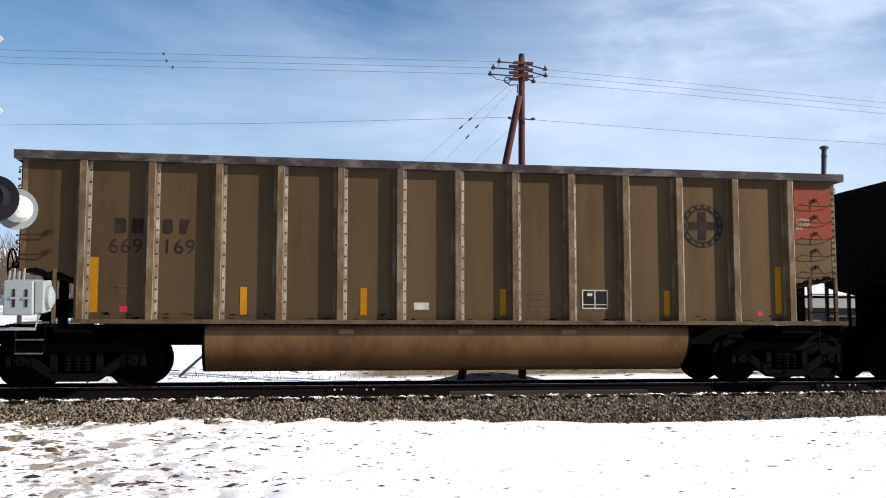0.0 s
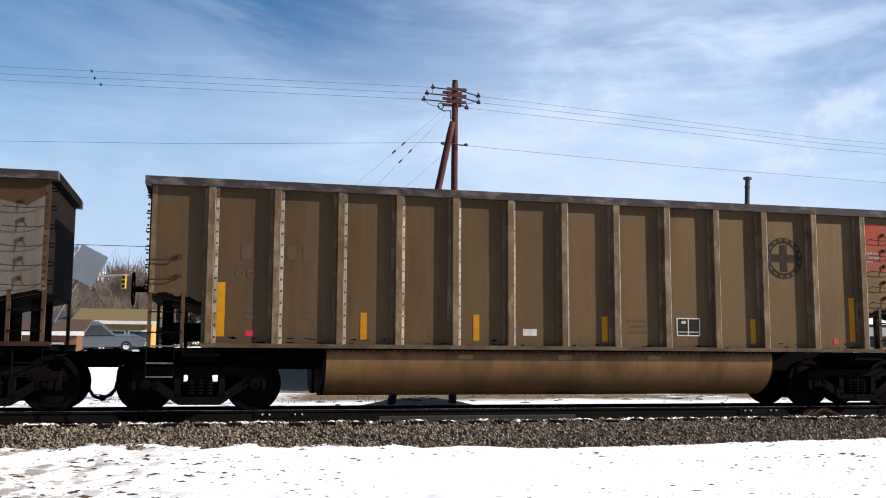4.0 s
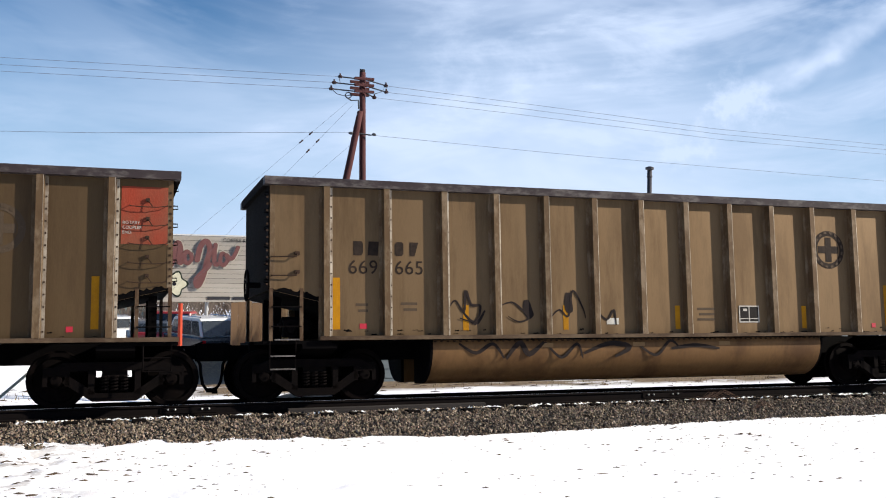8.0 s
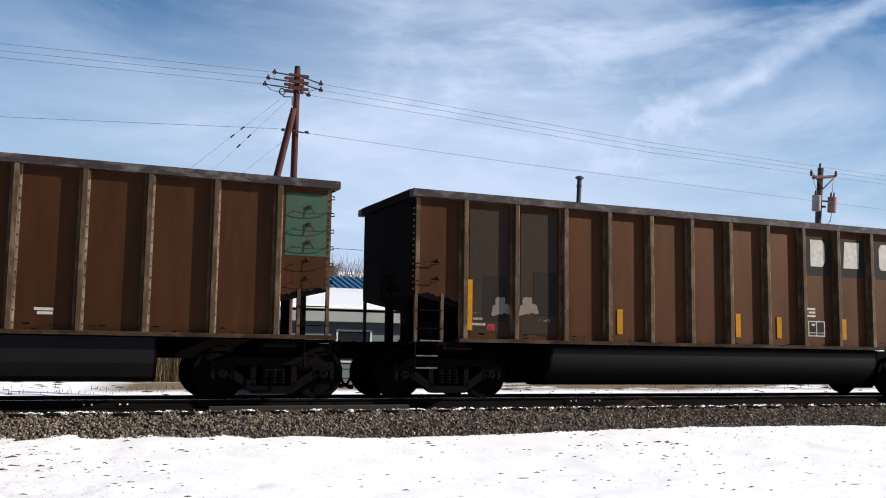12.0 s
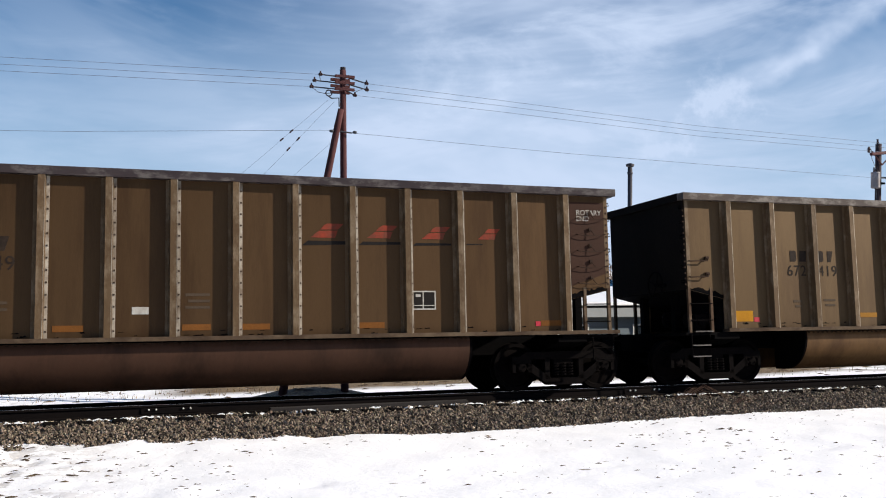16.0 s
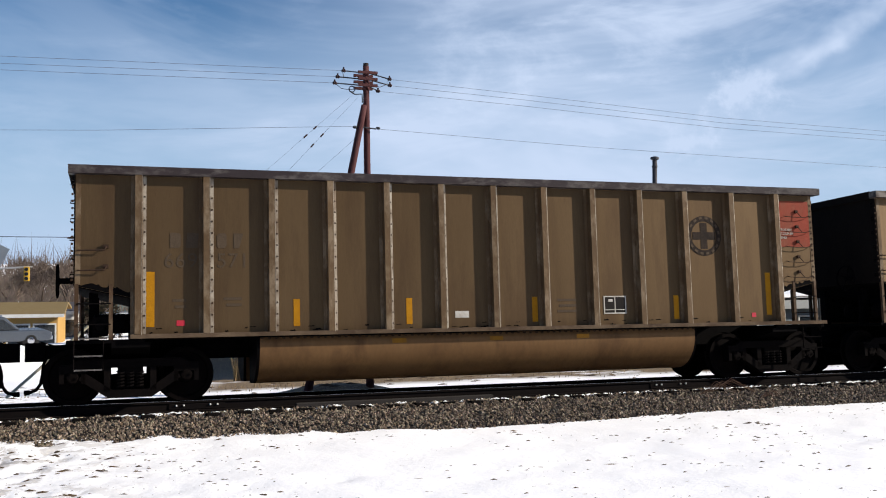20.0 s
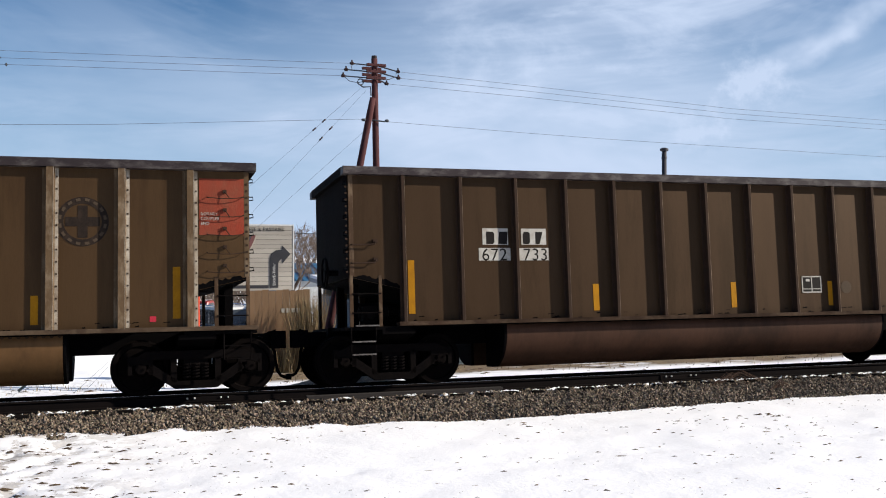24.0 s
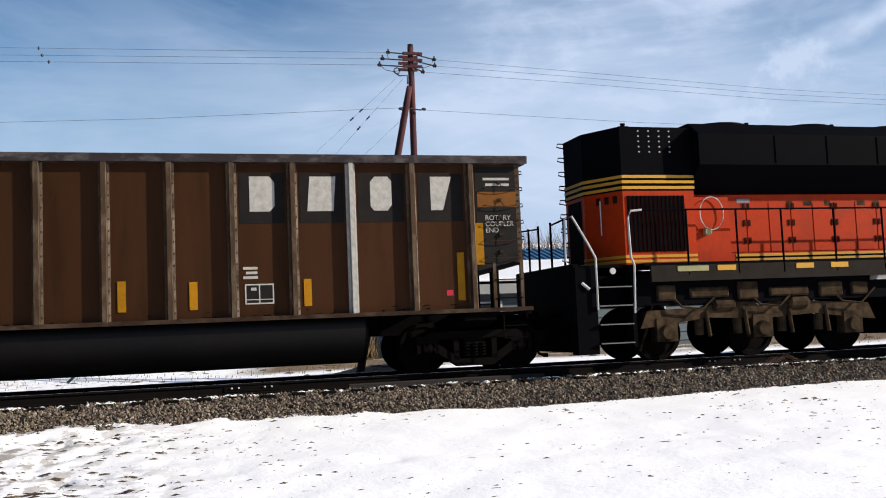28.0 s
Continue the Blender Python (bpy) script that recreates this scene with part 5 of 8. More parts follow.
# ---------------------------------------------------------------- rear locomotive
orange_paint = material("glossy orange locomotive paint", (0.37, 0.029, 0.003), rough=0.45, second=(0.29, 0.022, 0.003), scale=2, fine=12, bump=0.03, dirt=(0.15, 0.022, 0.006), dirt_amount=0.35, dirt_scale=1.5, spec=0.08)
loco_black = material("black locomotive paint", (0.0020, 0.0020, 0.0030), rough=0.65, second=(0.0032, 0.0032, 0.0042), scale=2, bump=0.04, spec=0.012)
stripe_yellow = material("yellow stripe paint", (0.5, 0.25, 0.02), rough=0.5, second=(0.4, 0.2, 0.02), bump=0)
grille_mat = material("dark red air grille", (0.030, 0.006, 0.004), rough=0.8, second=(0.014, 0.005, 0.004), spec=0.05, scale=6)
dusty_truck = material("tan dusted truck casting", (0.066, 0.044, 0.026), rough=0.95, spec=0.02, second=(0.011, 0.008, 0.006), amount=0.9, scale=5, bump=0.3)
dusty_sill = material("grey-brown dusted walkway sill", (0.022, 0.018, 0.014), rough=0.85, spec=0.05, second=(0.011, 0.009, 0.007), scale=3)
silver = material("silver handrail paint", (0.45, 0.44, 0.42), rough=0.5, bump=0)
step_grey = material("scuffed grey step edge", (0.13, 0.125, 0.12), rough=0.6, bump=0)
pale_yellow = material("pale yellow patch", (0.3, 0.28, 0.14), rough=0.7)


def locomotive():
    lo = thing("diesel_locomotive", "orange and black diesel locomotive pushing at the train's rear", "locomotive")
    L, S = 21.6, YC

    def p(name, mat, fn, at=(0, 0, 0), label="", bevel=0.0, smooth=False, parent=None):
        def build(b):
            fn(b)
            for v in b.verts:
                v.co.z *= 1.014
        return part(name, mesh("loco " + name + f" {len(CACHE)}", mat, build, smooth, bevel), parent or lo, at, label=label)

    frame_ = p("underframe", loco_black, lambda b: box(b, -0.2, L - 0.1, -1.30, 1.30, 1.05, 1.62))
    for s in (-1, 1):
        p("side_sill", dusty_sill, lambda b: box(b, 1.15, L - 1.1, s * 1.52 - 0.03, s * 1.52 + 0.03, 1.48, 1.78))
        p("walkway", loco_black, lambda b: box(b, 1.0, L - 1.0, min(s * 1.24, s * 1.55), max(s * 1.24, s * 1.55), 1.78, 1.83))
    p("end_plate", loco_black, lambda b: box(b, -0.35, -0.21, -1.5, 1.5, 0.75, 1.85), bevel=0.02, at=(-0.09, 0, 0))
    p("pilot_plate", loco_black, lambda b: prism(b, [(-1.45, 0.75), (-1.35, 0.25), (1.35, 0.25), (1.45, 0.75)], "x", -0.35, -0.23), at=(-0.09, 0, 0))
    p("rear_platform", loco_black, lambda b: box(b, -0.21, 1.0, -1.24, 1.24, 1.78, 1.83))
    # rear hood with cut corners and air grille
    def cut_plan(e):
        near = [(2.30 + e, -1.28 - e), (0.78 - e * 0.4, -1.28 - e), (0.35 - e, -0.45 - e * 0.4)]
        return near + [(x, -y) for x, y in near[::-1]]

    body = p("rear_hood", orange_paint, lambda b: prism(b, cut_plan(0), "z", 1.83, 3.22), label="orange rear hood")
    p("stripe_band", loco_black, lambda b: prism(b, cut_plan(0.008), "z", 3.22, 3.52))
    for z in (3.25, 3.36, 3.46):
        p("stripe", stripe_yellow, lambda b: prism(b, cut_plan(0.016), "z", z, z + 0.055), label="yellow stripe")
    p("roof_block", loco_black, lambda b: prism(b, cut_plan(0), "z", 3.52, 4.44), label="black rear roof section")
    for z in (1.86, 1.95):
        p("stripe", stripe_yellow, lambda b: prism(b, cut_plan(0.008), "z", z, z + 0.05), label="yellow stripe")
    for k in range(4):
        for j in range(9):
            p("louvre", silver, lambda b: box(b, 1.16 + k * 0.22, 1.19 + k * 0.22, -1.286, -1.28, 3.95 + j * 0.05, 3.975 + j * 0.05)) if j % 2 == 0 else None
    p("air_grille", grille_mat, lambda b: box(b, 0.86, 2.08, -1.292, -1.28, 2.06, 3.12), label="dark red louvred air grille")
    for k in range(14):
        p("grille_slat", loco_black, lambda b: box(b, 0.88 + k * 0.088, 0.91 + k * 0.088, -1.312, -1.292, 2.06, 3.12))
    p("door_groove", loco_black, lambda b: box(b, 0.34, 0.348, -0.32, 0.32, 1.9, 3.15))
    p("door_bar", silver, lambda b: tube(b, [(0.50, -0.86, 2.42), (0.50, -0.86, 3.08)], 0.012, 6))
    for k in range(9):
        p("end_hook", loco_black, lambda b: tube(b, [(0.35, 0.40, 2.1 + k * 0.29), (0.21, 0.40, 2.1 + k * 0.29), (0.19, 0.40, 2.03 + k * 0.29), (0.35, 0.40, 2.0 + k * 0.29)], 0.014, 5))
    for k in range(3):
        p("number_bar", grille_mat, lambda b: prism(b, [(0.72 - k * 0.092, -1.166 + k * 0.178), (0.674 - k * 0.092, -1.077 + k * 0.178), (0.665 - k * 0.092, -1.082 + k * 0.178), (0.711 - k * 0.092, -1.171 + k * 0.178)], "z", 3.0, 3.14))
    for y in (-1.0, 1.0):
        p("roof_lug", loco_black, lambda b: (box(b, 0.9, 1.1, y - 0.05, y + 0.05, 4.44, 4.50), lathe(b, [(0.05, 4.50), (0.05, 4.56)], "z", 8, (1.0, y, 0))))
    # flared radiator
    flare = p("radiator_flare", loco_black, lambda b: prism(b, [(-0.9, 3.17), (-1.0, 3.23), (-1.56, 3.68), (-1.56, 4.28), (-1.2, 4.54), (1.2, 4.54), (1.56, 4.28), (1.56, 3.68), (1.0, 3.23), (0.9, 3.17)], "x", 2.31, 9.6), label="black flared radiator housing")
    for k in range(5):
        p("radiator_rib", loco_black, lambda b: box(b, 4.0 + k * 1.2, 4.04 + k * 1.2, -1.575, -1.555, 3.72, 4.26), parent=flare)
    for x in (3.6, 5.7, 7.8):
        fan = p("roof_fan", loco_black, lambda b: lathe(b, [(0.75, 4.53), (0.75, 4.66), (0.66, 4.71), (0.2, 4.72)], "z", 20, (x, 0, 0)))
        p("fan_lug", loco_black, lambda b: box(b, x + 0.55, x + 0.62, -0.4, -0.3, 4.66, 4.76), parent=fan)
    # long hood with doors
    hood = p("long_hood", orange_paint, lambda b: box(b, 2.14, 16.2, -0.95, 0.95, 1.83, 3.18), label="orange long hood")
    p("hood_roof", loco_black, lambda b: prism(b, [(-0.95, 3.12), (-0.95, 4.2), (-0.7, 4.45), (0.7, 4.45), (0.95, 4.2), (0.95, 3.12)], "x", 9.6, 16.2))
    p("side_panel", orange_paint, lambda b: box(b, 2.14, 3.10, -1.20, -0.95, 1.83, 3.1), label="orange hood side panel")
    p("blue_grey_patch", material("blue-grey faded patch", (0.16, 0.2, 0.22), rough=0.6), lambda b: box(b, 3.45, 3.75, -0.957, -0.95, 2.92, 3.1))
    loop = [(2.30 + 0.26 * math.sin(a), -1.34, 2.80 + 0.32 * math.cos(a)) for a in [2 * math.pi * k / 18 for k in range(19)]]
    p("chain_loop", silver, lambda b: tube(b, [(x + 0.38, y + 0.08, z - 0.02) for x, y, z in loop], 0.011, 5, caps=False), label="hanging chain loop")
    p("hand_brake", pale_yellow, lambda b: lathe(b, [(0.07, -1.33), (0.07, -1.22)], "y", 10, (2.55, 0, 2.42)))
    x = 3.12
    k = 0
    while x < 15.5:
        w = 0.52
        d = p("hood_door", orange_paint, lambda b: box(b, x + 0.015, x + w - 0.015, -0.968, -0.95, 2.04, 3.02), parent=hood)
        for z in (2.2, 2.55, 2.88):
            p("hinge", grille_mat, lambda b: box(b, x + (0.03 if k % 2 else w - 0.08), x + (0.08 if k % 2 else w - 0.03), -0.985, -0.968, z, z + 0.12), parent=hood)
        x += w
        k += 1
    for z in (1.86, 1.95):
        p("hood_stripe", stripe_yellow, lambda b: box(b, 3.36, 15.6, -0.962, -0.95, z, z + 0.05), label="yellow stripe")
    p("hood_stripe_band", loco_black, lambda b: box(b, 3.36, 15.6, -0.957, -0.95, 1.91, 1.95))
    for i, x in enumerate((4.6, 5.0, 5.5, 6.3, 6.7, 7.4, 8.2)):
        p("worn_patch", dusty_truck, lambda b: box(b, x, x + 0.14 + 0.05 * (i % 2), -0.972, -0.968, 2.95, 3.05))
    # cab and nose at the far end
    p("cab", orange_paint, lambda b: prism(b, [(16.2, 1.83), (19.4, 1.83), (19.4, 3.2), (19.0, 4.45), (16.2, 4.45)], "y", -1.5, 1.5), bevel=0.03)
    p("cab_window", material("dark cab glass", (0.02, 0.025, 0.03), rough=0.08, bump=0), lambda b: box(b, 17.0, 18.4, -1.512, -1.5, 3.2, 3.9))
    p("nose", orange_paint, lambda b: prism(b, [(19.4, 1.83), (20.9, 1.83), (20.9, 2.9), (19.4, 3.2)], "y", -1.0, 1.0), bevel=0.04)
    # handrails, steps
    p("corner_handrail", silver, lambda b: tube(b, [(-0.42, -1.40, 1.9), (-0.42, -1.44, 2.68), (-0.30, -1.50, 2.72), (-0.05, -1.56, 2.25), (0.10, -1.58, 1.95), (0.10, -1.58, 1.00)], 0.022, 8), label="bent silver step handrail", at=(-0.09, 0, 0))
    p("corner_handrail", silver, lambda b: tube(b, [(1.10, -1.56, 2.82), (0.86, -1.58, 2.80), (0.80, -1.58, 2.66), (0.82, -1.58, 1.95), (0.88, -1.58, 1.8), (0.84, -1.58, 0.92)], 0.022, 8), label="bent silver step handrail", at=(-0.09, 0, 0))
    for z in (1.42, 1.08, 0.74, 0.40):
        p("step", loco_black, lambda b: box(b, 0.12, 0.80, -1.60, -1.28, z - 0.03, z), at=(-0.09, 0, 0))
        p("step_edge", step_grey, lambda b: box(b, 0.12, 0.80, -1.605, -1.598, z - 0.022, z), at=(-0.09, 0, 0))
    p("step_side", loco_black, lambda b: box(b, -0.30, 0.12, -1.52, -1.24, 0.20, 1.78), at=(-0.09, 0, 0))
    p("step_side", loco_black, lambda b: box(b, 0.80, 0.88, -1.56, -1.24, 0.30, 1.78), at=(-0.09, 0, 0))
    p("marker_lamp", silver, lambda b: lathe(b, [(0.06, -1.56), (0.06, -1.52)], "y", 12, (0.45, 0, 1.7)), at=(-0.09, 0, 0))
    p("cable_end", silver, lambda b: tube(b, [(-0.18, -1.53, 1.50), (-0.04, -1.55, 1.38)], 0.03, 6), at=(-0.09, 0, 0))
    rail_x = [1.95, 3.03, 4.04, 5.25] + [6.4 + 1.12 * i for i in range(9)]
    for x in rail_x:
        p("handrail_post", loco_black, lambda b: tube(b, [(x, -1.54, 1.60), (x, -1.54, 2.84)], 0.02, 6))
    p("handrail", loco_black, lambda b: tube(b, [(1.05, -1.55, 2.82), (16.0, -1.54, 2.84)], 0.019, 6))
    for y in (-1.1, -0.45, 0.2, 0.75, 1.2):
        p("end_handrail_post", loco_black, lambda b: tube(b, [(-0.3, y, 1.85), (-0.3, y, 2.72)], 0.022, 6), at=(-0.09, 0, 0))
    p("end_handrail", loco_black, lambda b: tube(b, [(-0.3, -1.35, 2.72), (-0.3, -0.45, 2.66)], 0.018, 6), at=(-0.09, 0, 0))
    p("end_handrail", loco_black, lambda b: tube(b, [(-0.3, 0.2, 2.66), (-0.3, 1.35, 2.72)], 0.018, 6), at=(-0.09, 0, 0))
    for i, x in enumerate((1.7, 2.55, 4.3, 5.1, 6.4)):
        p("reflector_patch", pale_yellow if i == 0 else stripe_yellow, lambda b: box(b, x, x + (0.66 if i == 0 else 0.4), -1.562, -1.55, 1.66, 1.76))
    p("air_tank", dusty_sill, lambda b: lathe(b, [(0.1, 1.5), (0.24, 1.56), (0.24, 3.9), (0.1, 3.96)], "x", 14, (0, -1.05, 1.28)))
    p("air_tank", dusty_sill, lambda b: lathe(b, [(0.1, 4.4), (0.22, 4.45), (0.22, 6.6), (0.1, 6.66)], "x", 14, (0, -1.05, 1.28)))
    p("fuel_tank", loco_black, lambda b: prism(b, [(-1.3, 1.05), (-1.5, 0.8), (-1.3, 0.3), (1.3, 0.3), (1.5, 0.8), (1.3, 1.05)], "x", 6.9, 13.4))
    p("valve_box", silver, lambda b: (box(b, 6.2, 6.6, -1.5, -1.2, 1.40, 1.68), box(b, 6.22, 6.58, -1.52, -1.5, 1.44, 1.50), box(b, 6.22, 6.58, -1.52, -1.5, 1.56, 1.62)))
    # three-axle trucks
    for t, cx in enumerate((3.68, 17.6)):
        tr = p("truck_frame", dusty_truck, lambda b: prism(b, [(cx - 2.65, 0.62), (cx - 2.5, 0.95), (cx - 1.2, 0.98), (cx - 0.9, 1.14), (cx - 0.3, 1.10), (cx, 0.95), (cx + 0.3, 1.10), (cx + 1.2, 1.02), (cx + 2.5, 0.95), (cx + 2.65, 0.62), (cx + 2.2, 0.66), (cx + 1.2, 0.78), (cx, 0.72), (cx - 1.2, 0.78), (cx - 2.2, 0.66)], "y", -1.22, -1.02))
        for dx in (-2.1, 0.0, 2.1):
            p("axle_box", dusty_truck, lambda b: (box(b, cx + dx - 0.22, cx + dx + 0.22, -1.24, -1.0, 0.36, 0.80), lathe(b, [(0.13, -1.32), (0.16, -1.26), (0.16, -1.2)], "y", 14, (cx + dx, 0, 0.53))), parent=tr)
        for dx in (-1.35, -0.5, 0.5, 1.35):
            p("coil_spring", dusty_truck, lambda b: lathe(b, [(0.09, 0.45), (0.09, 0.76)], "z", 10, (cx + dx, -1.12, 0)), parent=tr)
            p("damper", dusty_truck, lambda b: tube(b, [(cx + dx + 0.16, -1.24, 0.42), (cx + dx + 0.1, -1.24, 0.9)], 0.04, 8), parent=tr)
        p("brake_cylinder", dusty_truck, lambda b: lathe(b, [(0.09, cx - 1.1), (0.13, cx - 1.05), (0.13, cx - 0.65), (0.07, cx - 0.6)], "x", 12, (0, -1.2, 1.02)), parent=tr)
        p("brake_cylinder", dusty_truck, lambda b: lathe(b, [(0.09, cx + 0.6), (0.14, cx + 0.65), (0.14, cx + 1.0), (0.07, cx + 1.1)], "x", 12, (0, -1.2, 1.02)), parent=tr)
        p("sand_pipe", dusty_truck, lambda b: tube(b, [(cx - 2.3, -1.2, 1.3), (cx - 2.42, -1.1, 0.7), (cx - 2.5, -0.85, 0.2)], 0.025, 6), parent=tr)
        for dx in (-2.1, 0.0, 2.1):
            w = part("wheelset", mesh("loco wheelset", wheel_mat, wheelset_build), lo, (cx + dx, 0, WHEEL_R))
            w.scale = (1.14, 1, 1.14)
            w.location.z = WHEEL_R * 1.14
            WHEELS.append((w, lo, cx + dx))
    for x0, x1, z0, z1 in ((1.35, 1.75, 1.12, 1.42), (2.05, 2.9, 1.16, 1.36), (3.1, 3.55, 1.10, 1.45), (3.8, 4.7, 1.14, 1.32), (4.95, 5.5, 1.10, 1.40), (5.7, 6.1, 1.12, 1.38)):
        p("equipment_box", dusty_truck, lambda b: box(b, x0, x1, -1.36, -1.10, z0, z1), bevel=0.03)
    for x0 in (1.6, 3.3, 5.2):
        p("air_pipe", dusty_truck, lambda b: tube(b, [(x0, -1.30, 1.30), (x0 + 0.25, -1.36, 1.0), (x0 + 0.7, -1.36, 0.95), (x0 + 1.1, -1.30, 1.25)], 0.022, 6))
    p("coupler", loco_black, lambda b: (box(b, -0.46, -0.2, -0.14, 0.14, 0.70, 0.92), box(b, -0.62, -0.44, -0.2, 0.2, 0.66, 0.96)), bevel=0.02, at=(-0.09, 0, 0))
    hose = [(-0.3, -0.5, 1.0), (-0.44, -0.52, 0.9), (-0.46, -0.52, 0.6), (-0.5, -0.45, 0.42), (-0.6, -0.35, 0.4)]
    for dy in (0, -0.15, -0.3):
        p("air_hose", loco_black, lambda b: tube(b, [(x, y + dy, z) for x, y, z in hose], 0.024, 7), at=(-0.09, 0, 0))
    TRAIN.append((lo, 427.5))


locomotive()

# ---------------------------------------------------------------- poles and wires
def ray_point(dx, dz, d):
    """A place d metres beyond the camera across the track, dx to the right and dz up for each metre."""
    return Vector((dx * d, d, EYE[2] + dz * d))


def own(name, label, category, build, mat, group="", kind="", smooth=False, bevel=0.0):
    bm = bmesh.new()
    build(bm)
    return tagged(new(name, finish(bm, name, mat, smooth, bevel)), label, category, group, kind)


def piece(name, build, mat, parent, label="", smooth=False, bevel=0.0):
    bm = bmesh.new()
    build(bm)
    return part(name, finish(bm, name, mat, smooth, bevel), parent, label=label)


def sag(a, b, drop, n=10):
    a, b = Vector(a), Vector(b)
    return [a.lerp(b, i / n) - Vector((0, 0, drop * 4 * (i / n) * (1 - i / n))) for i in range(n + 1)]


PD = 22.0
pole = thing("utility_pole", "reddish-brown timber utility pole with a leaning brace pole", "utility pole")
p_base, p_top = Vector((5.648, PD, -1.25)), Vector((5.51, PD, 6.89))
piece("pole_shaft", lambda b: tube(b, [p_base.lerp(p_top, i / 8) for i in range(9)], 0.098, 12, 0.074), wood_pole, pole, smooth=True)
piece("pole_cap", lambda b: lathe(b, [(0.068, 6.88), (0.065, 6.96), (0.02, 6.97)], "z", 12, (5.508, PD, 0)), material("dark pole cap", (0.03, 0.022, 0.022), rough=0.8), pole)
piece("brace_pole", lambda b: tube(b, [(4.04, PD - 0.05, -1.3), (4.75, PD - 0.06, 2.3), (5.37, PD - 0.10, 5.55), (5.45, PD - 0.1, 5.95)], 0.10, 12, 0.07), wood_pole, pole, smooth=True)
for k, (z, l, r) in enumerate(((6.70, -0.56, 0.55), (6.55, -0.70, 0.56), (6.40, -0.77, 0.27))):
    for dy in (-0.22, 0.22):
        piece("crossarm", lambda b: box(b, 5.51 - 0.24, 5.51 + 0.22, PD + dy - 0.04, PD + dy + 0.04, z - 0.03, z + 0.03), wood_pole, pole)
    for e in (l, r):
        zz = z + (0.03 if e < 0 else -0.10)
        piece("strain_bar", lambda b: tube(b, [(5.51 + 0.1 * e, PD - 0.1, z + 0.01), (5.51 + e, PD - 0.1, zz)], 0.016, 6), wire_mat, pole)
        piece("insulator", lambda b: lathe(b, [(0.02, -0.05), (0.045, -0.02), (0.03, 0.0), (0.045, 0.02), (0.02, 0.05)], "x", 10, (5.51 + e, PD - 0.1, zz)), insul, pole, "brown glazed insulator")
        piece("pin", lambda b: tube(b, [(5.51 + e, PD - 0.1, zz), (5.51 + e, PD - 0.1, zz + 0.08)], 0.02, 6), insul, pole)
piece("jumper", lambda b: tube(b, [(4.92, PD - 0.12, 6.72), (4.93, PD - 0.2, 6.56)], 0.008, 5), wire_mat, pole)
piece("jumper", lambda b: tube(b, [(6.02, PD - 0.12, 6.6), (5.98, PD - 0.16, 6.46), (5.8, PD - 0.2, 6.38), (5.6, PD - 0.2, 6.42)], 0.008, 5), wire_mat, pole)
piece("jumper", lambda b: tube(b, [(4.78, PD - 0.12, 6.40), (4.86, PD - 0.2, 6.30), (5.05, PD - 0.2, 6.27), (5.2, PD - 0.2, 6.30)], 0.008, 5), wire_mat, pole)
piece("cable_loop", lambda b: tube(b, [(5.14 + 0.07 * math.cos(a), PD - 0.15, 6.30 + 0.07 * math.sin(a)) for a in [i * 0.6 for i in range(12)]], 0.016, 6), wire_mat, pole)
piece("cable_drop", lambda b: tube(b, [(5.08, PD - 0.15, 6.26), (5.2, PD - 0.17, 6.18), (5.38, PD - 0.16, 6.20), (5.40, PD - 0.12, 6.0)], 0.016, 6), wire_mat, pole)
piece("arm_bolt", lambda b: tube(b, [(5.24, PD - 0.13, 5.44), (5.72, PD - 0.13, 5.40)], 0.018, 6), wire_mat, pole)
for x in (5.22, 5.78):
    piece("clamp", lambda b: lathe(b, [(0.02, -0.05), (0.035, -0.02), (0.035, 0.02), (0.02, 0.05)], "x", 8, (x, PD - 0.13, 5.42)), wire_mat, pole)

piece("pole_reflector", lambda b: box(b, 5.52, 5.70, PD - 0.135, PD - 0.11, 0.45, 0.66), material("red reflector plate", (0.5, 0.03, 0.04), rough=0.5, bump=0), pole, "small red reflector plate")
WIRES = [
    [(4.91, PD - 0.1, 6.73), ray_point(-0.261, 0.193, 23.0), ray_point(-1.6, 0.215, 24.0)],
    [(4.77, PD - 0.1, 6.58), ray_point(-0.261, 0.186, 23.0), ray_point(-1.6, 0.207, 24.0)],
    [(4.70, PD - 0.1, 6.43), ray_point(-0.261, 0.180, 23.0), ray_point(-1.6, 0.200, 24.0)],
    [(6.02, PD - 0.1, 6.60), ray_point(0.428, 0.192, 22.4), ray_point(0.70, 0.1785, 23.0), ray_point(2.2, 0.15, 25.0)],
    [(6.03, PD - 0.1, 6.45), ray_point(0.428, 0.186, 22.4), ray_point(0.70, 0.1725, 23.0), ray_point(2.2, 0.145, 25.0)],
    [(5.74, PD - 0.1, 6.30), ray_point(0.428, 0.179, 22.4), ray_point(0.70, 0.166, 23.0), ray_point(2.2, 0.14, 25.0)],
    [(5.22, PD - 0.13, 5.44), ray_point(-0.02, 0.130, 22.6), ray_point(-0.276, 0.119, 23.0), ray_point(-1.6, 0.11, 24.0)],
    [(5.78, PD - 0.13, 5.40), ray_point(0.429, 0.1385, 22.4), ray_point(0.52, 0.1355, 22.6), ray_point(2.2, 0.10, 25.0)],
]
for w in WIRES:
    own("overhead_wire", "thin dark overhead wire strung from the pole", "wire",
        lambda b: tube(b, w, 0.0042, 5), thin_wire, "overhead wires")
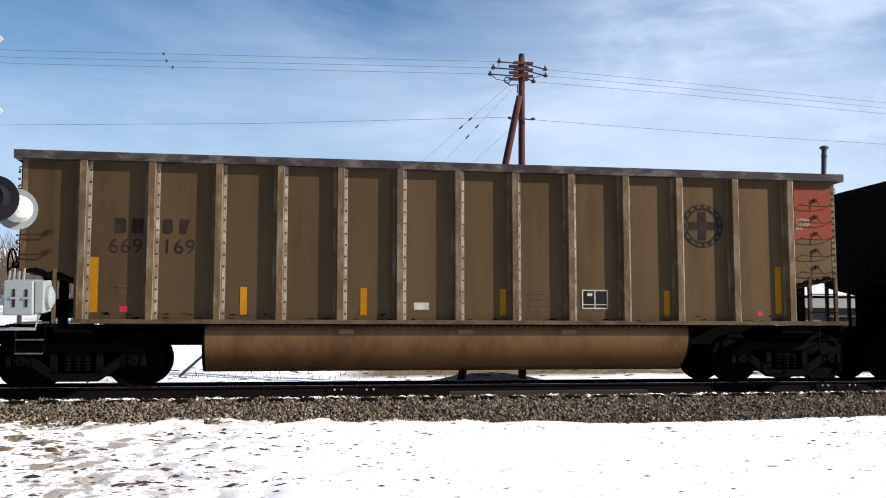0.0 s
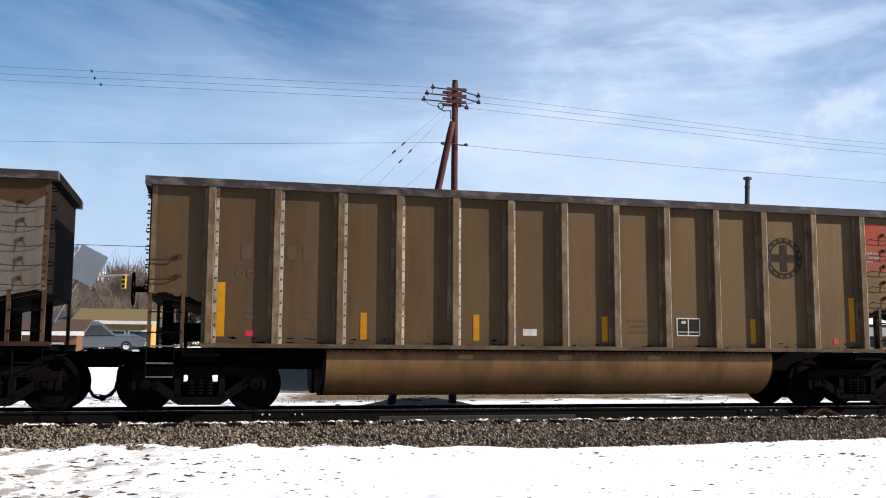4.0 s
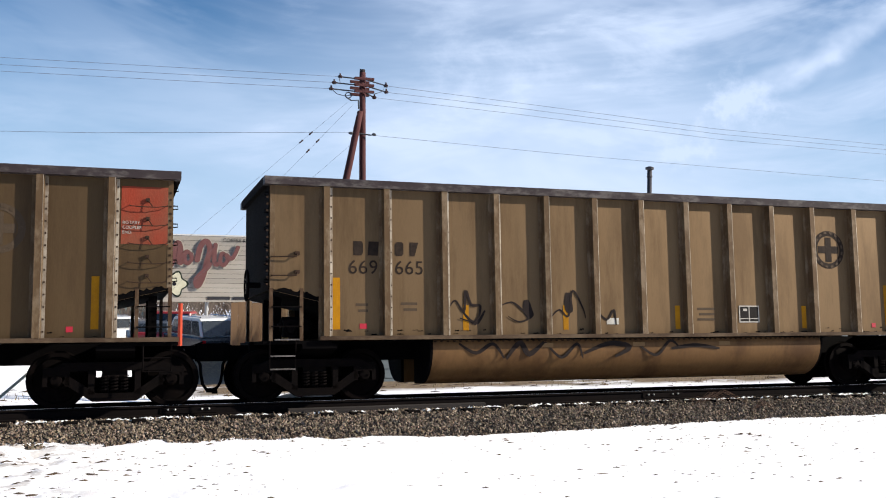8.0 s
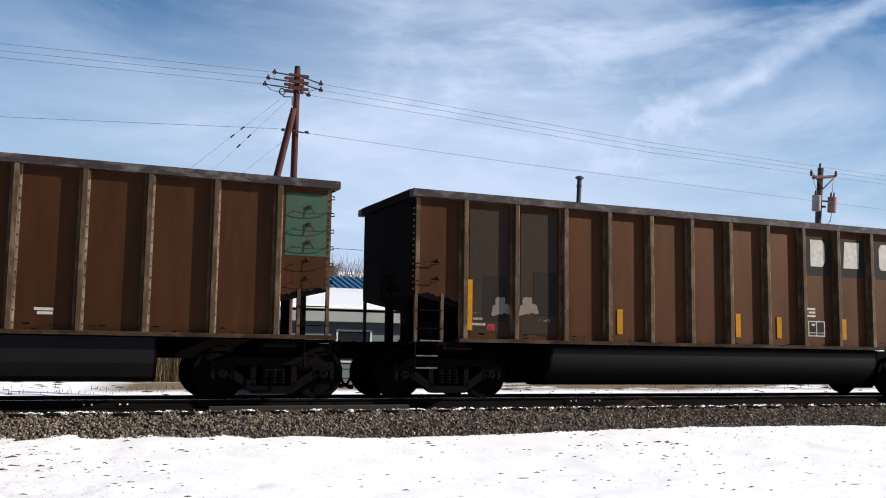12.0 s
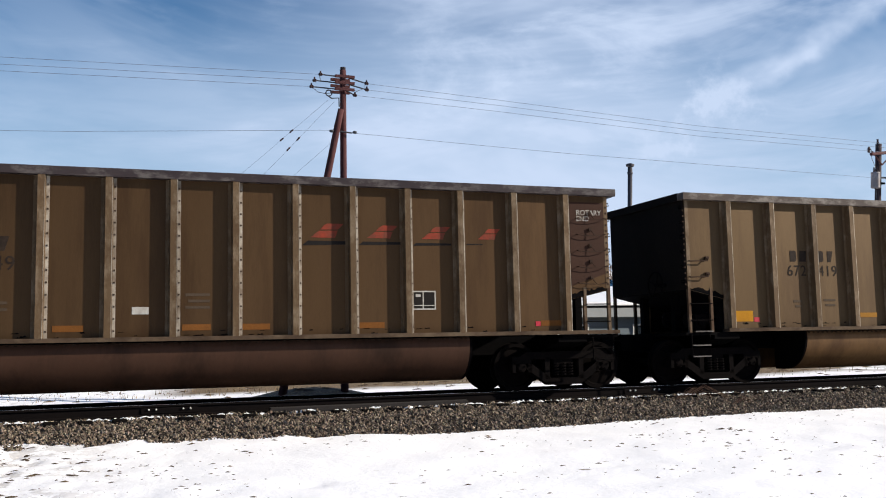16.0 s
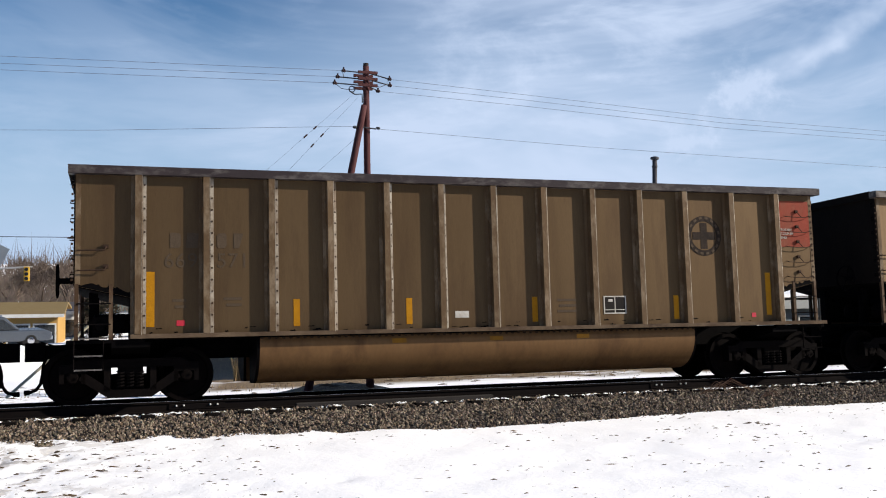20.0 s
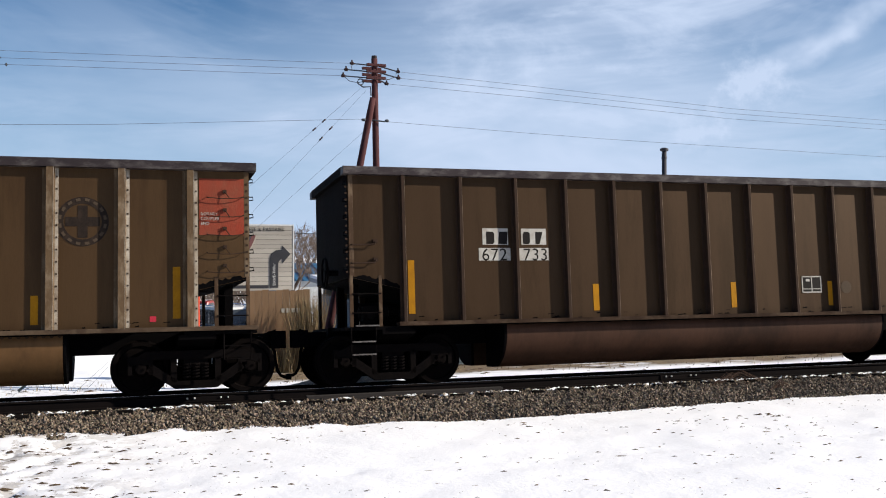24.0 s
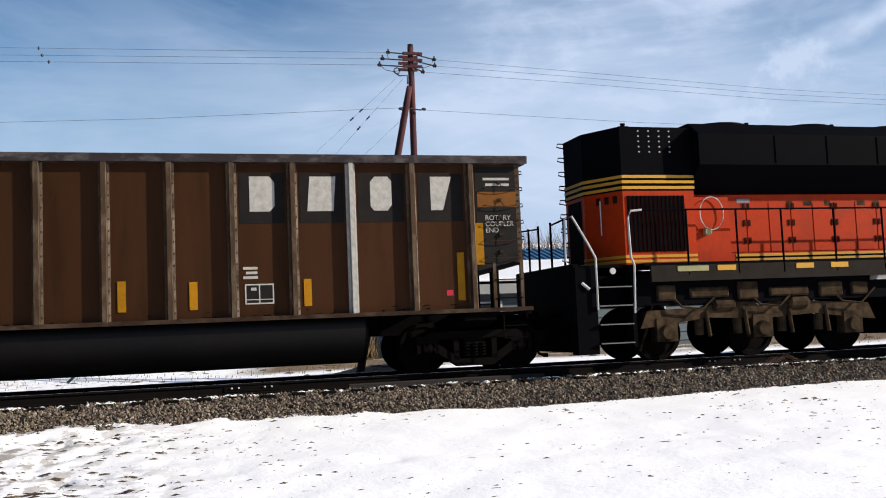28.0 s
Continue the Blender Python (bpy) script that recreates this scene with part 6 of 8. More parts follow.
for k, (dx, dz) in enumerate(((-0.120, 0.1965), (-0.117, 0.190), (-0.111, 0.1825))):
    a, b0 = Vector(WIRES[k][0]), Vector(WIRES[k][1])
    c = a.lerp(b0, (dx * a.y - a.x) / ((b0.x - a.x) - dx * (b0.y - a.y)))
    own("wire_marker", "small dark clamp hanging on an overhead wire", "wire marker",
        lambda b: (lathe(b, [(0.008, -0.04), (0.020, -0.015), (0.020, 0.02), (0.008, 0.035)], "z", 8, c), tube(b, [c + Vector((-0.035, 0, 0)), c + Vector((0.035, 0, 0))], 0.008, 6)), wire_mat, "wire markers")
guard_mat = material("cream plastic guy guard", (0.62, 0.58, 0.44), rough=0.5, second=(0.5, 0.46, 0.34), bump=0)
for k, (top, low, shares) in enumerate((((0.2346, 0.1784), (-0.110, -0.138), (0.110, 0.1385)), ((0.2415, 0.1772), (-0.046, -0.138), (0.130, 0.165)), ((0.2381, 0.1325), (-0.056, -0.138), ()))):
    a, c = ray_point(*top, PD - 0.1), ray_point(*low, PD + 0.6)
    guy = thing("guy_wire", "steel guy wire bracing the pole, fixed in the ground", "guy wire", group="guy wires")
    piece("cable", lambda b: tube(b, [a, c], 0.0024, 4), thin_wire, guy)
    for f in shares:
        m = a.lerp(c, f)
        piece("strain_insulator", lambda b: lathe(b, [(0.008, -0.06), (0.022, -0.035), (0.014, 0.0), (0.022, 0.035), (0.008, 0.06)], "z", 8), insul, guy).matrix_world = Matrix.Translation(m) @ (c - a).to_track_quat("Z", "Y").to_matrix().to_4x4()
    if k == 0:
        piece("guard", lambda b: tube(b, [a.lerp(c, 0.72), a.lerp(c, 0.97)], 0.032, 8), guard_mat, guy, "cream plastic guard")

# transformer pole
TD = 33.0
tp = thing("transformer_pole", "dark utility pole with crossarm and two grey transformers", "utility pole")
tx = 0.984 * TD
piece("pole_shaft", lambda b: tube(b, [(tx - 0.15, TD, -2.2), (tx, TD, 7.9)], 0.17, 12, 0.13), material("dark pole wood", (0.05, 0.035, 0.04), rough=0.9, second=(0.08, 0.055, 0.05), stretch=(4, 4, .3)), tp, smooth=True)
ax = Vector((0.55, -0.83, 0))
mid = Vector((tx, TD - 0.2, 7.45))
for a, c in ((-1.35, 1.35),):
    piece("crossarm", lambda b: tube(b, [mid + Vector((-1.0, -0.4, -0.12)), mid + Vector((1.0, 0.4, 0.16))], 0.07, 8), wood_pole, tp)
for s in (-1, 1):
    piece("arm_brace", lambda b: tube(b, [mid + Vector((0.8 * s, 0.25 * s, 0.02)), (tx, TD - 0.2, 6.95)], 0.03, 6), wood_pole, tp)
    piece("arm_insulator", lambda b: lathe(b, [(0.03, 0), (0.07, 0.04), (0.05, 0.10), (0.075, 0.14), (0.04, 0.26)], "z", 10, mid + Vector((1.02 * s, 0.3 * s, 0.05 + 0.1 * s))), insul, tp)
piece("top_insulator", lambda b: lathe(b, [(0.03, 0), (0.06, 0.06), (0.04, 0.12), (0.05, 0.2)], "z", 8, (tx - 0.05, TD, 7.9)), insul, tp)
tank_mat = material("grey rusted transformer tank", (0.30, 0.29, 0.30), rough=0.6, second=(0.22, 0.17, 0.15), amount=0.8, scale=2, bump=0.1)
for s, m in ((-1, tank_mat), (1, material("rusty transformer tank", (0.28, 0.13, 0.09), rough=0.7, second=(0.30, 0.27, 0.26), amount=0.9, scale=1.5, bump=0.1))):
    c = Vector((tx + 0.46 * s + 0.04, TD - 0.25, 5.90))
    tk = piece("transformer", lambda b: lathe(b, [(0.15, 0), (0.19, 0.03), (0.19, 0.64), (0.205, 0.66), (0.18, 0.71), (0.06, 0.73)], "z", 18, c), m, tp, "weathered transformer tank")
    for e in (-0.08, 0.09):
        piece("bushing", lambda b: lathe(b, [(0.025, 0.70), (0.045, 0.76), (0.03, 0.81), (0.04, 0.86), (0.015, 0.93)], "z", 8, c + Vector((e, 0, 0))), insul, tk)
    piece("bracket", lambda b: (box(b, tx - 0.1, tx + 0.1, TD - 0.28, TD - 0.12, 6.1, 6.18), box(b, min(tx, c.x), max(tx, c.x), TD - 0.25, TD - 0.17, 6.36, 6.43)), wire_mat, tk)
    piece("lead", lambda b: tube(b, [c + Vector((0, 0, 0.92)), c + Vector((0.1 * s, 0.1, 1.3)), mid + Vector((0.9 * s, 0.3 * s, 0.1))], 0.012, 5), wire_mat, tk)
    piece("low_lead", lambda b: tube(b, [c + Vector((0, 0, 0)), c + Vector((-0.06 * s, 0, -0.35)), (tx + 0.16 * s, TD - 0.1, 5.1)], 0.014, 5), wire_mat, tk)
for k in range(5):
    piece("pole_step", lambda b: tube(b, [(tx - 0.26, TD - 0.1, 3.9 + 0.3 * k), (tx + 0.26, TD - 0.1, 3.9 + 0.3 * k)], 0.016, 5), wire_mat, tp)
own("service_drop", "dark service cable slanting from the transformer pole", "wire", lambda b: tube(b, sag((tx - 0.2, TD, 5.0), (tx - 8, TD + 4, 2.0), 0.3), 0.03, 6), wire_mat)

# ---------------------------------------------------------------- crossing signal beside the road
SD = 11.0
sx = -3.40
sig_white = material("weathered white sign sheet", (0.50, 0.52, 0.50), rough=0.5, second=(0.42, 0.44, 0.42), bump=0.02)
sig_grey = material("pale grey-green enclosure paint", (0.25, 0.285, 0.28), rough=0.5, second=(0.21, 0.24, 0.24), bump=0.03)
sig_black = material("flat black signal paint", (0.012, 0.012, 0.016), rough=0.5, bump=0.02)
signal = thing("crossing_signal", "railroad crossing signal mast with white crossbuck and black lamps", "crossing signal")
piece("mast", lambda b: tube(b, [(sx, SD + 0.12, GROUND - 0.3), (sx, SD + 0.12, 5.1)], 0.06, 14), galv, signal, smooth=True)
piece("mast_base", lambda b: lathe(b, [(0.22, GROUND - 0.2), (0.22, GROUND + 0.12), (0.10, GROUND + 0.3)], "z", 12, (sx, SD + 0.12, 0)), galv, signal)
cz = EYE[2] + 0.168 * SD
cxk = sx - 0.13
for s, words in ((1, "CROSSING"), (-1, "RAIL  ROAD")):
    blade = part("crossbuck_blade", mesh(f"crossbuck_blade", sig_white, lambda b: box(b, -0.66, 0.66, -0.006, 0.006, -0.114, 0.114), bevel=0.004), signal, (cxk, SD - 0.01 * (s + 1), cz), (0, -45 * s, 0), "white crossbuck blade")
    me = text_mesh("crossing words " + words[0], words, 0.20, sig_black, "CENTER", 1.36 if words[0] == "C" else 1.26)
    part("lettering", me, blade, (0, -0.01, -0.065), (90, 0, 0), "black lettering")
piece("lamp_arm", lambda b: tube(b, [(sx - 0.33, SD, EYE[2] + 0.042 * SD), (sx + 0.33, SD, EYE[2] + 0.042 * SD)], 0.03, 8), galv, signal)
for s in (-1, 1):
    c = (sx + 0.35 * s, 0, EYE[2] + 0.047 * SD)
    lamp = piece("lamp", lambda b: lathe(b, [(0.25, SD - 0.02), (0.25, SD), (0.12, SD + 0.02), (0.10, SD + 0.16), (0.04, SD + 0.18)], "y", 28, c), sig_black, signal, "black round signal lamp backing")
    piece("visor", lambda b: [prism(b, [(c[0] + r * math.cos(a), c[2] + r * math.sin(a)) for r, a in ((0.155, radians(t)), (0.155, radians(t + 15)), (0.165, radians(t + 15)), (0.165, radians(t)))], "y", SD - 0.28, SD - 0.02) for t in range(-30, 210, 15)], sig_black, lamp)
    piece("lens", lambda b: lathe(b, [(0.15, SD - 0.02), (0.11, SD - 0.05), (0.03, SD - 0.06)], "y", 20, c), material("dark red signal lens", (0.03, 0.004, 0.005), rough=0.15, bump=0), lamp, "unlit red lens")
# second lamp, turned to the side street
c2 = Vector((sx + 0.49, SD + 0.3, EYE[2] + 0.038 * SD))
lamp = piece("side_lamp", lambda b: lathe(b, [(0.23, -0.01), (0.23, 0.01), (0.10, 0.03), (0.09, 0.12)], "y", 24), material("grey lamp backing", (0.16, 0.18, 0.19), rough=0.6, bump=0.02), signal, "grey round lamp backing")
lamp.location, lamp.rotation_euler = c2, (0, 0, radians(28))
hs = piece("lamp_housing", lambda b: lathe(b, [(0.15, -0.02), (0.15, -0.12), (0.10, -0.22), (0.04, -0.25)], "y", 18), white_bright, lamp, "white lamp housing")
piece("side_arm", lambda b: tube(b, [(sx, SD + 0.12, c2.z), c2], 0.025, 8), galv, signal)
boxx = (-0.266 * SD, -0.2385 * SD)
bz = (EYE[2] - 0.067 * SD, EYE[2] - 0.033 * SD)
enc = piece("gate_mechanism", lambda b: box(b, boxx[0], boxx[1], SD - 0.1, SD + 0.35, bz[0], bz[1]), sig_grey, signal, "pale grey gate mechanism box", bevel=0.012)
piece("cover", lambda b: box(b, boxx[1] + 0.004, boxx[1] + 0.10, SD - 0.06, SD + 0.3, bz[0] + 0.02, bz[1] - 0.005), sig_grey, enc, bevel=0.01)
piece("hub", lambda b: lathe(b, [(0.10, 0.09), (0.13, 0.10), (0.13, 0.14), (0.07, 0.17)], "x", 16, (boxx[1], SD + 0.1, (bz[0] + bz[1]) / 2)), sig_grey, enc)
for x in (0.36, 0.78):
    for s in (-1, 1):
        xx, zz = boxx[0] + x * (boxx[1] - boxx[0]), (bz[0] + bz[1]) / 2 + 0.055 * s
        piece("latch_slot", lambda b: box(b, xx - 0.012, xx + 0.012, SD - 0.108, SD - 0.101, zz - 0.04, zz + 0.04), sig_black, enc)
    piece("latch", lambda b: box(b, xx - 0.04, xx + 0.04, SD - 0.115, SD - 0.101, (bz[0] + bz[1]) / 2 - 0.01, (bz[0] + bz[1]) / 2 + 0.01), galv, enc)
piece("support_rail", lambda b: (tube(b, [(sx, SD + 0.1, bz[0] - 0.16), (boxx[1] - 0.02, SD + 0.1, bz[0] - 0.16), (boxx[1] + 0.02, SD + 0.1, bz[0])], 0.018, 6),), galv, enc)
piece("mount", lambda b: box(b, sx, boxx[0] + 0.02, SD + 0.02, SD + 0.2, bz[0] + 0.1, bz[0] + 0.18), galv, enc)
for k in range(4):
    x = boxx[0] + 0.03 + 0.05 * k
    piece("cable_stub", lambda b: tube(b, [(x, SD, bz[1]), (x + 0.01, SD, bz[1] + 0.10 + 0.03 * (k % 2))], 0.012, 5), galv, enc)
own("leaning_sign", "grey-blue back of a leaning road sign", "road sign",
    lambda b: None or (box(b, -0.30, 0.30, -0.006, 0.006, -0.36, 0.36), tube(b, [(0, 0.03, 0.3), (0, 0.03, -3.4)], 0.018, 8)), material("grey-blue sign back", (0.20, 0.24, 0.30), rough=0.5, second=(0.16, 0.19, 0.24), bump=0.02)).matrix_world = pose(-0.118 * 21.5, 21.5, EYE[2] + 0.004 * 21.5, 0, 27, 0)

# ---------------------------------------------------------------- dry plants and clods by the track
twig_mat = material("dry reddish twig", (0.07, 0.035, 0.024), rough=0.9, second=(0.12, 0.08, 0.05), bump=0)
grass_mat = island_material("dry straw grass", [(0.30, 0.22, 0.11), (0.20, 0.13, 0.07), (0.38, 0.30, 0.17), (0.14, 0.10, 0.06)], bump=0)


def dry_plant(x, y, n, size, seed):
    r = random.Random(seed)
    z = max(ground_height(x, y), bed_height(x, y))

    def build(b):
        for _ in range(n):
            a, l = r.uniform(-0.5, 0.9), size * r.uniform(0.5, 1.0)
            p0 = Vector((x + r.uniform(-.15, .15), y + r.uniform(-.1, .1), z))
            p1 = p0 + Vector((l * 0.5 * math.cos(a), r.uniform(-.1, .1), l * 0.22))
            p2 = p1 + Vector((l * 0.5 * math.cos(a), r.uniform(-.15, .15), -l * 0.22))
            tube(b, [p0, p1, p2], 0.005, 4, 0.0025)
    own("dry_plant", "dead reddish weed stems lying on the ballast", "dry plant", build, twig_mat, "dry plants")


dry_plant(11.0, 16.35, 16, 1.2, 1)
dry_plant(11.9, 15.75, 9, 0.8, 2)


def clods():
    """Small clods, leaves and grass stems that lie on the snow."""
    r = random.Random(8)
    vs, fs = [], []

    def clod(x, y, s, flat):
        z = ground_height(x, y)
        k = len(vs)
        n = 6
        for i in range(n):
            a = 2 * math.pi * (i + r.uniform(-.3, .3)) / n
            vs.append((x + s * r.uniform(0.5, 1.2) * math.cos(a) * 2.3, y + s * r.uniform(0.5, 1.2) * math.sin(a), z - 0.01))
        vs.append((x + s * r.uniform(-.6, .6), y + s * r.uniform(-.4, .4), z + s * flat * 0.45))
        fs.extend((k + i, k + (i + 1) % n, k + n) for i in range(n))
    for _ in range(4600):
        x, y = r.uniform(-6, 22), r.uniform(8.6, 15.2)
        if noise.noise((x * 0.45, y * 0.9, 3)) < 0.10 * (15.2 - y) / 3 - 0.16:
            continue
        if r.random() < 0.4:
            x = r.uniform(-7, 1.5)
        s = r.choice((0.008, 0.010, 0.014, 0.022, 0.036)) * (1.3 if x < 0 else 1)
        clod(x, y, s, r.uniform(0.3, 0.9))
    for cx, cy, n, w in ((8.95, 13.75, 26, 0.55), (10.35, 13.6, 16, 0.35), (-1.6, 11.5, 26, 0.5), (-3.0, 13.6, 40, 0.8), (2.2, 14.2, 8, 0.3), (6.0, 14.4, 8, 0.3)):
        for _ in range(n):
            clod(cx + r.gauss(0, w * 0.6), cy + r.gauss(0, w * 0.28), r.uniform(0.015, 0.06), r.uniform(0.3, 0.8))
    # loose soil and rubble on the bank beyond the track
    for _ in range(420):
        clod(r.uniform(-4, 34), r.uniform(21.5, 27.5), r.uniform(0.03, 0.14), r.uniform(0.3, 0.7))
    me = bpy.data.meshes.new("clods")
    me.from_pydata(vs, [], fs)
    me.materials.append(island_material("dark earth clods", [(0.05, 0.035, 0.028), (0.12, 0.08, 0.05), (0.07, 0.05, 0.035), (0.2, 0.14, 0.08)], bump=0.3))
    tagged(new("clods", me), "small dark clods and dead leaves scattered on snow", "clods", kind="stuff")


clods()


def snow_scraps():
    """Thin scraps of snow left along the sleeper ends and the ballast edge."""
    r = random.Random(21)
    vs, fs = [], []
    for _ in range(330):
        x = r.uniform(-6, 32)
        y = 16.60 + r.gauss(0, 0.02)
        z = max(bed_height(x, y), ground_height(x, y)) + 0.02
        lx, ly, k, n = r.uniform(0.03, 0.16), r.uniform(0.010, 0.022), len(vs), 8
        for i in range(n):
            a = 2 * math.pi * i / n
            q = r.uniform(0.7, 1.2)
            vs.append((x + lx * q * math.cos(a), y + ly * q * math.sin(a), z - 0.02))
        vs.append((x, y, z + 0.022))
        fs.extend((k + i, k + (i + 1) % n, k + n) for i in range(n))
    me = bpy.data.meshes.new("snow_scraps")
    me.from_pydata(vs, [], fs)
    me.materials.append(snow_mat)
    tagged(new("snow_scraps", me), "thin scraps of snow left on the ballast", "snow", kind="stuff")


snow_scraps()


def grass_tuft_field(name, label, spots, n, h, seed):
    r = random.Random(seed)
    vs, fs = [], []
    for cx, cy, wx, wy in spots:
        for _ in range(n):
            x, y = cx + r.uniform(-wx, wx), cy + r.uniform(-wy, wy)
            z = ground_height(x, y) - 0.02
            hh, a = h * r.uniform(0.5, 1.1), r.uniform(0, 6.28)
            dx, dy = 0.014 * math.cos(a), 0.014 * math.sin(a)
            lx, ly = r.gauss(0, 0.14) * hh, r.gauss(0, 0.14) * hh
            k = len(vs)
            vs += [(x - dx, y - dy, z), (x + dx, y + dy, z), (x + lx, y + ly, z + hh)]
            fs.append((k, k + 1, k + 2))
    me = bpy.data.meshes.new(name)
    me.from_pydata(vs, [], fs)
    me.materials.append(grass_mat)
    tagged(new(name, me), label, "dry grass", kind="stuff")


grass_tuft_field("dry_brush", "tall straw-coloured dry brush beyond the track", [(4.0, 28.4, 0.8, 0.3), (5.2, 28.4, 0.7, 0.3), (4.6, 28.9, 0.9, 0.3)], 500, 1.2, 3)
grass_tuft_field("tall_brush", "tall tan dead brush before the shed wall", [(5.25, 28.3, 0.34, 0.25), (5.05, 28.5, 0.22, 0.2)], 700, 2.5, 13)
grass_tuft_field("dry_grass", "short dry grass poking through the snow", [(0, 24.5, 5, 0.8), (12, 25, 9, 1.0), (26, 25, 8, 1.0)], 260, 0.12, 4)

# ---------------------------------------------------------------- street beyond the track
glass_dark = material("dark vehicle glass", (0.015, 0.02, 0.025), rough=0.08, bump=0, spec=0.6)
tyre_mat = material("black tyre rubber", (0.015, 0.015, 0.016), rough=0.9)
chrome = material("bright chrome", (0.75, 0.76, 0.78), rough=0.12, metal=1.0, bump=0)


def ground_at(x, y):
    return ground_height(x, y) + 0.0


# wood-plank shop billboard
BD = 50.0
bx0, bx1 = 0.022 * BD, 0.163 * BD
bz0, bz1 = EYE[2] - 0.0355 * BD, EYE[2] + 0.0315 * BD
plank_mat = material("pale weathered sign plank", (0.375, 0.345, 0.3), rough=0.8, second=(0.285, 0.255, 0.21), scale=1.5, stretch=(.3, 1, 3), spread=0.12, bump=0.1)
script_mat = material("mauve brown sign lettering", (0.15, 0.06375, 0.06), rough=0.6, second=(0.12, 0.0525, 0.0488), bump=0.02)
sign = thing("billboard", "large pale plank billboard with brown script shapes and arrow", "billboard")
n = 14
for i in range(n):
    h = (bz1 - bz0) / n
    piece("plank", lambda b: box(b, bx0, bx1, BD, BD + 0.05, bz0 + i * h + 0.008, bz0 + (i + 1) * h - 0.008), plank_mat, sign)
piece("backing", lambda b: box(b, bx0 + 0.02, bx1 - 0.02, BD + 0.051, BD + 0.15, bz0, bz1), material("dark sign backing", (0.05, 0.04, 0.035), rough=0.9), sign)
piece("trim", lambda b: box(b, bx0 - 0.03, bx1 + 0.03, BD - 0.02, BD + 0.12, bz1, bz1 + 0.07), white_bright, sign)
piece("trim", lambda b: box(b, bx1 + 0.001, bx1 + 0.06, BD - 0.02, BD + 0.12, bz0, bz1), white_bright, sign)
for k in (0.10, 0.5, 0.9):
    x = bx0 + k * (bx1 - bx0)
    piece("leg", lambda b: tube(b, [(x, BD + 0.25, ground_at(x, BD) - 0.3), (x, BD + 0.25, bz1)], 0.09, 10), white_bright if k < 0.2 else galv, sign)


def stroke(name, pts, w, y_face=BD - 0.03, mat=script_mat, label=""):
    """A broad brush stroke of the sign's script, rounded through its points."""
    ctrl = [Vector(p) for p in pts]
    pts = []
    for i in range(len(ctrl) - 1):
        p0, p1, p2, p3 = ctrl[max(i - 1, 0)], ctrl[i], ctrl[i + 1], ctrl[min(i + 2, len(ctrl) - 1)]
        for k in range(6):
            t = k / 6
            pts.append(0.5 * ((2 * p1) + (p2 - p0) * t + (2 * p0 - 5 * p1 + 4 * p2 - p3) * t * t + (3 * p1 - p0 - 3 * p2 + p3) * t ** 3))
    pts.append(ctrl[-1])
    def build(b):
        rings = []
        for i, (u, v) in enumerate(pts):
            y = y_face - 0.0008 * i
            a, c = Vector(pts[max(i - 1, 0)]), Vector(pts[min(i + 1, len(pts) - 1)])
            m = Vector((-(c - a).y, (c - a).x)).normalized() * w / 2 * (0.6 if i in (0, len(pts) - 1) else 1.1)
            rings.append([b.verts.new((u + s * m.x, yy, v + s * m.y)) for s, yy in ((1, y), (1, y - 0.02), (-1, y - 0.02), (-1, y))])
        for r0, r1 in zip(rings, rings[1:]):
            for k in range(4):
                b.faces.new((r0[k], r0[(k + 1) % 4], r1[(k + 1) % 4], r1[k]))
        b.faces.new(rings[0])
        b.faces.new(rings[-1][::-1])
    piece(name, build, mat, sign, label)


def sp(f, g):
    """A place on the sign, with the script drawn together towards its start."""
    return bp(0.06 + 0.82 * (f - 0.06), g)


def bp(f, g):
    return (bx0 + f * (bx1 - bx0), bz0 + g * (bz1 - bz0))


for pts, w in (
        ([sp(.085, .70), sp(.10, .86), sp(.15, .90), sp(.17, .74), sp(.15, .50), sp(.10, .36), sp(.06, .38)], 0.24),
        ([sp(.16, .48), sp(.20, .80), sp(.23, .90), sp(.26, .74), sp(.25, .58), sp(.29, .58), sp(.33, .88), sp(.36, .80), sp(.35, .60), sp(.385, .62)], 0.30),
        ([sp(.45, .72), sp(.41, .76), sp(.395, .66), sp(.42, .58), sp(.455, .64), sp(.45, .74)], 0.22),
        ([sp(.50, .60), sp(.53, .84), sp(.58, .92), sp(.61, .80), sp(.585, .60), sp(.55, .36), sp(.51, .24), sp(.50, .34), sp(.56, .46), sp(.62, .60)], 0.30),
        ([sp(.66, .90), sp(.65, .72), sp(.655, .58), sp(.69, .58)], 0.24),
        ([sp(.755, .70), sp(.715, .74), sp(.70, .62), sp(.73, .56), sp(.765, .64), sp(.75, .72), sp(.80, .66), sp(.84, .78), sp(.855, .86)], 0.22)):
    stroke("script_outline", pts, w * 0.85 + 0.10, BD - 0.02, material("cream script edge", (0.42, 0.39, 0.33), rough=0.7, bump=0))
    stroke("script_stroke", pts, w * 0.85, BD - 0.075, label="mauve brown script stroke")
petals = [(0.34 * (1 + 0.18 * math.cos(5 * a)) * math.cos(a), 0.34 * (1 + 0.18 * math.cos(5 * a)) * math.sin(a)) for a in [2 * math.pi * k / 30 for k in range(30)]]
fc = bp(.27, .27)
piece("flower_rim", lambda b: prism(b, [(fc[0] + 1.75 * u, fc[1] + 1.75 * v) for u, v in petals], "y", BD - 0.03, BD - 0.01), material("dark green-black outline", (0.02, 0.03, 0.02), rough=0.6), sign)
piece("flower", lambda b: prism(b, [(fc[0] + 1.5 * u, fc[1] + 1.5 * v) for u, v in petals], "y", BD - 0.05, BD - 0.031), material("cream flower paint", (0.62, 0.60, 0.44), rough=0.6), sign, "cream flower shape")
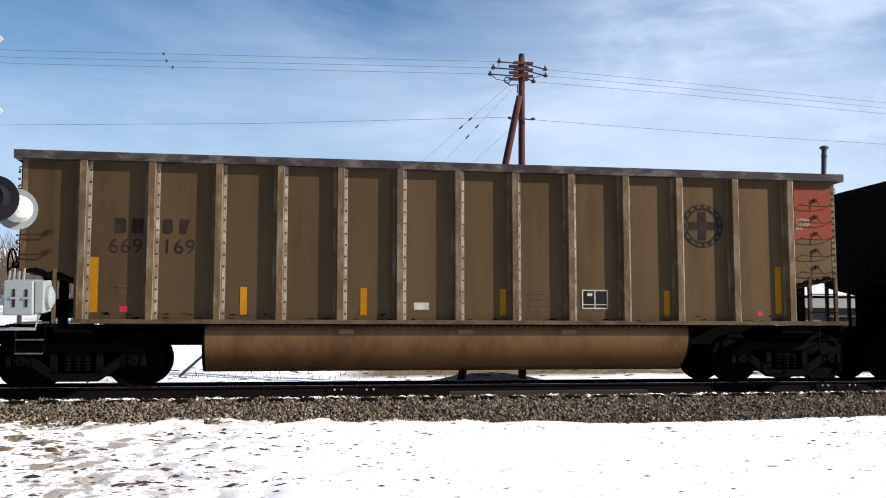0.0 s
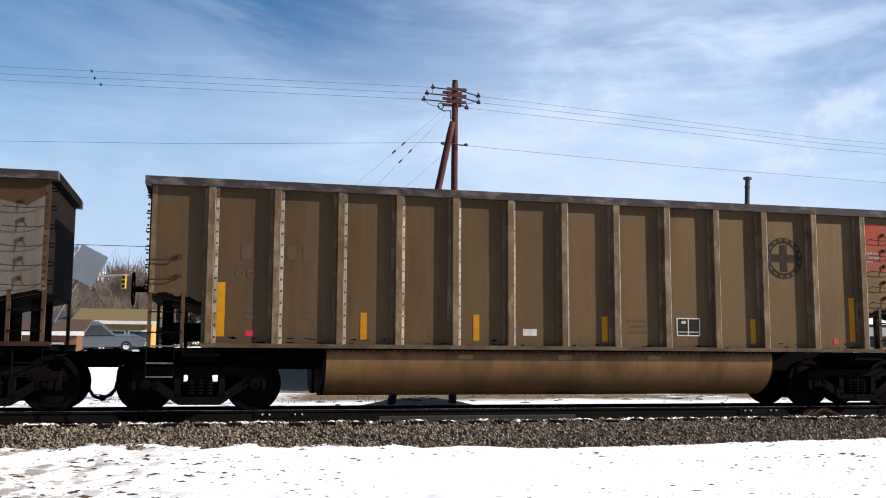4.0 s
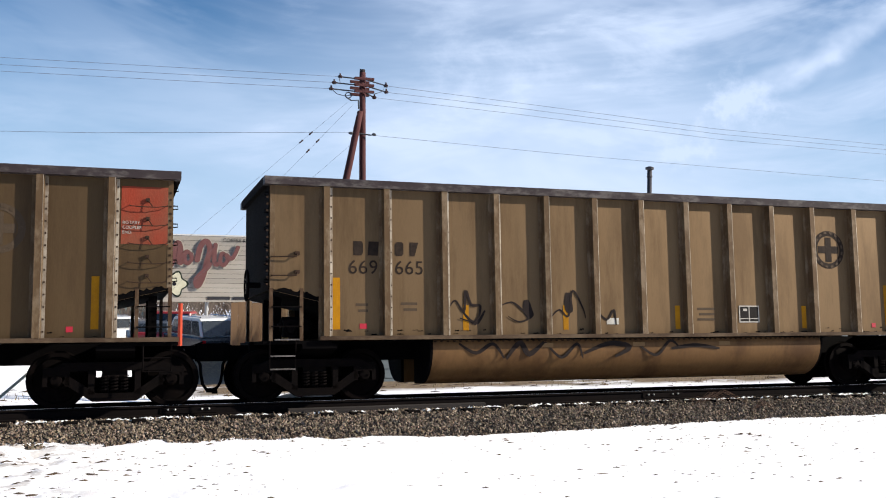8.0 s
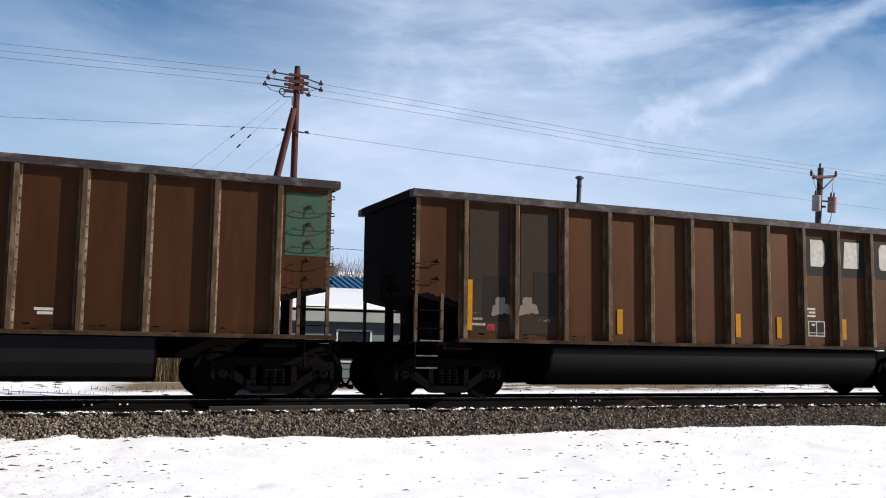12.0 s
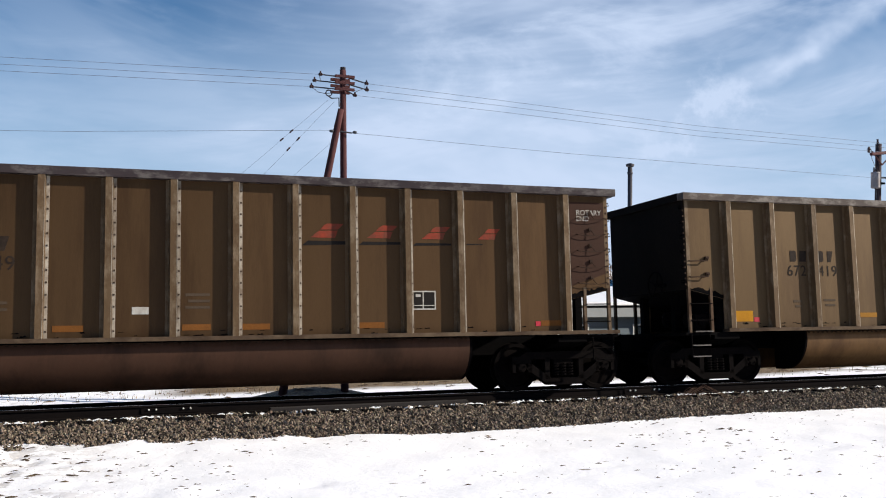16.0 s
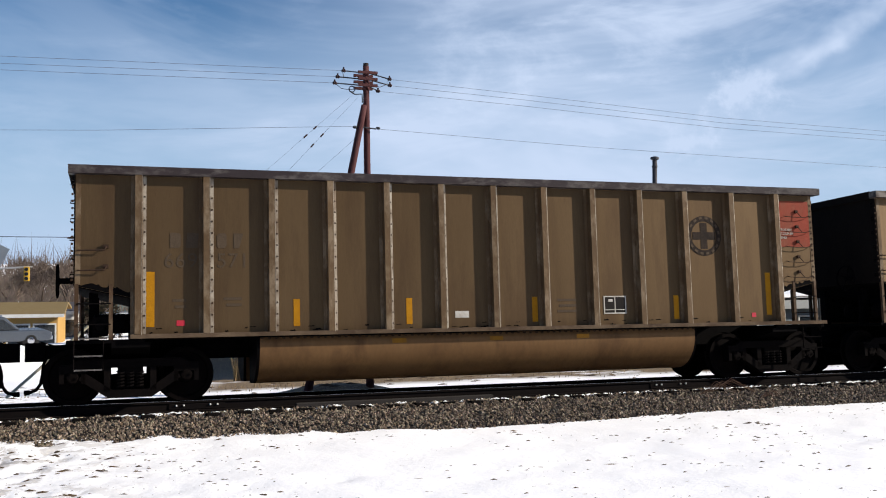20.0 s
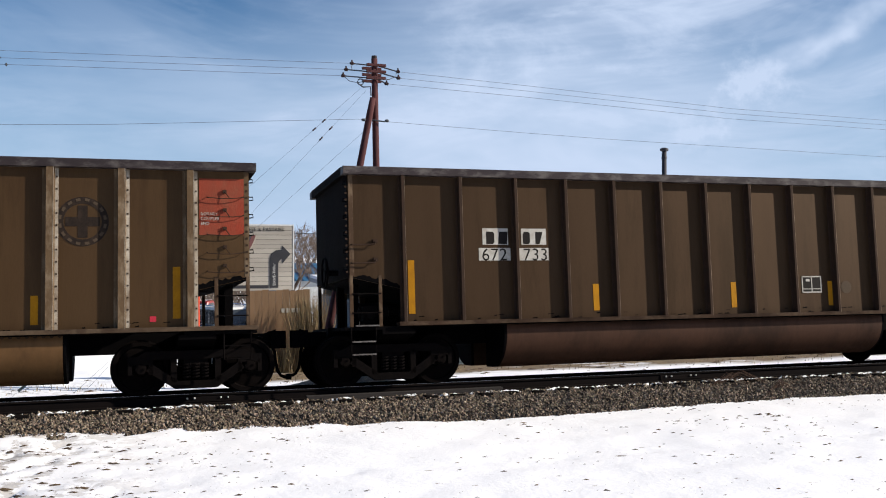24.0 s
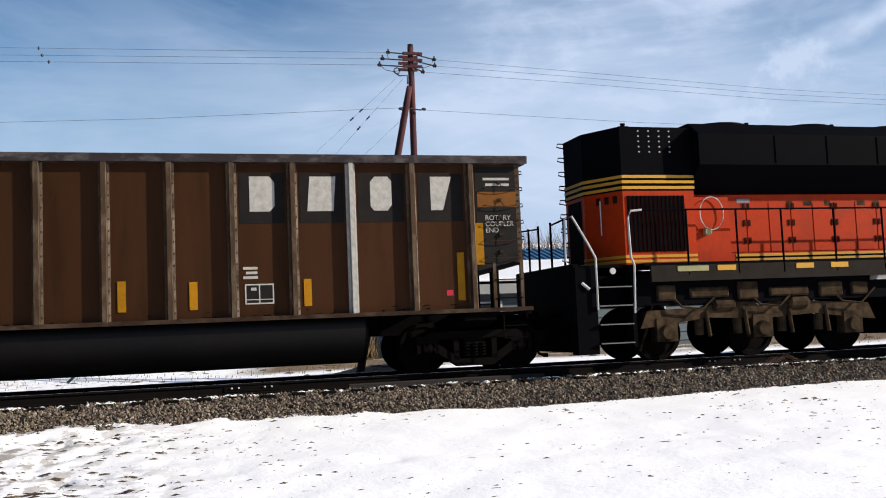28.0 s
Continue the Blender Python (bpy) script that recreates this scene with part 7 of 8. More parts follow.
piece("flower_eye", lambda b: lathe(b, [(0.1, BD - 0.06), (0.1, BD - 0.051)], "y", 10, (fc[0], 0, fc[1])), sig_black, sign)
arrow_mat = material("charcoal arrow paint", (0.035, 0.035, 0.04), rough=0.6)
ax0, az0 = bp(.86, .04)
piece("arrow", lambda b: prism(b, [(ax0 - 0.22, az0), (ax0 + 0.22, az0), (ax0 + 0.22, az0 + 1.3), (ax0 + 0.35, az0 + 1.5), (ax0 + 0.42, az0 + 1.5), (ax0 + 0.42, az0 + 1.25), (ax0 + 0.85, az0 + 1.75), (ax0 + 0.42, az0 + 2.2), (ax0 + 0.42, az0 + 1.98), (ax0 + 0.1, az0 + 1.95), (ax0 - 0.16, az0 + 1.75), (ax0 - 0.22, az0 + 1.5)], "y", BD - 0.03, BD - 0.01), arrow_mat, sign, "charcoal bent arrow")
part("arrow_lettering", text_mesh("arrow words", "DRIVE-THRU", 0.20, white_bright, "LEFT", 1.0), sign, (ax0 + 0.07, BD - 0.04, az0 + 0.12), (90, -90, 0), "white upright lettering")
me = text_mesh("coffee words", "COFFEE & PASTRIES", 0.27, sig_black, "LEFT", 1.0)
part("lettering", me, sign, (bp(.60, .92)[0], BD - 0.03, bp(.68, .915)[1]), (90, 0, 0), "small dark lettering")
for f0, f1, g in ((.50, .66, .06), (.68, .82, .06)):
    piece("word_bar", lambda b: box(b, bp(f0, g)[0], bp(f1, g)[0], BD - 0.03, BD - 0.012, bp(f0, g)[1] - 0.08, bp(f0, g)[1] + 0.08), arrow_mat, sign)
piece("finial", lambda b: (lathe(b, [(0.14, 0), (0.16, 0.1), (0.14, 0.2), (0.06, 0.3)], "z", 8, (bp(.21, 1)[0], BD, bz1 + 0.07)), box(b, bp(.21, 1)[0] - 0.05, bp(.21, 1)[0] + 0.05, BD - 0.05, BD + 0.05, bz1 + 0.3, bz1 + 0.42)), sig_black, sign)


def vehicle(name, label, cat, x, y, turn, paint, kind="suv", top=None):
    z = ground_at(x, y)
    v = thing(name, label, cat, (x, y, z), turn)
    L, W, H = (4.8, 1.9, 1.75) if kind == "suv" else (5.6, 1.95, 1.8) if kind == "pickup" else (4.6, 1.8, 1.45)

    def q(nm, mat, fn, lab="", bevel=0.0, smooth=False):
        bm = bmesh.new()
        fn(bm)
        return part(nm, finish(bm, nm, mat, smooth, bevel), v, label=lab)
    h0, h1 = 0.32, H * 0.56
    q("body", paint, lambda b: prism(b, [(-L / 2, h0 + 0.1), (-L / 2 + 0.1, h0), (L / 2 - 0.1, h0), (L / 2, h0 + 0.12), (L / 2, h1 - 0.12), (L / 2 - 0.25, h1), (-L / 2 + 0.06, h1), (-L / 2, h1 - 0.08)], "y", -W / 2, W / 2), bevel=0.05)
    a, c = (-L / 2 + 0.15, L * 0.22) if kind != "pickup" else (-0.7, 1.15)
    q("cabin", top or paint, lambda b: prism(b, [(a, h1), (a + 0.25, H - 0.03), (c - 0.65, H - 0.03), (c, h1)], "y", -W / 2 + 0.12, W / 2 - 0.12), bevel=0.05)
    for s in (-1, 1):
        q("side_window", glass_dark, lambda b: prism(b, [(a + 0.16, h1 + 0.06), (a + 0.32, H - 0.14), (c - 0.72, H - 0.14), (c - 0.2, h1 + 0.06)], "y", s * (W / 2 - 0.12) - 0.008, s * (W / 2 - 0.12) + 0.008))
        q("window_pillar", chrome, lambda b: box(b, a + 0.9, a + 0.96, s * (W / 2 - 0.11) - 0.008, s * (W / 2 - 0.11) + 0.008, h1 + 0.04, H - 0.1))
        q("roof_rail", chrome, lambda b: tube(b, [(a + 0.3, s * (W / 2 - 0.2), H + 0.02), (c - 0.75, s * (W / 2 - 0.2), H + 0.02)], 0.025, 6))
        q("tail_light", material("red tail light", (0.4, 0.01, 0.01), rough=0.2, bump=0), lambda b: box(b, -L / 2 - 0.01, -L / 2 + 0.05, s * W * 0.42 - 0.08, s * W * 0.42 + 0.08, h1 - 0.35, h1 - 0.1))
        q("head_light", chrome, lambda b: box(b, L / 2 - 0.05, L / 2 + 0.01, s * W * 0.38 - 0.14, s * W * 0.38 + 0.14, h1 - 0.28, h1 - 0.12))
        for x_ in (-L * 0.31, L * 0.31):
            w = q("wheel", tyre_mat, lambda b: lathe(b, [(0.2, s * (W / 2 - 0.24)), (0.35, s * (W / 2 - 0.22)), (0.35, s * (W / 2 - 0.02)), (0.2, s * (W / 2 + 0.01))], "y", 18, (x_, 0, 0.35)))
            bm = bmesh.new()
            lathe(bm, [(0.2, s * (W / 2 + 0.005)), (0.05, s * (W / 2 + 0.02))], "y", 14, (x_, 0, 0.35))
            part("rim", finish(bm, "rim", chrome), w)
    q("rear_window", glass_dark, lambda b: prism(b, [(a - 0.03, h1 + 0.06), (a + 0.15, H - 0.12), (a + 0.21, H - 0.12), (a + 0.05, h1 + 0.06)], "y", -W / 2 + 0.2, W / 2 - 0.2))
    q("windscreen", glass_dark, lambda b: prism(b, [(c - 0.06, h1 + 0.08), (c - 0.62, H - 0.12), (c - 0.59, H - 0.12), (c - 0.02, h1 + 0.08)], "y", -W / 2 + 0.25, W / 2 - 0.25))
    for e in (-1, 1):
        q("bumper", chrome, lambda b: box(b, e * L / 2 - 0.06, e * L / 2 + 0.06, -W / 2 + 0.08, W / 2 - 0.08, 0.36, 0.54), bevel=0.02)
    if kind == "pickup":
        q("bed_recess", sig_black, lambda b: box(b, -L / 2 + 0.15, a - 0.1, -W / 2 + 0.15, W / 2 - 0.15, h1 + 0.001, h1 + 0.006))
    return v


slate = material("slate blue car paint", (0.056, 0.068, 0.088), rough=0.3, second=(0.048, 0.056, 0.072), bump=0, spec=0.6)
car_red = material("red car paint", (0.256, 0.016, 0.016), rough=0.3, second=(0.208, 0.0144, 0.0144), bump=0, spec=0.6)
car_black = material("black car paint", (0.0096, 0.0096, 0.0112), rough=0.25, second=(0.016, 0.016, 0.0176), bump=0, spec=0.6)
car_white = material("white car paint", (0.576, 0.584, 0.592), rough=0.3, second=(0.528, 0.536, 0.544), bump=0)
vehicle("parked_car", "slate blue car parked on the snowy lot", "car", 0.0355 * 45, 45, 90, slate, "car")
vehicle("parked_pickup", "red pickup truck parked beside the billboard", "pickup truck", 0.0625 * 43.5, 44.5, 70, car_red, "pickup")
vehicle("parked_suv", "black sport utility vehicle with silver window pillars on the lot", "car", 0.083 * 41, 41, 110, car_black, "suv", car_white)
vehicle("parked_suv", "white sport utility vehicle by the far house", "car", 0.016 * 66, 66, 20, car_white, "suv")
vehicle("parked_car", "red car parked under the billboard", "car", 0.122 * 44, 44.2, 165, car_red, "car")
vehicle("parked_car", "dark blue car parked near the yellow building", "car", -0.112 * 47, 47, 15, slate, "car")

own("marker_post", "tall orange-red plastic marker post", "marker post", lambda b: tube(b, [(0.0665 * 38, 38, ground_at(2.5, 38) - 0.2), (0.0665 * 38, 38, EYE[2] - 0.037 * 38)], 0.10, 10, 0.08), material("orange red plastic", (0.55, 0.07, 0.03), rough=0.5))
# low boarded panel in the brush
panel = thing("board_fence", "low tan board fence panel with faint white marks", "fence")
for i in range(9):
    x0 = 3.42 + i * 0.209
    piece("board", lambda b: box(b, x0, x0 + 0.203, 29.3, 29.33, ground_at(x0, 29.3) - 0.1, EYE[2] - 0.036 * 29.3 + 0.02 * (i % 3)), material("tan raw board", (0.20, 0.125, 0.072), rough=0.85, second=(0.155, 0.092, 0.05), stretch=(3, 1, .3), spread=0.12), panel)
for k in range(4):
    piece("mark_bar", lambda b: box(b, 4.42 + 0.15 * k, 4.53 + 0.15 * k, 29.285, 29.298, 0.52, 0.65), white, panel)

# low building with a snow-covered roof, and its flue
wall_grey = material("blue-grey painted siding", (0.128, 0.16, 0.184), rough=0.7, second=(0.104, 0.132, 0.152), scale=1.0, stretch=(.3, 1, 2), bump=0.05)
fascia_mat = material("pale grey fascia", (0.336, 0.352, 0.352), rough=0.6, second=(0.288, 0.304, 0.304))
shed = thing("low_building", "long low blue-grey building under a snow-covered roof", "building")
sx0, sx1, sy0, sy1 = 7.3, 29.0, 30.0, 38.5
ez = EYE[2] - 0.041 * sy0
gz = -1.75
piece("wall", lambda b: box(b, sx0, sx1, sy0, sy0 + 0.2, gz - 0.6, ez - 0.43), wall_grey, shed)
piece("wall", lambda b: box(b, sx0, sx0 + 0.2, sy0 + 0.2, sy1, gz - 0.9, ez - 0.3), wall_grey, shed)
piece("wall", lambda b: box(b, sx1 - 0.2, sx1, sy0 + 0.2, sy1, gz - 0.9, ez - 0.3), wall_grey, shed)
piece("wall", lambda b: box(b, sx0 + 0.2, sx1 - 0.2, sy1 - 0.2, sy1, gz - 0.9, ez - 0.1), wall_grey, shed)
for i in range(6):
    piece("siding_board", lambda b: prism(b, [(sy0 - 0.004, ez - 0.50 - 0.3 * i), (sy0 - 0.03, ez - 0.76 - 0.3 * i), (sy0, ez - 0.76 - 0.3 * i), (sy0, ez - 0.50 - 0.3 * i)], "x", sx0, sx1), wall_grey, shed)
piece("fascia", lambda b: box(b, sx0 - 0.3, sx1 + 0.3, sy0 - 0.35, sy0 - 0.28, ez - 0.42, ez - 0.02), fascia_mat, shed)
piece("soffit", lambda b: box(b, sx0 - 0.3, sx1 + 0.3, sy0 - 0.28, sy0 + 0.2, ez - 0.43, ez - 0.40), fascia_mat, shed)
piece("roof", lambda b: prism(b, [(sy0 - 0.35, ez - 0.10), (sy0 - 0.35, ez), (sy1 + 0.3, ez + 0.36), (sy1 + 0.3, ez + 0.2)], "x", sx0 - 0.3, sx1 + 0.3), fascia_mat, shed)
piece("snow_cover", lambda b: prism(b, [(sy0 - 0.33, ez + 0.004), (sy0 - 0.30, ez + 0.10), (sy1 + 0.2, ez + 0.48), (sy1 + 0.28, ez + 0.364)], "x", sx0 - 0.28, sx1 + 0.28), snow_mat, shed, "thick snow cover")
for i in range(7):
    x0 = sx0 + 2.0 + 3.0 * i
    w = piece("window", lambda b: box(b, x0, x0 + 1.1, sy0 - 0.05, sy0 - 0.031, ez - 1.7, ez - 0.75), glass_dark, shed)
    for a in ((x0 - 0.06, x0, ez - 1.76, ez - 0.69), (x0 + 1.1, x0 + 1.16, ez - 1.76, ez - 0.69), (x0, x0 + 1.1, ez - 1.76, ez - 1.7), (x0, x0 + 1.1, ez - 0.75, ez - 0.69)):
        piece("window_frame", lambda b: box(b, a[0], a[1], sy0 - 0.07, sy0 - 0.031, a[2], a[3]), white_bright, w)
flue = thing("chimney_flue", "thin dark steel chimney flue with a flat cap", "chimney")
fx, fy = 0.604 * 34, 34.0
ftop = EYE[2] + 0.127 * 34
flue_mat = material("sooty steel flue", (0.05, 0.05, 0.06), rough=0.6, metal=0.3, second=(0.09, 0.08, 0.08))
piece("pipe", lambda b: tube(b, [(fx, fy, ez - 0.3), (fx, fy, ftop - 0.1)], 0.095, 14), flue_mat, flue, smooth=True)
piece("collar", lambda b: lathe(b, [(0.11, ftop - 0.42), (0.115, ftop - 0.38), (0.11, ftop - 0.34)], "z", 14, (fx, fy, 0)), flue_mat, flue)
piece("cap", lambda b: lathe(b, [(0.10, ftop - 0.12), (0.17, ftop - 0.09), (0.17, ftop - 0.01), (0.06, ftop + 0.03)], "z", 14, (fx, fy, 0)), flue_mat, flue)

# far blue-roofed hall
blue_roof = material("blue ribbed metal roof", (0.035, 0.13, 0.24), rough=0.45, second=(0.03, 0.11, 0.20), bump=0)
hall = thing("metal_hall", "far hall with a blue ribbed metal roof", "building")
hy = 75.0
hx0, hx1 = 0.150 * hy, 0.62 * hy
hz0, hz1 = EYE[2] - 0.026 * hy, EYE[2] - 0.008 * hy
piece("wall", lambda b: box(b, hx0 + 0.3, hx1 - 0.3, hy + 0.4, hy + 14, -4.0, hz0), material("pale metal wall", (0.5, 0.52, 0.53), rough=0.6), hall)
piece("roof", lambda b: prism(b, [(hy, hz0), (hy + 7, hz1), (hy + 14, hz0)], "x", hx0, hx1), blue_roof, hall)
x = hx0
while x < hx1:
    piece("roof_rib", lambda b: prism(b, [(hy - 0.01, hz0 + 0.02), (hy + 7, hz1 + 0.02), (hy + 7, hz1 + 0.09), (hy - 0.01, hz0 + 0.09)], "x", x, x + 0.09), blue_roof, hall)
    x += 0.6

# yellow and white houses to the left


def house(name, label, x0, x1, y0, y1, eave, ridge, wall, roof, windows=2):
    h = thing(name, label, "house")
    g = ground_at((x0 + x1) / 2, y0) - 0.5
    ym = (y0 + y1) / 2
    piece("wall", lambda b: box(b, x0, x1, y0, y1, g, eave), wall, h)
    piece("gable", lambda b: prism(b, [(y0, eave), (y1, eave), (ym, ridge - 0.08)], "x", x0 + 0.01, x1 - 0.01), wall, h)
    for s in (0, 1):
        ya, sgn = (y0 - 0.4, 1) if s == 0 else (y1 + 0.4, -1)
        drop = (ridge - eave) * 0.4 / (ym - y0)
        piece("roof", lambda b: prism(b, [(ya, eave - drop), (ym, ridge), (ym, ridge + 0.12), (ya, eave - drop + 0.12)], "x", x0 - 0.35, x1 + 0.35), roof, h)
    piece("eave_trim", lambda b: box(b, x0 - 0.35, x1 + 0.35, y0 - 0.43, y0 - 0.402, eave - (ridge - eave) * 0.4 / (ym - y0) - 0.04, eave - (ridge - eave) * 0.4 / (ym - y0) + 0.14), white_bright, h)
    for i in range(windows):
        xc = x0 + (x1 - x0) * (i + 0.5) / windows
        w = piece("window", lambda b: box(b, xc - 0.5, xc + 0.5, y0 - 0.02, y0 + 0.01, eave - 1.6, eave - 0.5), glass_dark, h)
        piece("window_frame", lambda b: (box(b, xc - 0.58, xc - 0.5, y0 - 0.04, y0, eave - 1.68, eave - 0.42), box(b, xc + 0.5, xc + 0.58, y0 - 0.04, y0, eave - 1.68, eave - 0.42), box(b, xc - 0.5, xc + 0.5, y0 - 0.04, y0, eave - 1.68, eave - 1.6), box(b, xc - 0.5, xc + 0.5, y0 - 0.04, y0, eave - 0.5, eave - 0.42)), white_bright, w)
    return h


yellow_wall = material("warm yellow stucco", (0.4, 0.24, 0.072), rough=0.8, second=(0.336, 0.2, 0.064))
ochre_roof = material("straw brown shingle roof", (0.208, 0.152, 0.068), rough=0.9, second=(0.16, 0.112, 0.048), scale=3)
house("yellow_house", "yellow stucco building with a straw-brown roof", -0.125 * 55, -0.055 * 55, 55, 63, EYE[2] - 0.051 * 55, EYE[2] - 0.040 * 59, yellow_wall, ochre_roof, 3)
house("white_house", "small white house with a grey-green roof", 0.0 * 72, 0.030 * 72, 72, 79, EYE[2] - 0.052 * 72, EYE[2] - 0.043 * 75, white_bright, material("grey-green roof", (0.14, 0.19, 0.17), rough=0.8))
house("white_house", "small white house beside bare trees", -0.052 * 66, -0.038 * 66, 66, 72, EYE[2] - 0.048 * 66, EYE[2] - 0.040 * 69, white_bright, material("dark roof", (0.07, 0.065, 0.07), rough=0.8), 1)
house("grey_house", "low grey house with a dark gable roof", -0.205 * 58, -0.140 * 58, 58, 66, EYE[2] - 0.055 * 58, EYE[2] - 0.044 * 62, material("pale grey wall", (0.45, 0.45, 0.43), rough=0.8), material("dark roof", (0.07, 0.065, 0.07), rough=0.8), 2)
house("brick_shed", "low reddish-brown brick shed", -0.175 * 44, -0.125 * 44, 44, 49, EYE[2] - 0.062 * 44, EYE[2] - 0.052 * 46, material("brown brick", (0.16, 0.075, 0.045), rough=0.9), material("brown roof", (0.10, 0.065, 0.045), rough=0.9), 1)

# street furniture
ts = thing("traffic_signal", "yellow traffic signals hanging from a long mast arm", "traffic light")
td = 52.0
arm_z = EYE[2] - 0.004 * td
piece("mast", lambda b: tube(b, [(-0.180 * td, td, -3.2), (-0.180 * td, td, EYE[2] + 0.007 * td)], 0.11, 10), white_bright, ts)
piece("arm", lambda b: tube(b, [(-0.180 * td, td, arm_z - 0.5), (-0.12 * td, td, arm_z - 0.15), (-0.078 * td, td, arm_z)], 0.07, 8, 0.04), galv, ts)
sig_yellow = material("yellow signal housing", (0.55, 0.33, 0.03), rough=0.5)
for dx in (-0.150, -0.145, -0.083):
    zc = arm_z - 0.36 if dx > -0.1 else arm_z - 0.75
    hd = piece("signal_head", lambda b: box(b, dx * td - 0.13, dx * td + 0.13, td - 0.16, td + 0.1, zc - 0.36, zc + 0.36), sig_yellow, ts, "yellow three-lamp head", bevel=0.03)
    for k in (-1, 0, 1):
        piece("lens", lambda b: lathe(b, [(0.09, td - 0.17), (0.09, td - 0.22)], "y", 12, (dx * td, 0, zc + 0.23 * k)), sig_black, hd)
bark_dark = material("dark far pole wood", (0.045, 0.033, 0.034), rough=0.9, second=(0.07, 0.05, 0.045))
t3 = thing("utility_pole", "tall dark far utility pole with one crossarm", "utility pole")
d3 = 60.0
piece("pole_shaft", lambda b: tube(b, [(-0.0335 * d3, d3, -3.3), (-0.034 * d3, d3, EYE[2] + 0.024 * d3)], 0.11, 10, 0.085), bark_dark, t3)
piece("crossarm", lambda b: box(b, -0.047 * d3, -0.022 * d3, d3 - 0.2, d3 - 0.1, EYE[2] + 0.0230 * d3, EYE[2] + 0.0245 * d3), bark_dark, t3)
for s in (-1, 1):
    piece("arm_brace", lambda b: tube(b, [(-0.034 * d3 + 0.5 * s, d3 - 0.15, EYE[2] + 0.0225 * d3), (-0.034 * d3, d3 - 0.15, EYE[2] + 0.014 * d3)], 0.03, 6), wood_pole, t3)
for k in (-0.5, 0.5):
    own("far_wire", "thin dark wire strung between far poles", "wire", lambda b: tube(b, [(-22, d3 + 2, EYE[2] + 0.0235 * d3 + 0.1), (-0.034 * d3 + k, d3 - 0.15, EYE[2] + 0.0245 * d3), (22, d3 + 4, EYE[2] + 0.0245 * d3)], 0.02, 5), wire_mat, "far wires")
sl = thing("wrench_sign", "slate-blue cut-out open-ended wrench sign on a slender steel pole", "sign")
ld = 62.0
sx, sz = 0.270 * ld, EYE[2] + 0.0335 * ld
wrench_paint = material("weathered slate-blue sign paint", (0.085, 0.12, 0.165), rough=0.6, second=(0.055, 0.075, 0.10), scale=3, spec=0.1)
piece("post", lambda b: tube(b, [(sx, ld, -3.2), (sx, ld, sz + 0.62)], 0.06, 8), galv, sl)


def wrench_jaw(b, cx, cz, turn):
    """One open jaw: a thick plate disc with a slot cut into its outer side."""
    ring = [(0.40 * math.cos(a), 0.40 * math.sin(a)) for a in [math.radians(35 + 290 * k / 16) for k in range(17)]]
    ring += [(0.22, -0.15), (0.02, -0.15), (-0.06, 0.0), (0.02, 0.15), (0.22, 0.15)]
    c, s = math.cos(turn), math.sin(turn)
    prism(b, [(cx + c * u - s * w, cz + s * u + c * w) for u, w in ring], "y", ld - 0.16, ld - 0.08)


piece("wrench_jaw", lambda b: wrench_jaw(b, sx - 0.66, sz - 0.04, math.radians(200)), wrench_paint, sl, "open jaw of the wrench")
piece("wrench_jaw", lambda b: wrench_jaw(b, sx + 0.66, sz + 0.06, math.radians(20)), wrench_paint, sl, "open jaw of the wrench")
piece("wrench_shank", lambda b: prism(b, [(sx - 0.45, sz - 0.19), (sx + 0.45, sz - 0.10), (sx + 0.45, sz + 0.20), (sx - 0.45, sz + 0.11)], "y", ld - 0.15, ld - 0.09), wrench_paint, sl)

# bare winter trees
bark = material("grey-brown bare bark", (0.104, 0.076, 0.06), rough=0.95, second=(0.072, 0.052, 0.04), bump=0.2)
twig_far = material("brown bare twigs", (0.17, 0.13, 0.105), rough=0.95, second=(0.13, 0.095, 0.075), bump=0)


def bare_tree(x, y, h, seed, spread=0.5, label="leafless winter tree with a fine brown crown"):
    r = random.Random(seed)
    g = ground_at(x, y) - 0.2
    trunk, crown = bmesh.new(), bmesh.new()
    tips = []

    def grow(p, d, l, rad, depth):
        e = p + d * l
        m = p.lerp(e, 0.5) + Vector((r.uniform(-1, 1), r.uniform(-1, 1), 0)) * l * 0.06
        tube(trunk if depth < 2 else crown, [p, m, e], rad, 6 if depth < 2 else 4 if depth < 4 else 3, rad * 0.6, caps=False)
        if depth >= 5:
            tips.append((m, e))
            return
        for _ in range(3 if depth else 4):
            t = r.uniform(0.45, 1.0)
            q = p.lerp(e, t)
            nd = (d + Vector((r.uniform(-1, 1), r.uniform(-1, 1), r.uniform(-0.25, 0.55))) * (spread + 0.25)).normalized()
            grow(q, nd, l * r.uniform(0.55, 0.78), rad * 0.52, depth + 1)
    grow(Vector((x, y, g)), Vector((0, 0, 1)), h * 0.42, h * 0.024, 0)
    t = thing("bare_tree", label, "tree", group="bare trees")
    part("trunk", finish(trunk, "trunk", bark), t)
    part("crown", finish(crown, "crown", twig_far), t)
    vs, fs = [], []
    for m, e in tips:
        for _ in range(7):
            p = m.lerp(e, r.uniform(0, 1))
            q = p + Vector((r.gauss(0, 1), r.gauss(0, 1), r.gauss(0.25, 0.8))) * h * 0.055
            k = len(vs)
            vs += [p + Vector((0.02, 0, 0)), p - Vector((0.02, 0, 0)), q]
            fs.append((k, k + 1, k + 2))
    me = bpy.data.meshes.new("twig_mass")
    me.from_pydata(vs, [], fs)
    me.materials.append(twig_far)
    part("twig_mass", me, t)


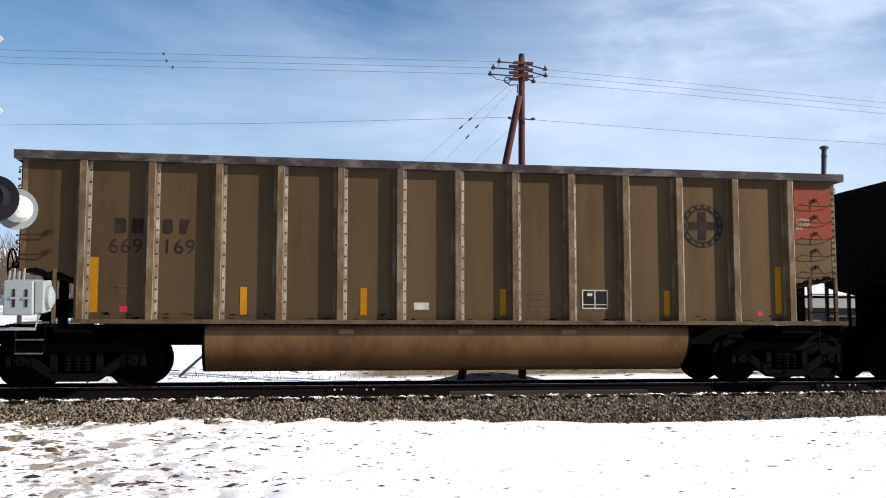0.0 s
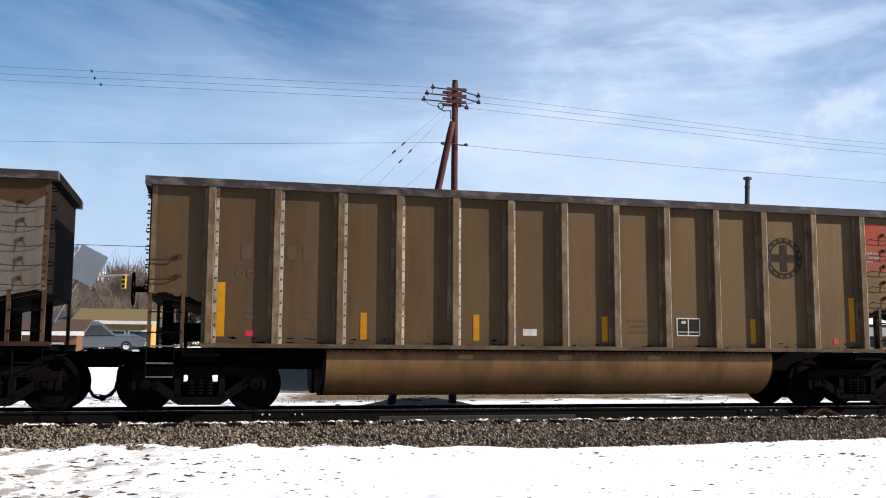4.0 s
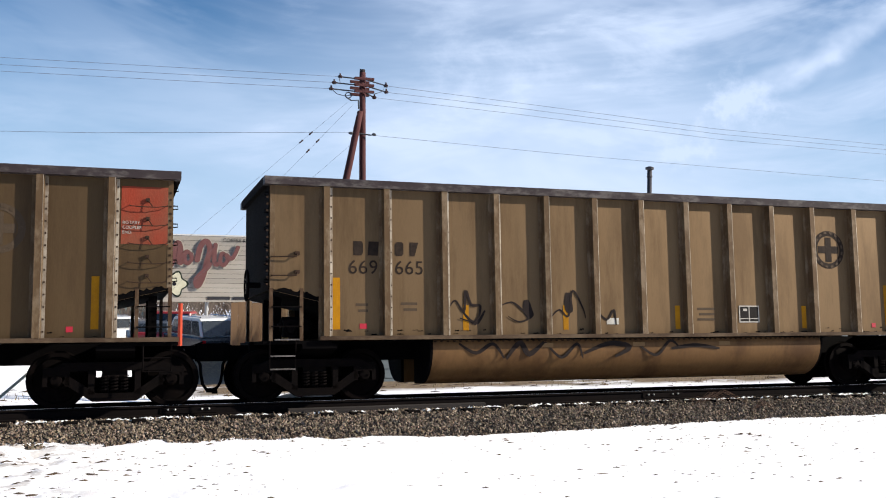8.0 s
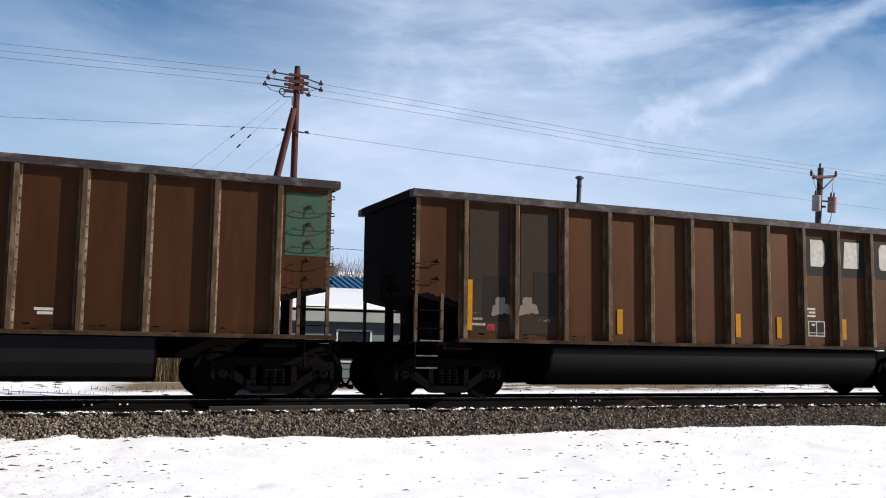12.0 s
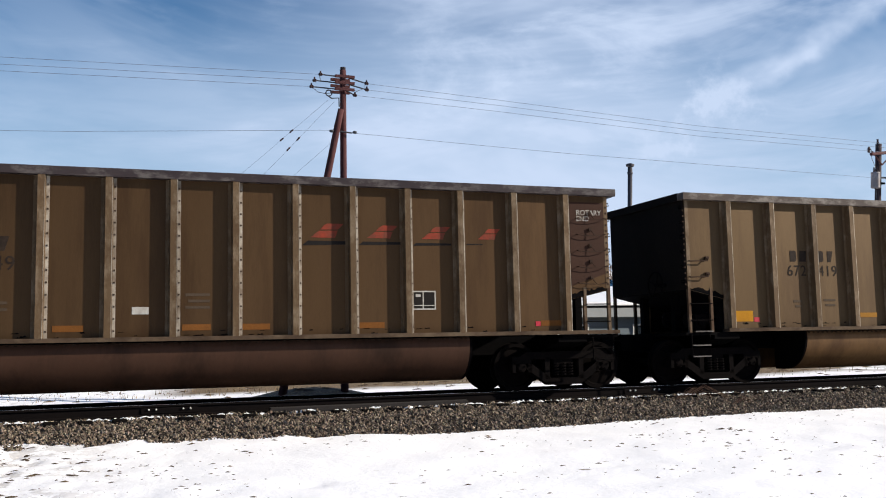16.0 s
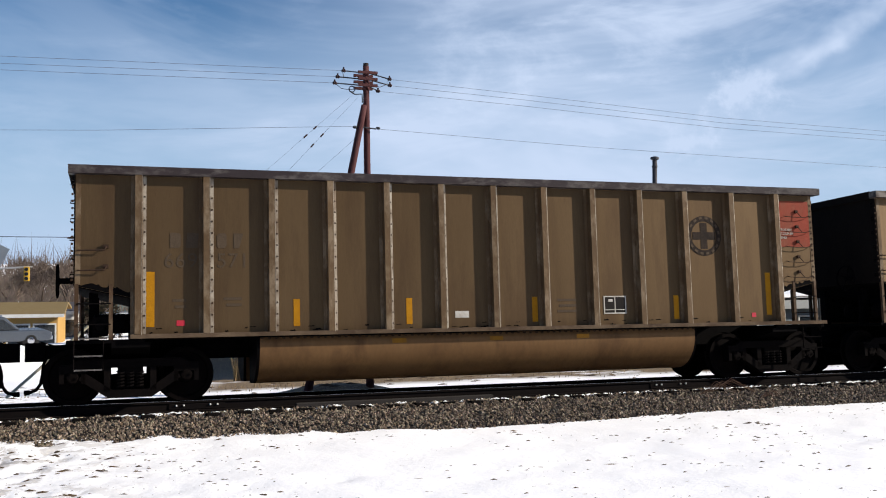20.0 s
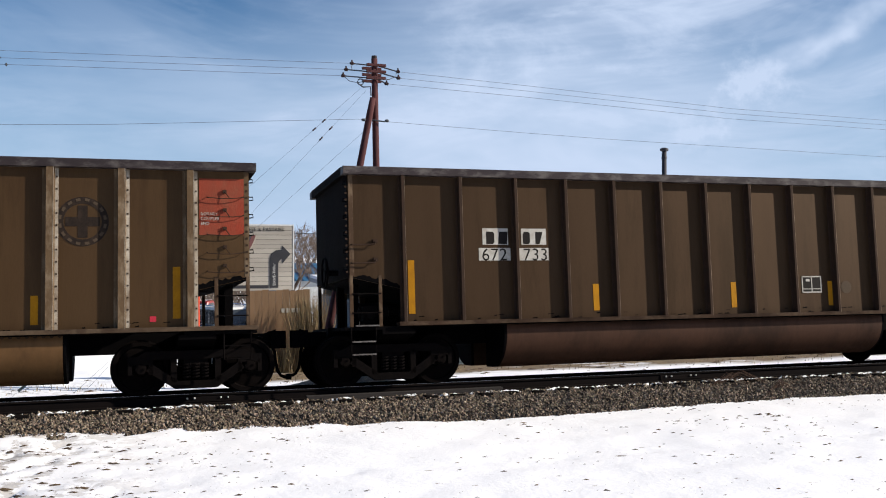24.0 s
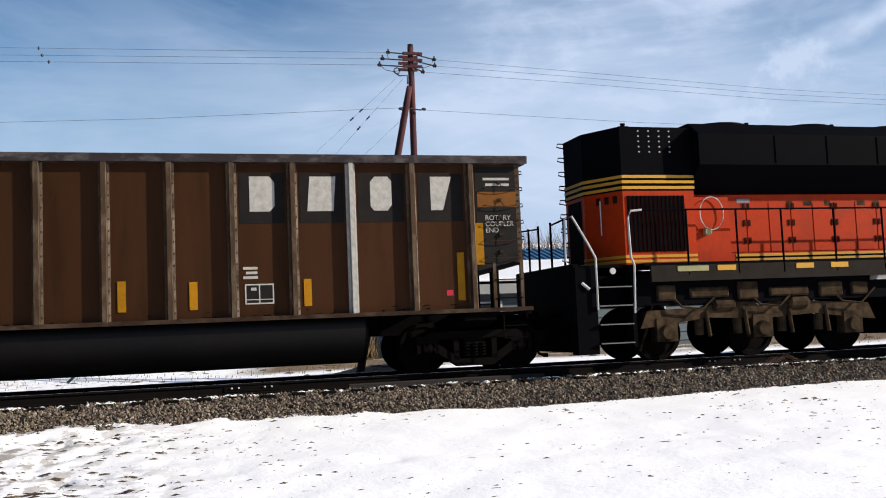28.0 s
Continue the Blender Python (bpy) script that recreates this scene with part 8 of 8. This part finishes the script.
for k, (dx, d, top) in enumerate(((-0.205, 80, 0.030), (-0.165, 78, 0.022), (-0.135, 84, 0.026), (-0.10, 82, 0.018), (-0.07, 80, 0.016), (-0.045, 76, 0.016), (-0.028, 84, 0.018), (0.000, 84, 0.012), (0.022, 82, 0.020), (0.128, 70, 0.034), (0.162, 66, 0.034), (0.237, 90, 0.018), (0.282, 92, 0.010), (0.295, 95, 0.010))):
    x, y = dx * d, d
    bare_tree(x, y, EYE[2] + top * d - ground_at(x, y), 20 + k)


def thicket(name, label, x0, x1, y0, y1, n, h, seed):
    r = random.Random(seed)
    vs, fs = [], []
    for _ in range(n):
        x, y = r.uniform(x0, x1), r.uniform(y0, y1)
        z = ground_at(x, y) - 0.2
        hh = h * r.uniform(0.55, 1.0)
        for _ in range(5):
            a, w = r.uniform(-0.3, 0.3), 0.05
            xa, za = x + r.uniform(-.4, .4), z + hh * r.uniform(0, 0.5)
            xb, zb = xa + a * hh, min(za + hh * r.uniform(0.3, 0.6), z + hh)
            k = len(vs)
            vs += [(xa - w, y, za), (xa + w, y, za), (xb, y + r.uniform(-.2, .2), zb)]
            fs.append((k, k + 1, k + 2))
    me = bpy.data.meshes.new(name)
    me.from_pydata(vs, [], fs)
    me.materials.append(island_material("mixed brown brushwood", [(0.17, 0.13, 0.105), (0.24, 0.19, 0.155), (0.13, 0.10, 0.085), (0.28, 0.23, 0.19)], bump=0))
    tagged(new(name, me), label, "thicket", kind="stuff")


thicket("far_thicket", "far belt of leafless brown brushwood behind the houses", -80, 120, 96, 116, 5200, 8.6, 5)
thicket("near_thicket", "leafless brown shrubs around the houses", -16, 3, 68, 82, 420, 4.6, 6)


def evergreen(x, y, h, w, seed):
    r = random.Random(seed)
    g = ground_at(x, y) - 0.1
    t = thing("evergreen_shrub", "dark brownish-green conical evergreen", "tree", group="evergreens")
    piece("trunk", lambda b: tube(b, [(x, y, g), (x, y, g + h * 0.8)], 0.08, 6, 0.03), bark, t)
    vs, fs = [], []
    for _ in range(1500):
        f = r.random() ** 0.7
        a = r.uniform(0, 6.28)
        rad = w * (1 - f) * r.uniform(0.55, 1.05) + 0.05
        c = Vector((x + rad * math.cos(a), y + rad * math.sin(a), g + 0.15 + f * h))
        k = len(vs)
        s = 0.13
        vs += [c + Vector((r.uniform(-s, s), r.uniform(-s, s), r.uniform(-s, s))) for _ in range(3)]
        fs.append((k, k + 1, k + 2))
    me = bpy.data.meshes.new("foliage")
    me.from_pydata(vs, [], fs)
    me.materials.append(EVERGREEN)
    part("foliage", me, t)


EVERGREEN = island_material("dark evergreen sprays", [(0.035, 0.035, 0.02), (0.06, 0.045, 0.03), (0.025, 0.03, 0.018)], bump=0)
evergreen(-0.0075 * 64, 64, 4.3, 0.95, 1)
evergreen(-0.026 * 65, 65, 3.9, 0.8, 2)
evergreen(-0.016 * 67, 67, 2.2, 0.6, 3)

# ---------------------------------------------------------------- motion
def way(t):
    """Metres rolled by t seconds: a steady pace with one short surge early on, evened out later."""
    surge = 0.57 * min(max((t - 2.5) / 0.2, 0), 1) * min(max((13.5 - t) / 2.0, 0), 1)
    return SPEED * t + surge


def motions():
    """The train rolls past at one steady speed; wheels turn while their car is near."""
    for ob, c in TRAIN:
        ob.location = (c, YC, ZC)
        walk(ob, [(t, pose(c - way(t), YC, ZC, -LEAN)) for t in (0.0, 1.2, 2.4, 2.5, 2.7, 2.8, 5.0, 8.0, 11.4, 11.5, 13.5, 13.6, 18.0, 23.0, 28.0)])
    starts = {ob: c for ob, c in TRAIN}
    step = 0.04
    for w, car, x in WHEELS:
        c = starts[car] + x
        a, b = max(0.0, (c - 26) / SPEED), min(28.0, (c + 12) / SPEED)
        times = [0.0] + [a + step * i for i in range(1, int((b - a) / step))] + [28.0]
        home = w.matrix_basis.translation.copy()
        rows, seen = [], set()
        for t in times:
            if frame(t) in seen:
                continue
            seen.add(frame(t))
            spin = -math.degrees(SPEED * (min(max(t, a), b) - a) / WHEEL_R)
            rows.append((t, pose(home.x, home.y, home.z, 0, spin, 0)))
        walk(w, rows)


motions()
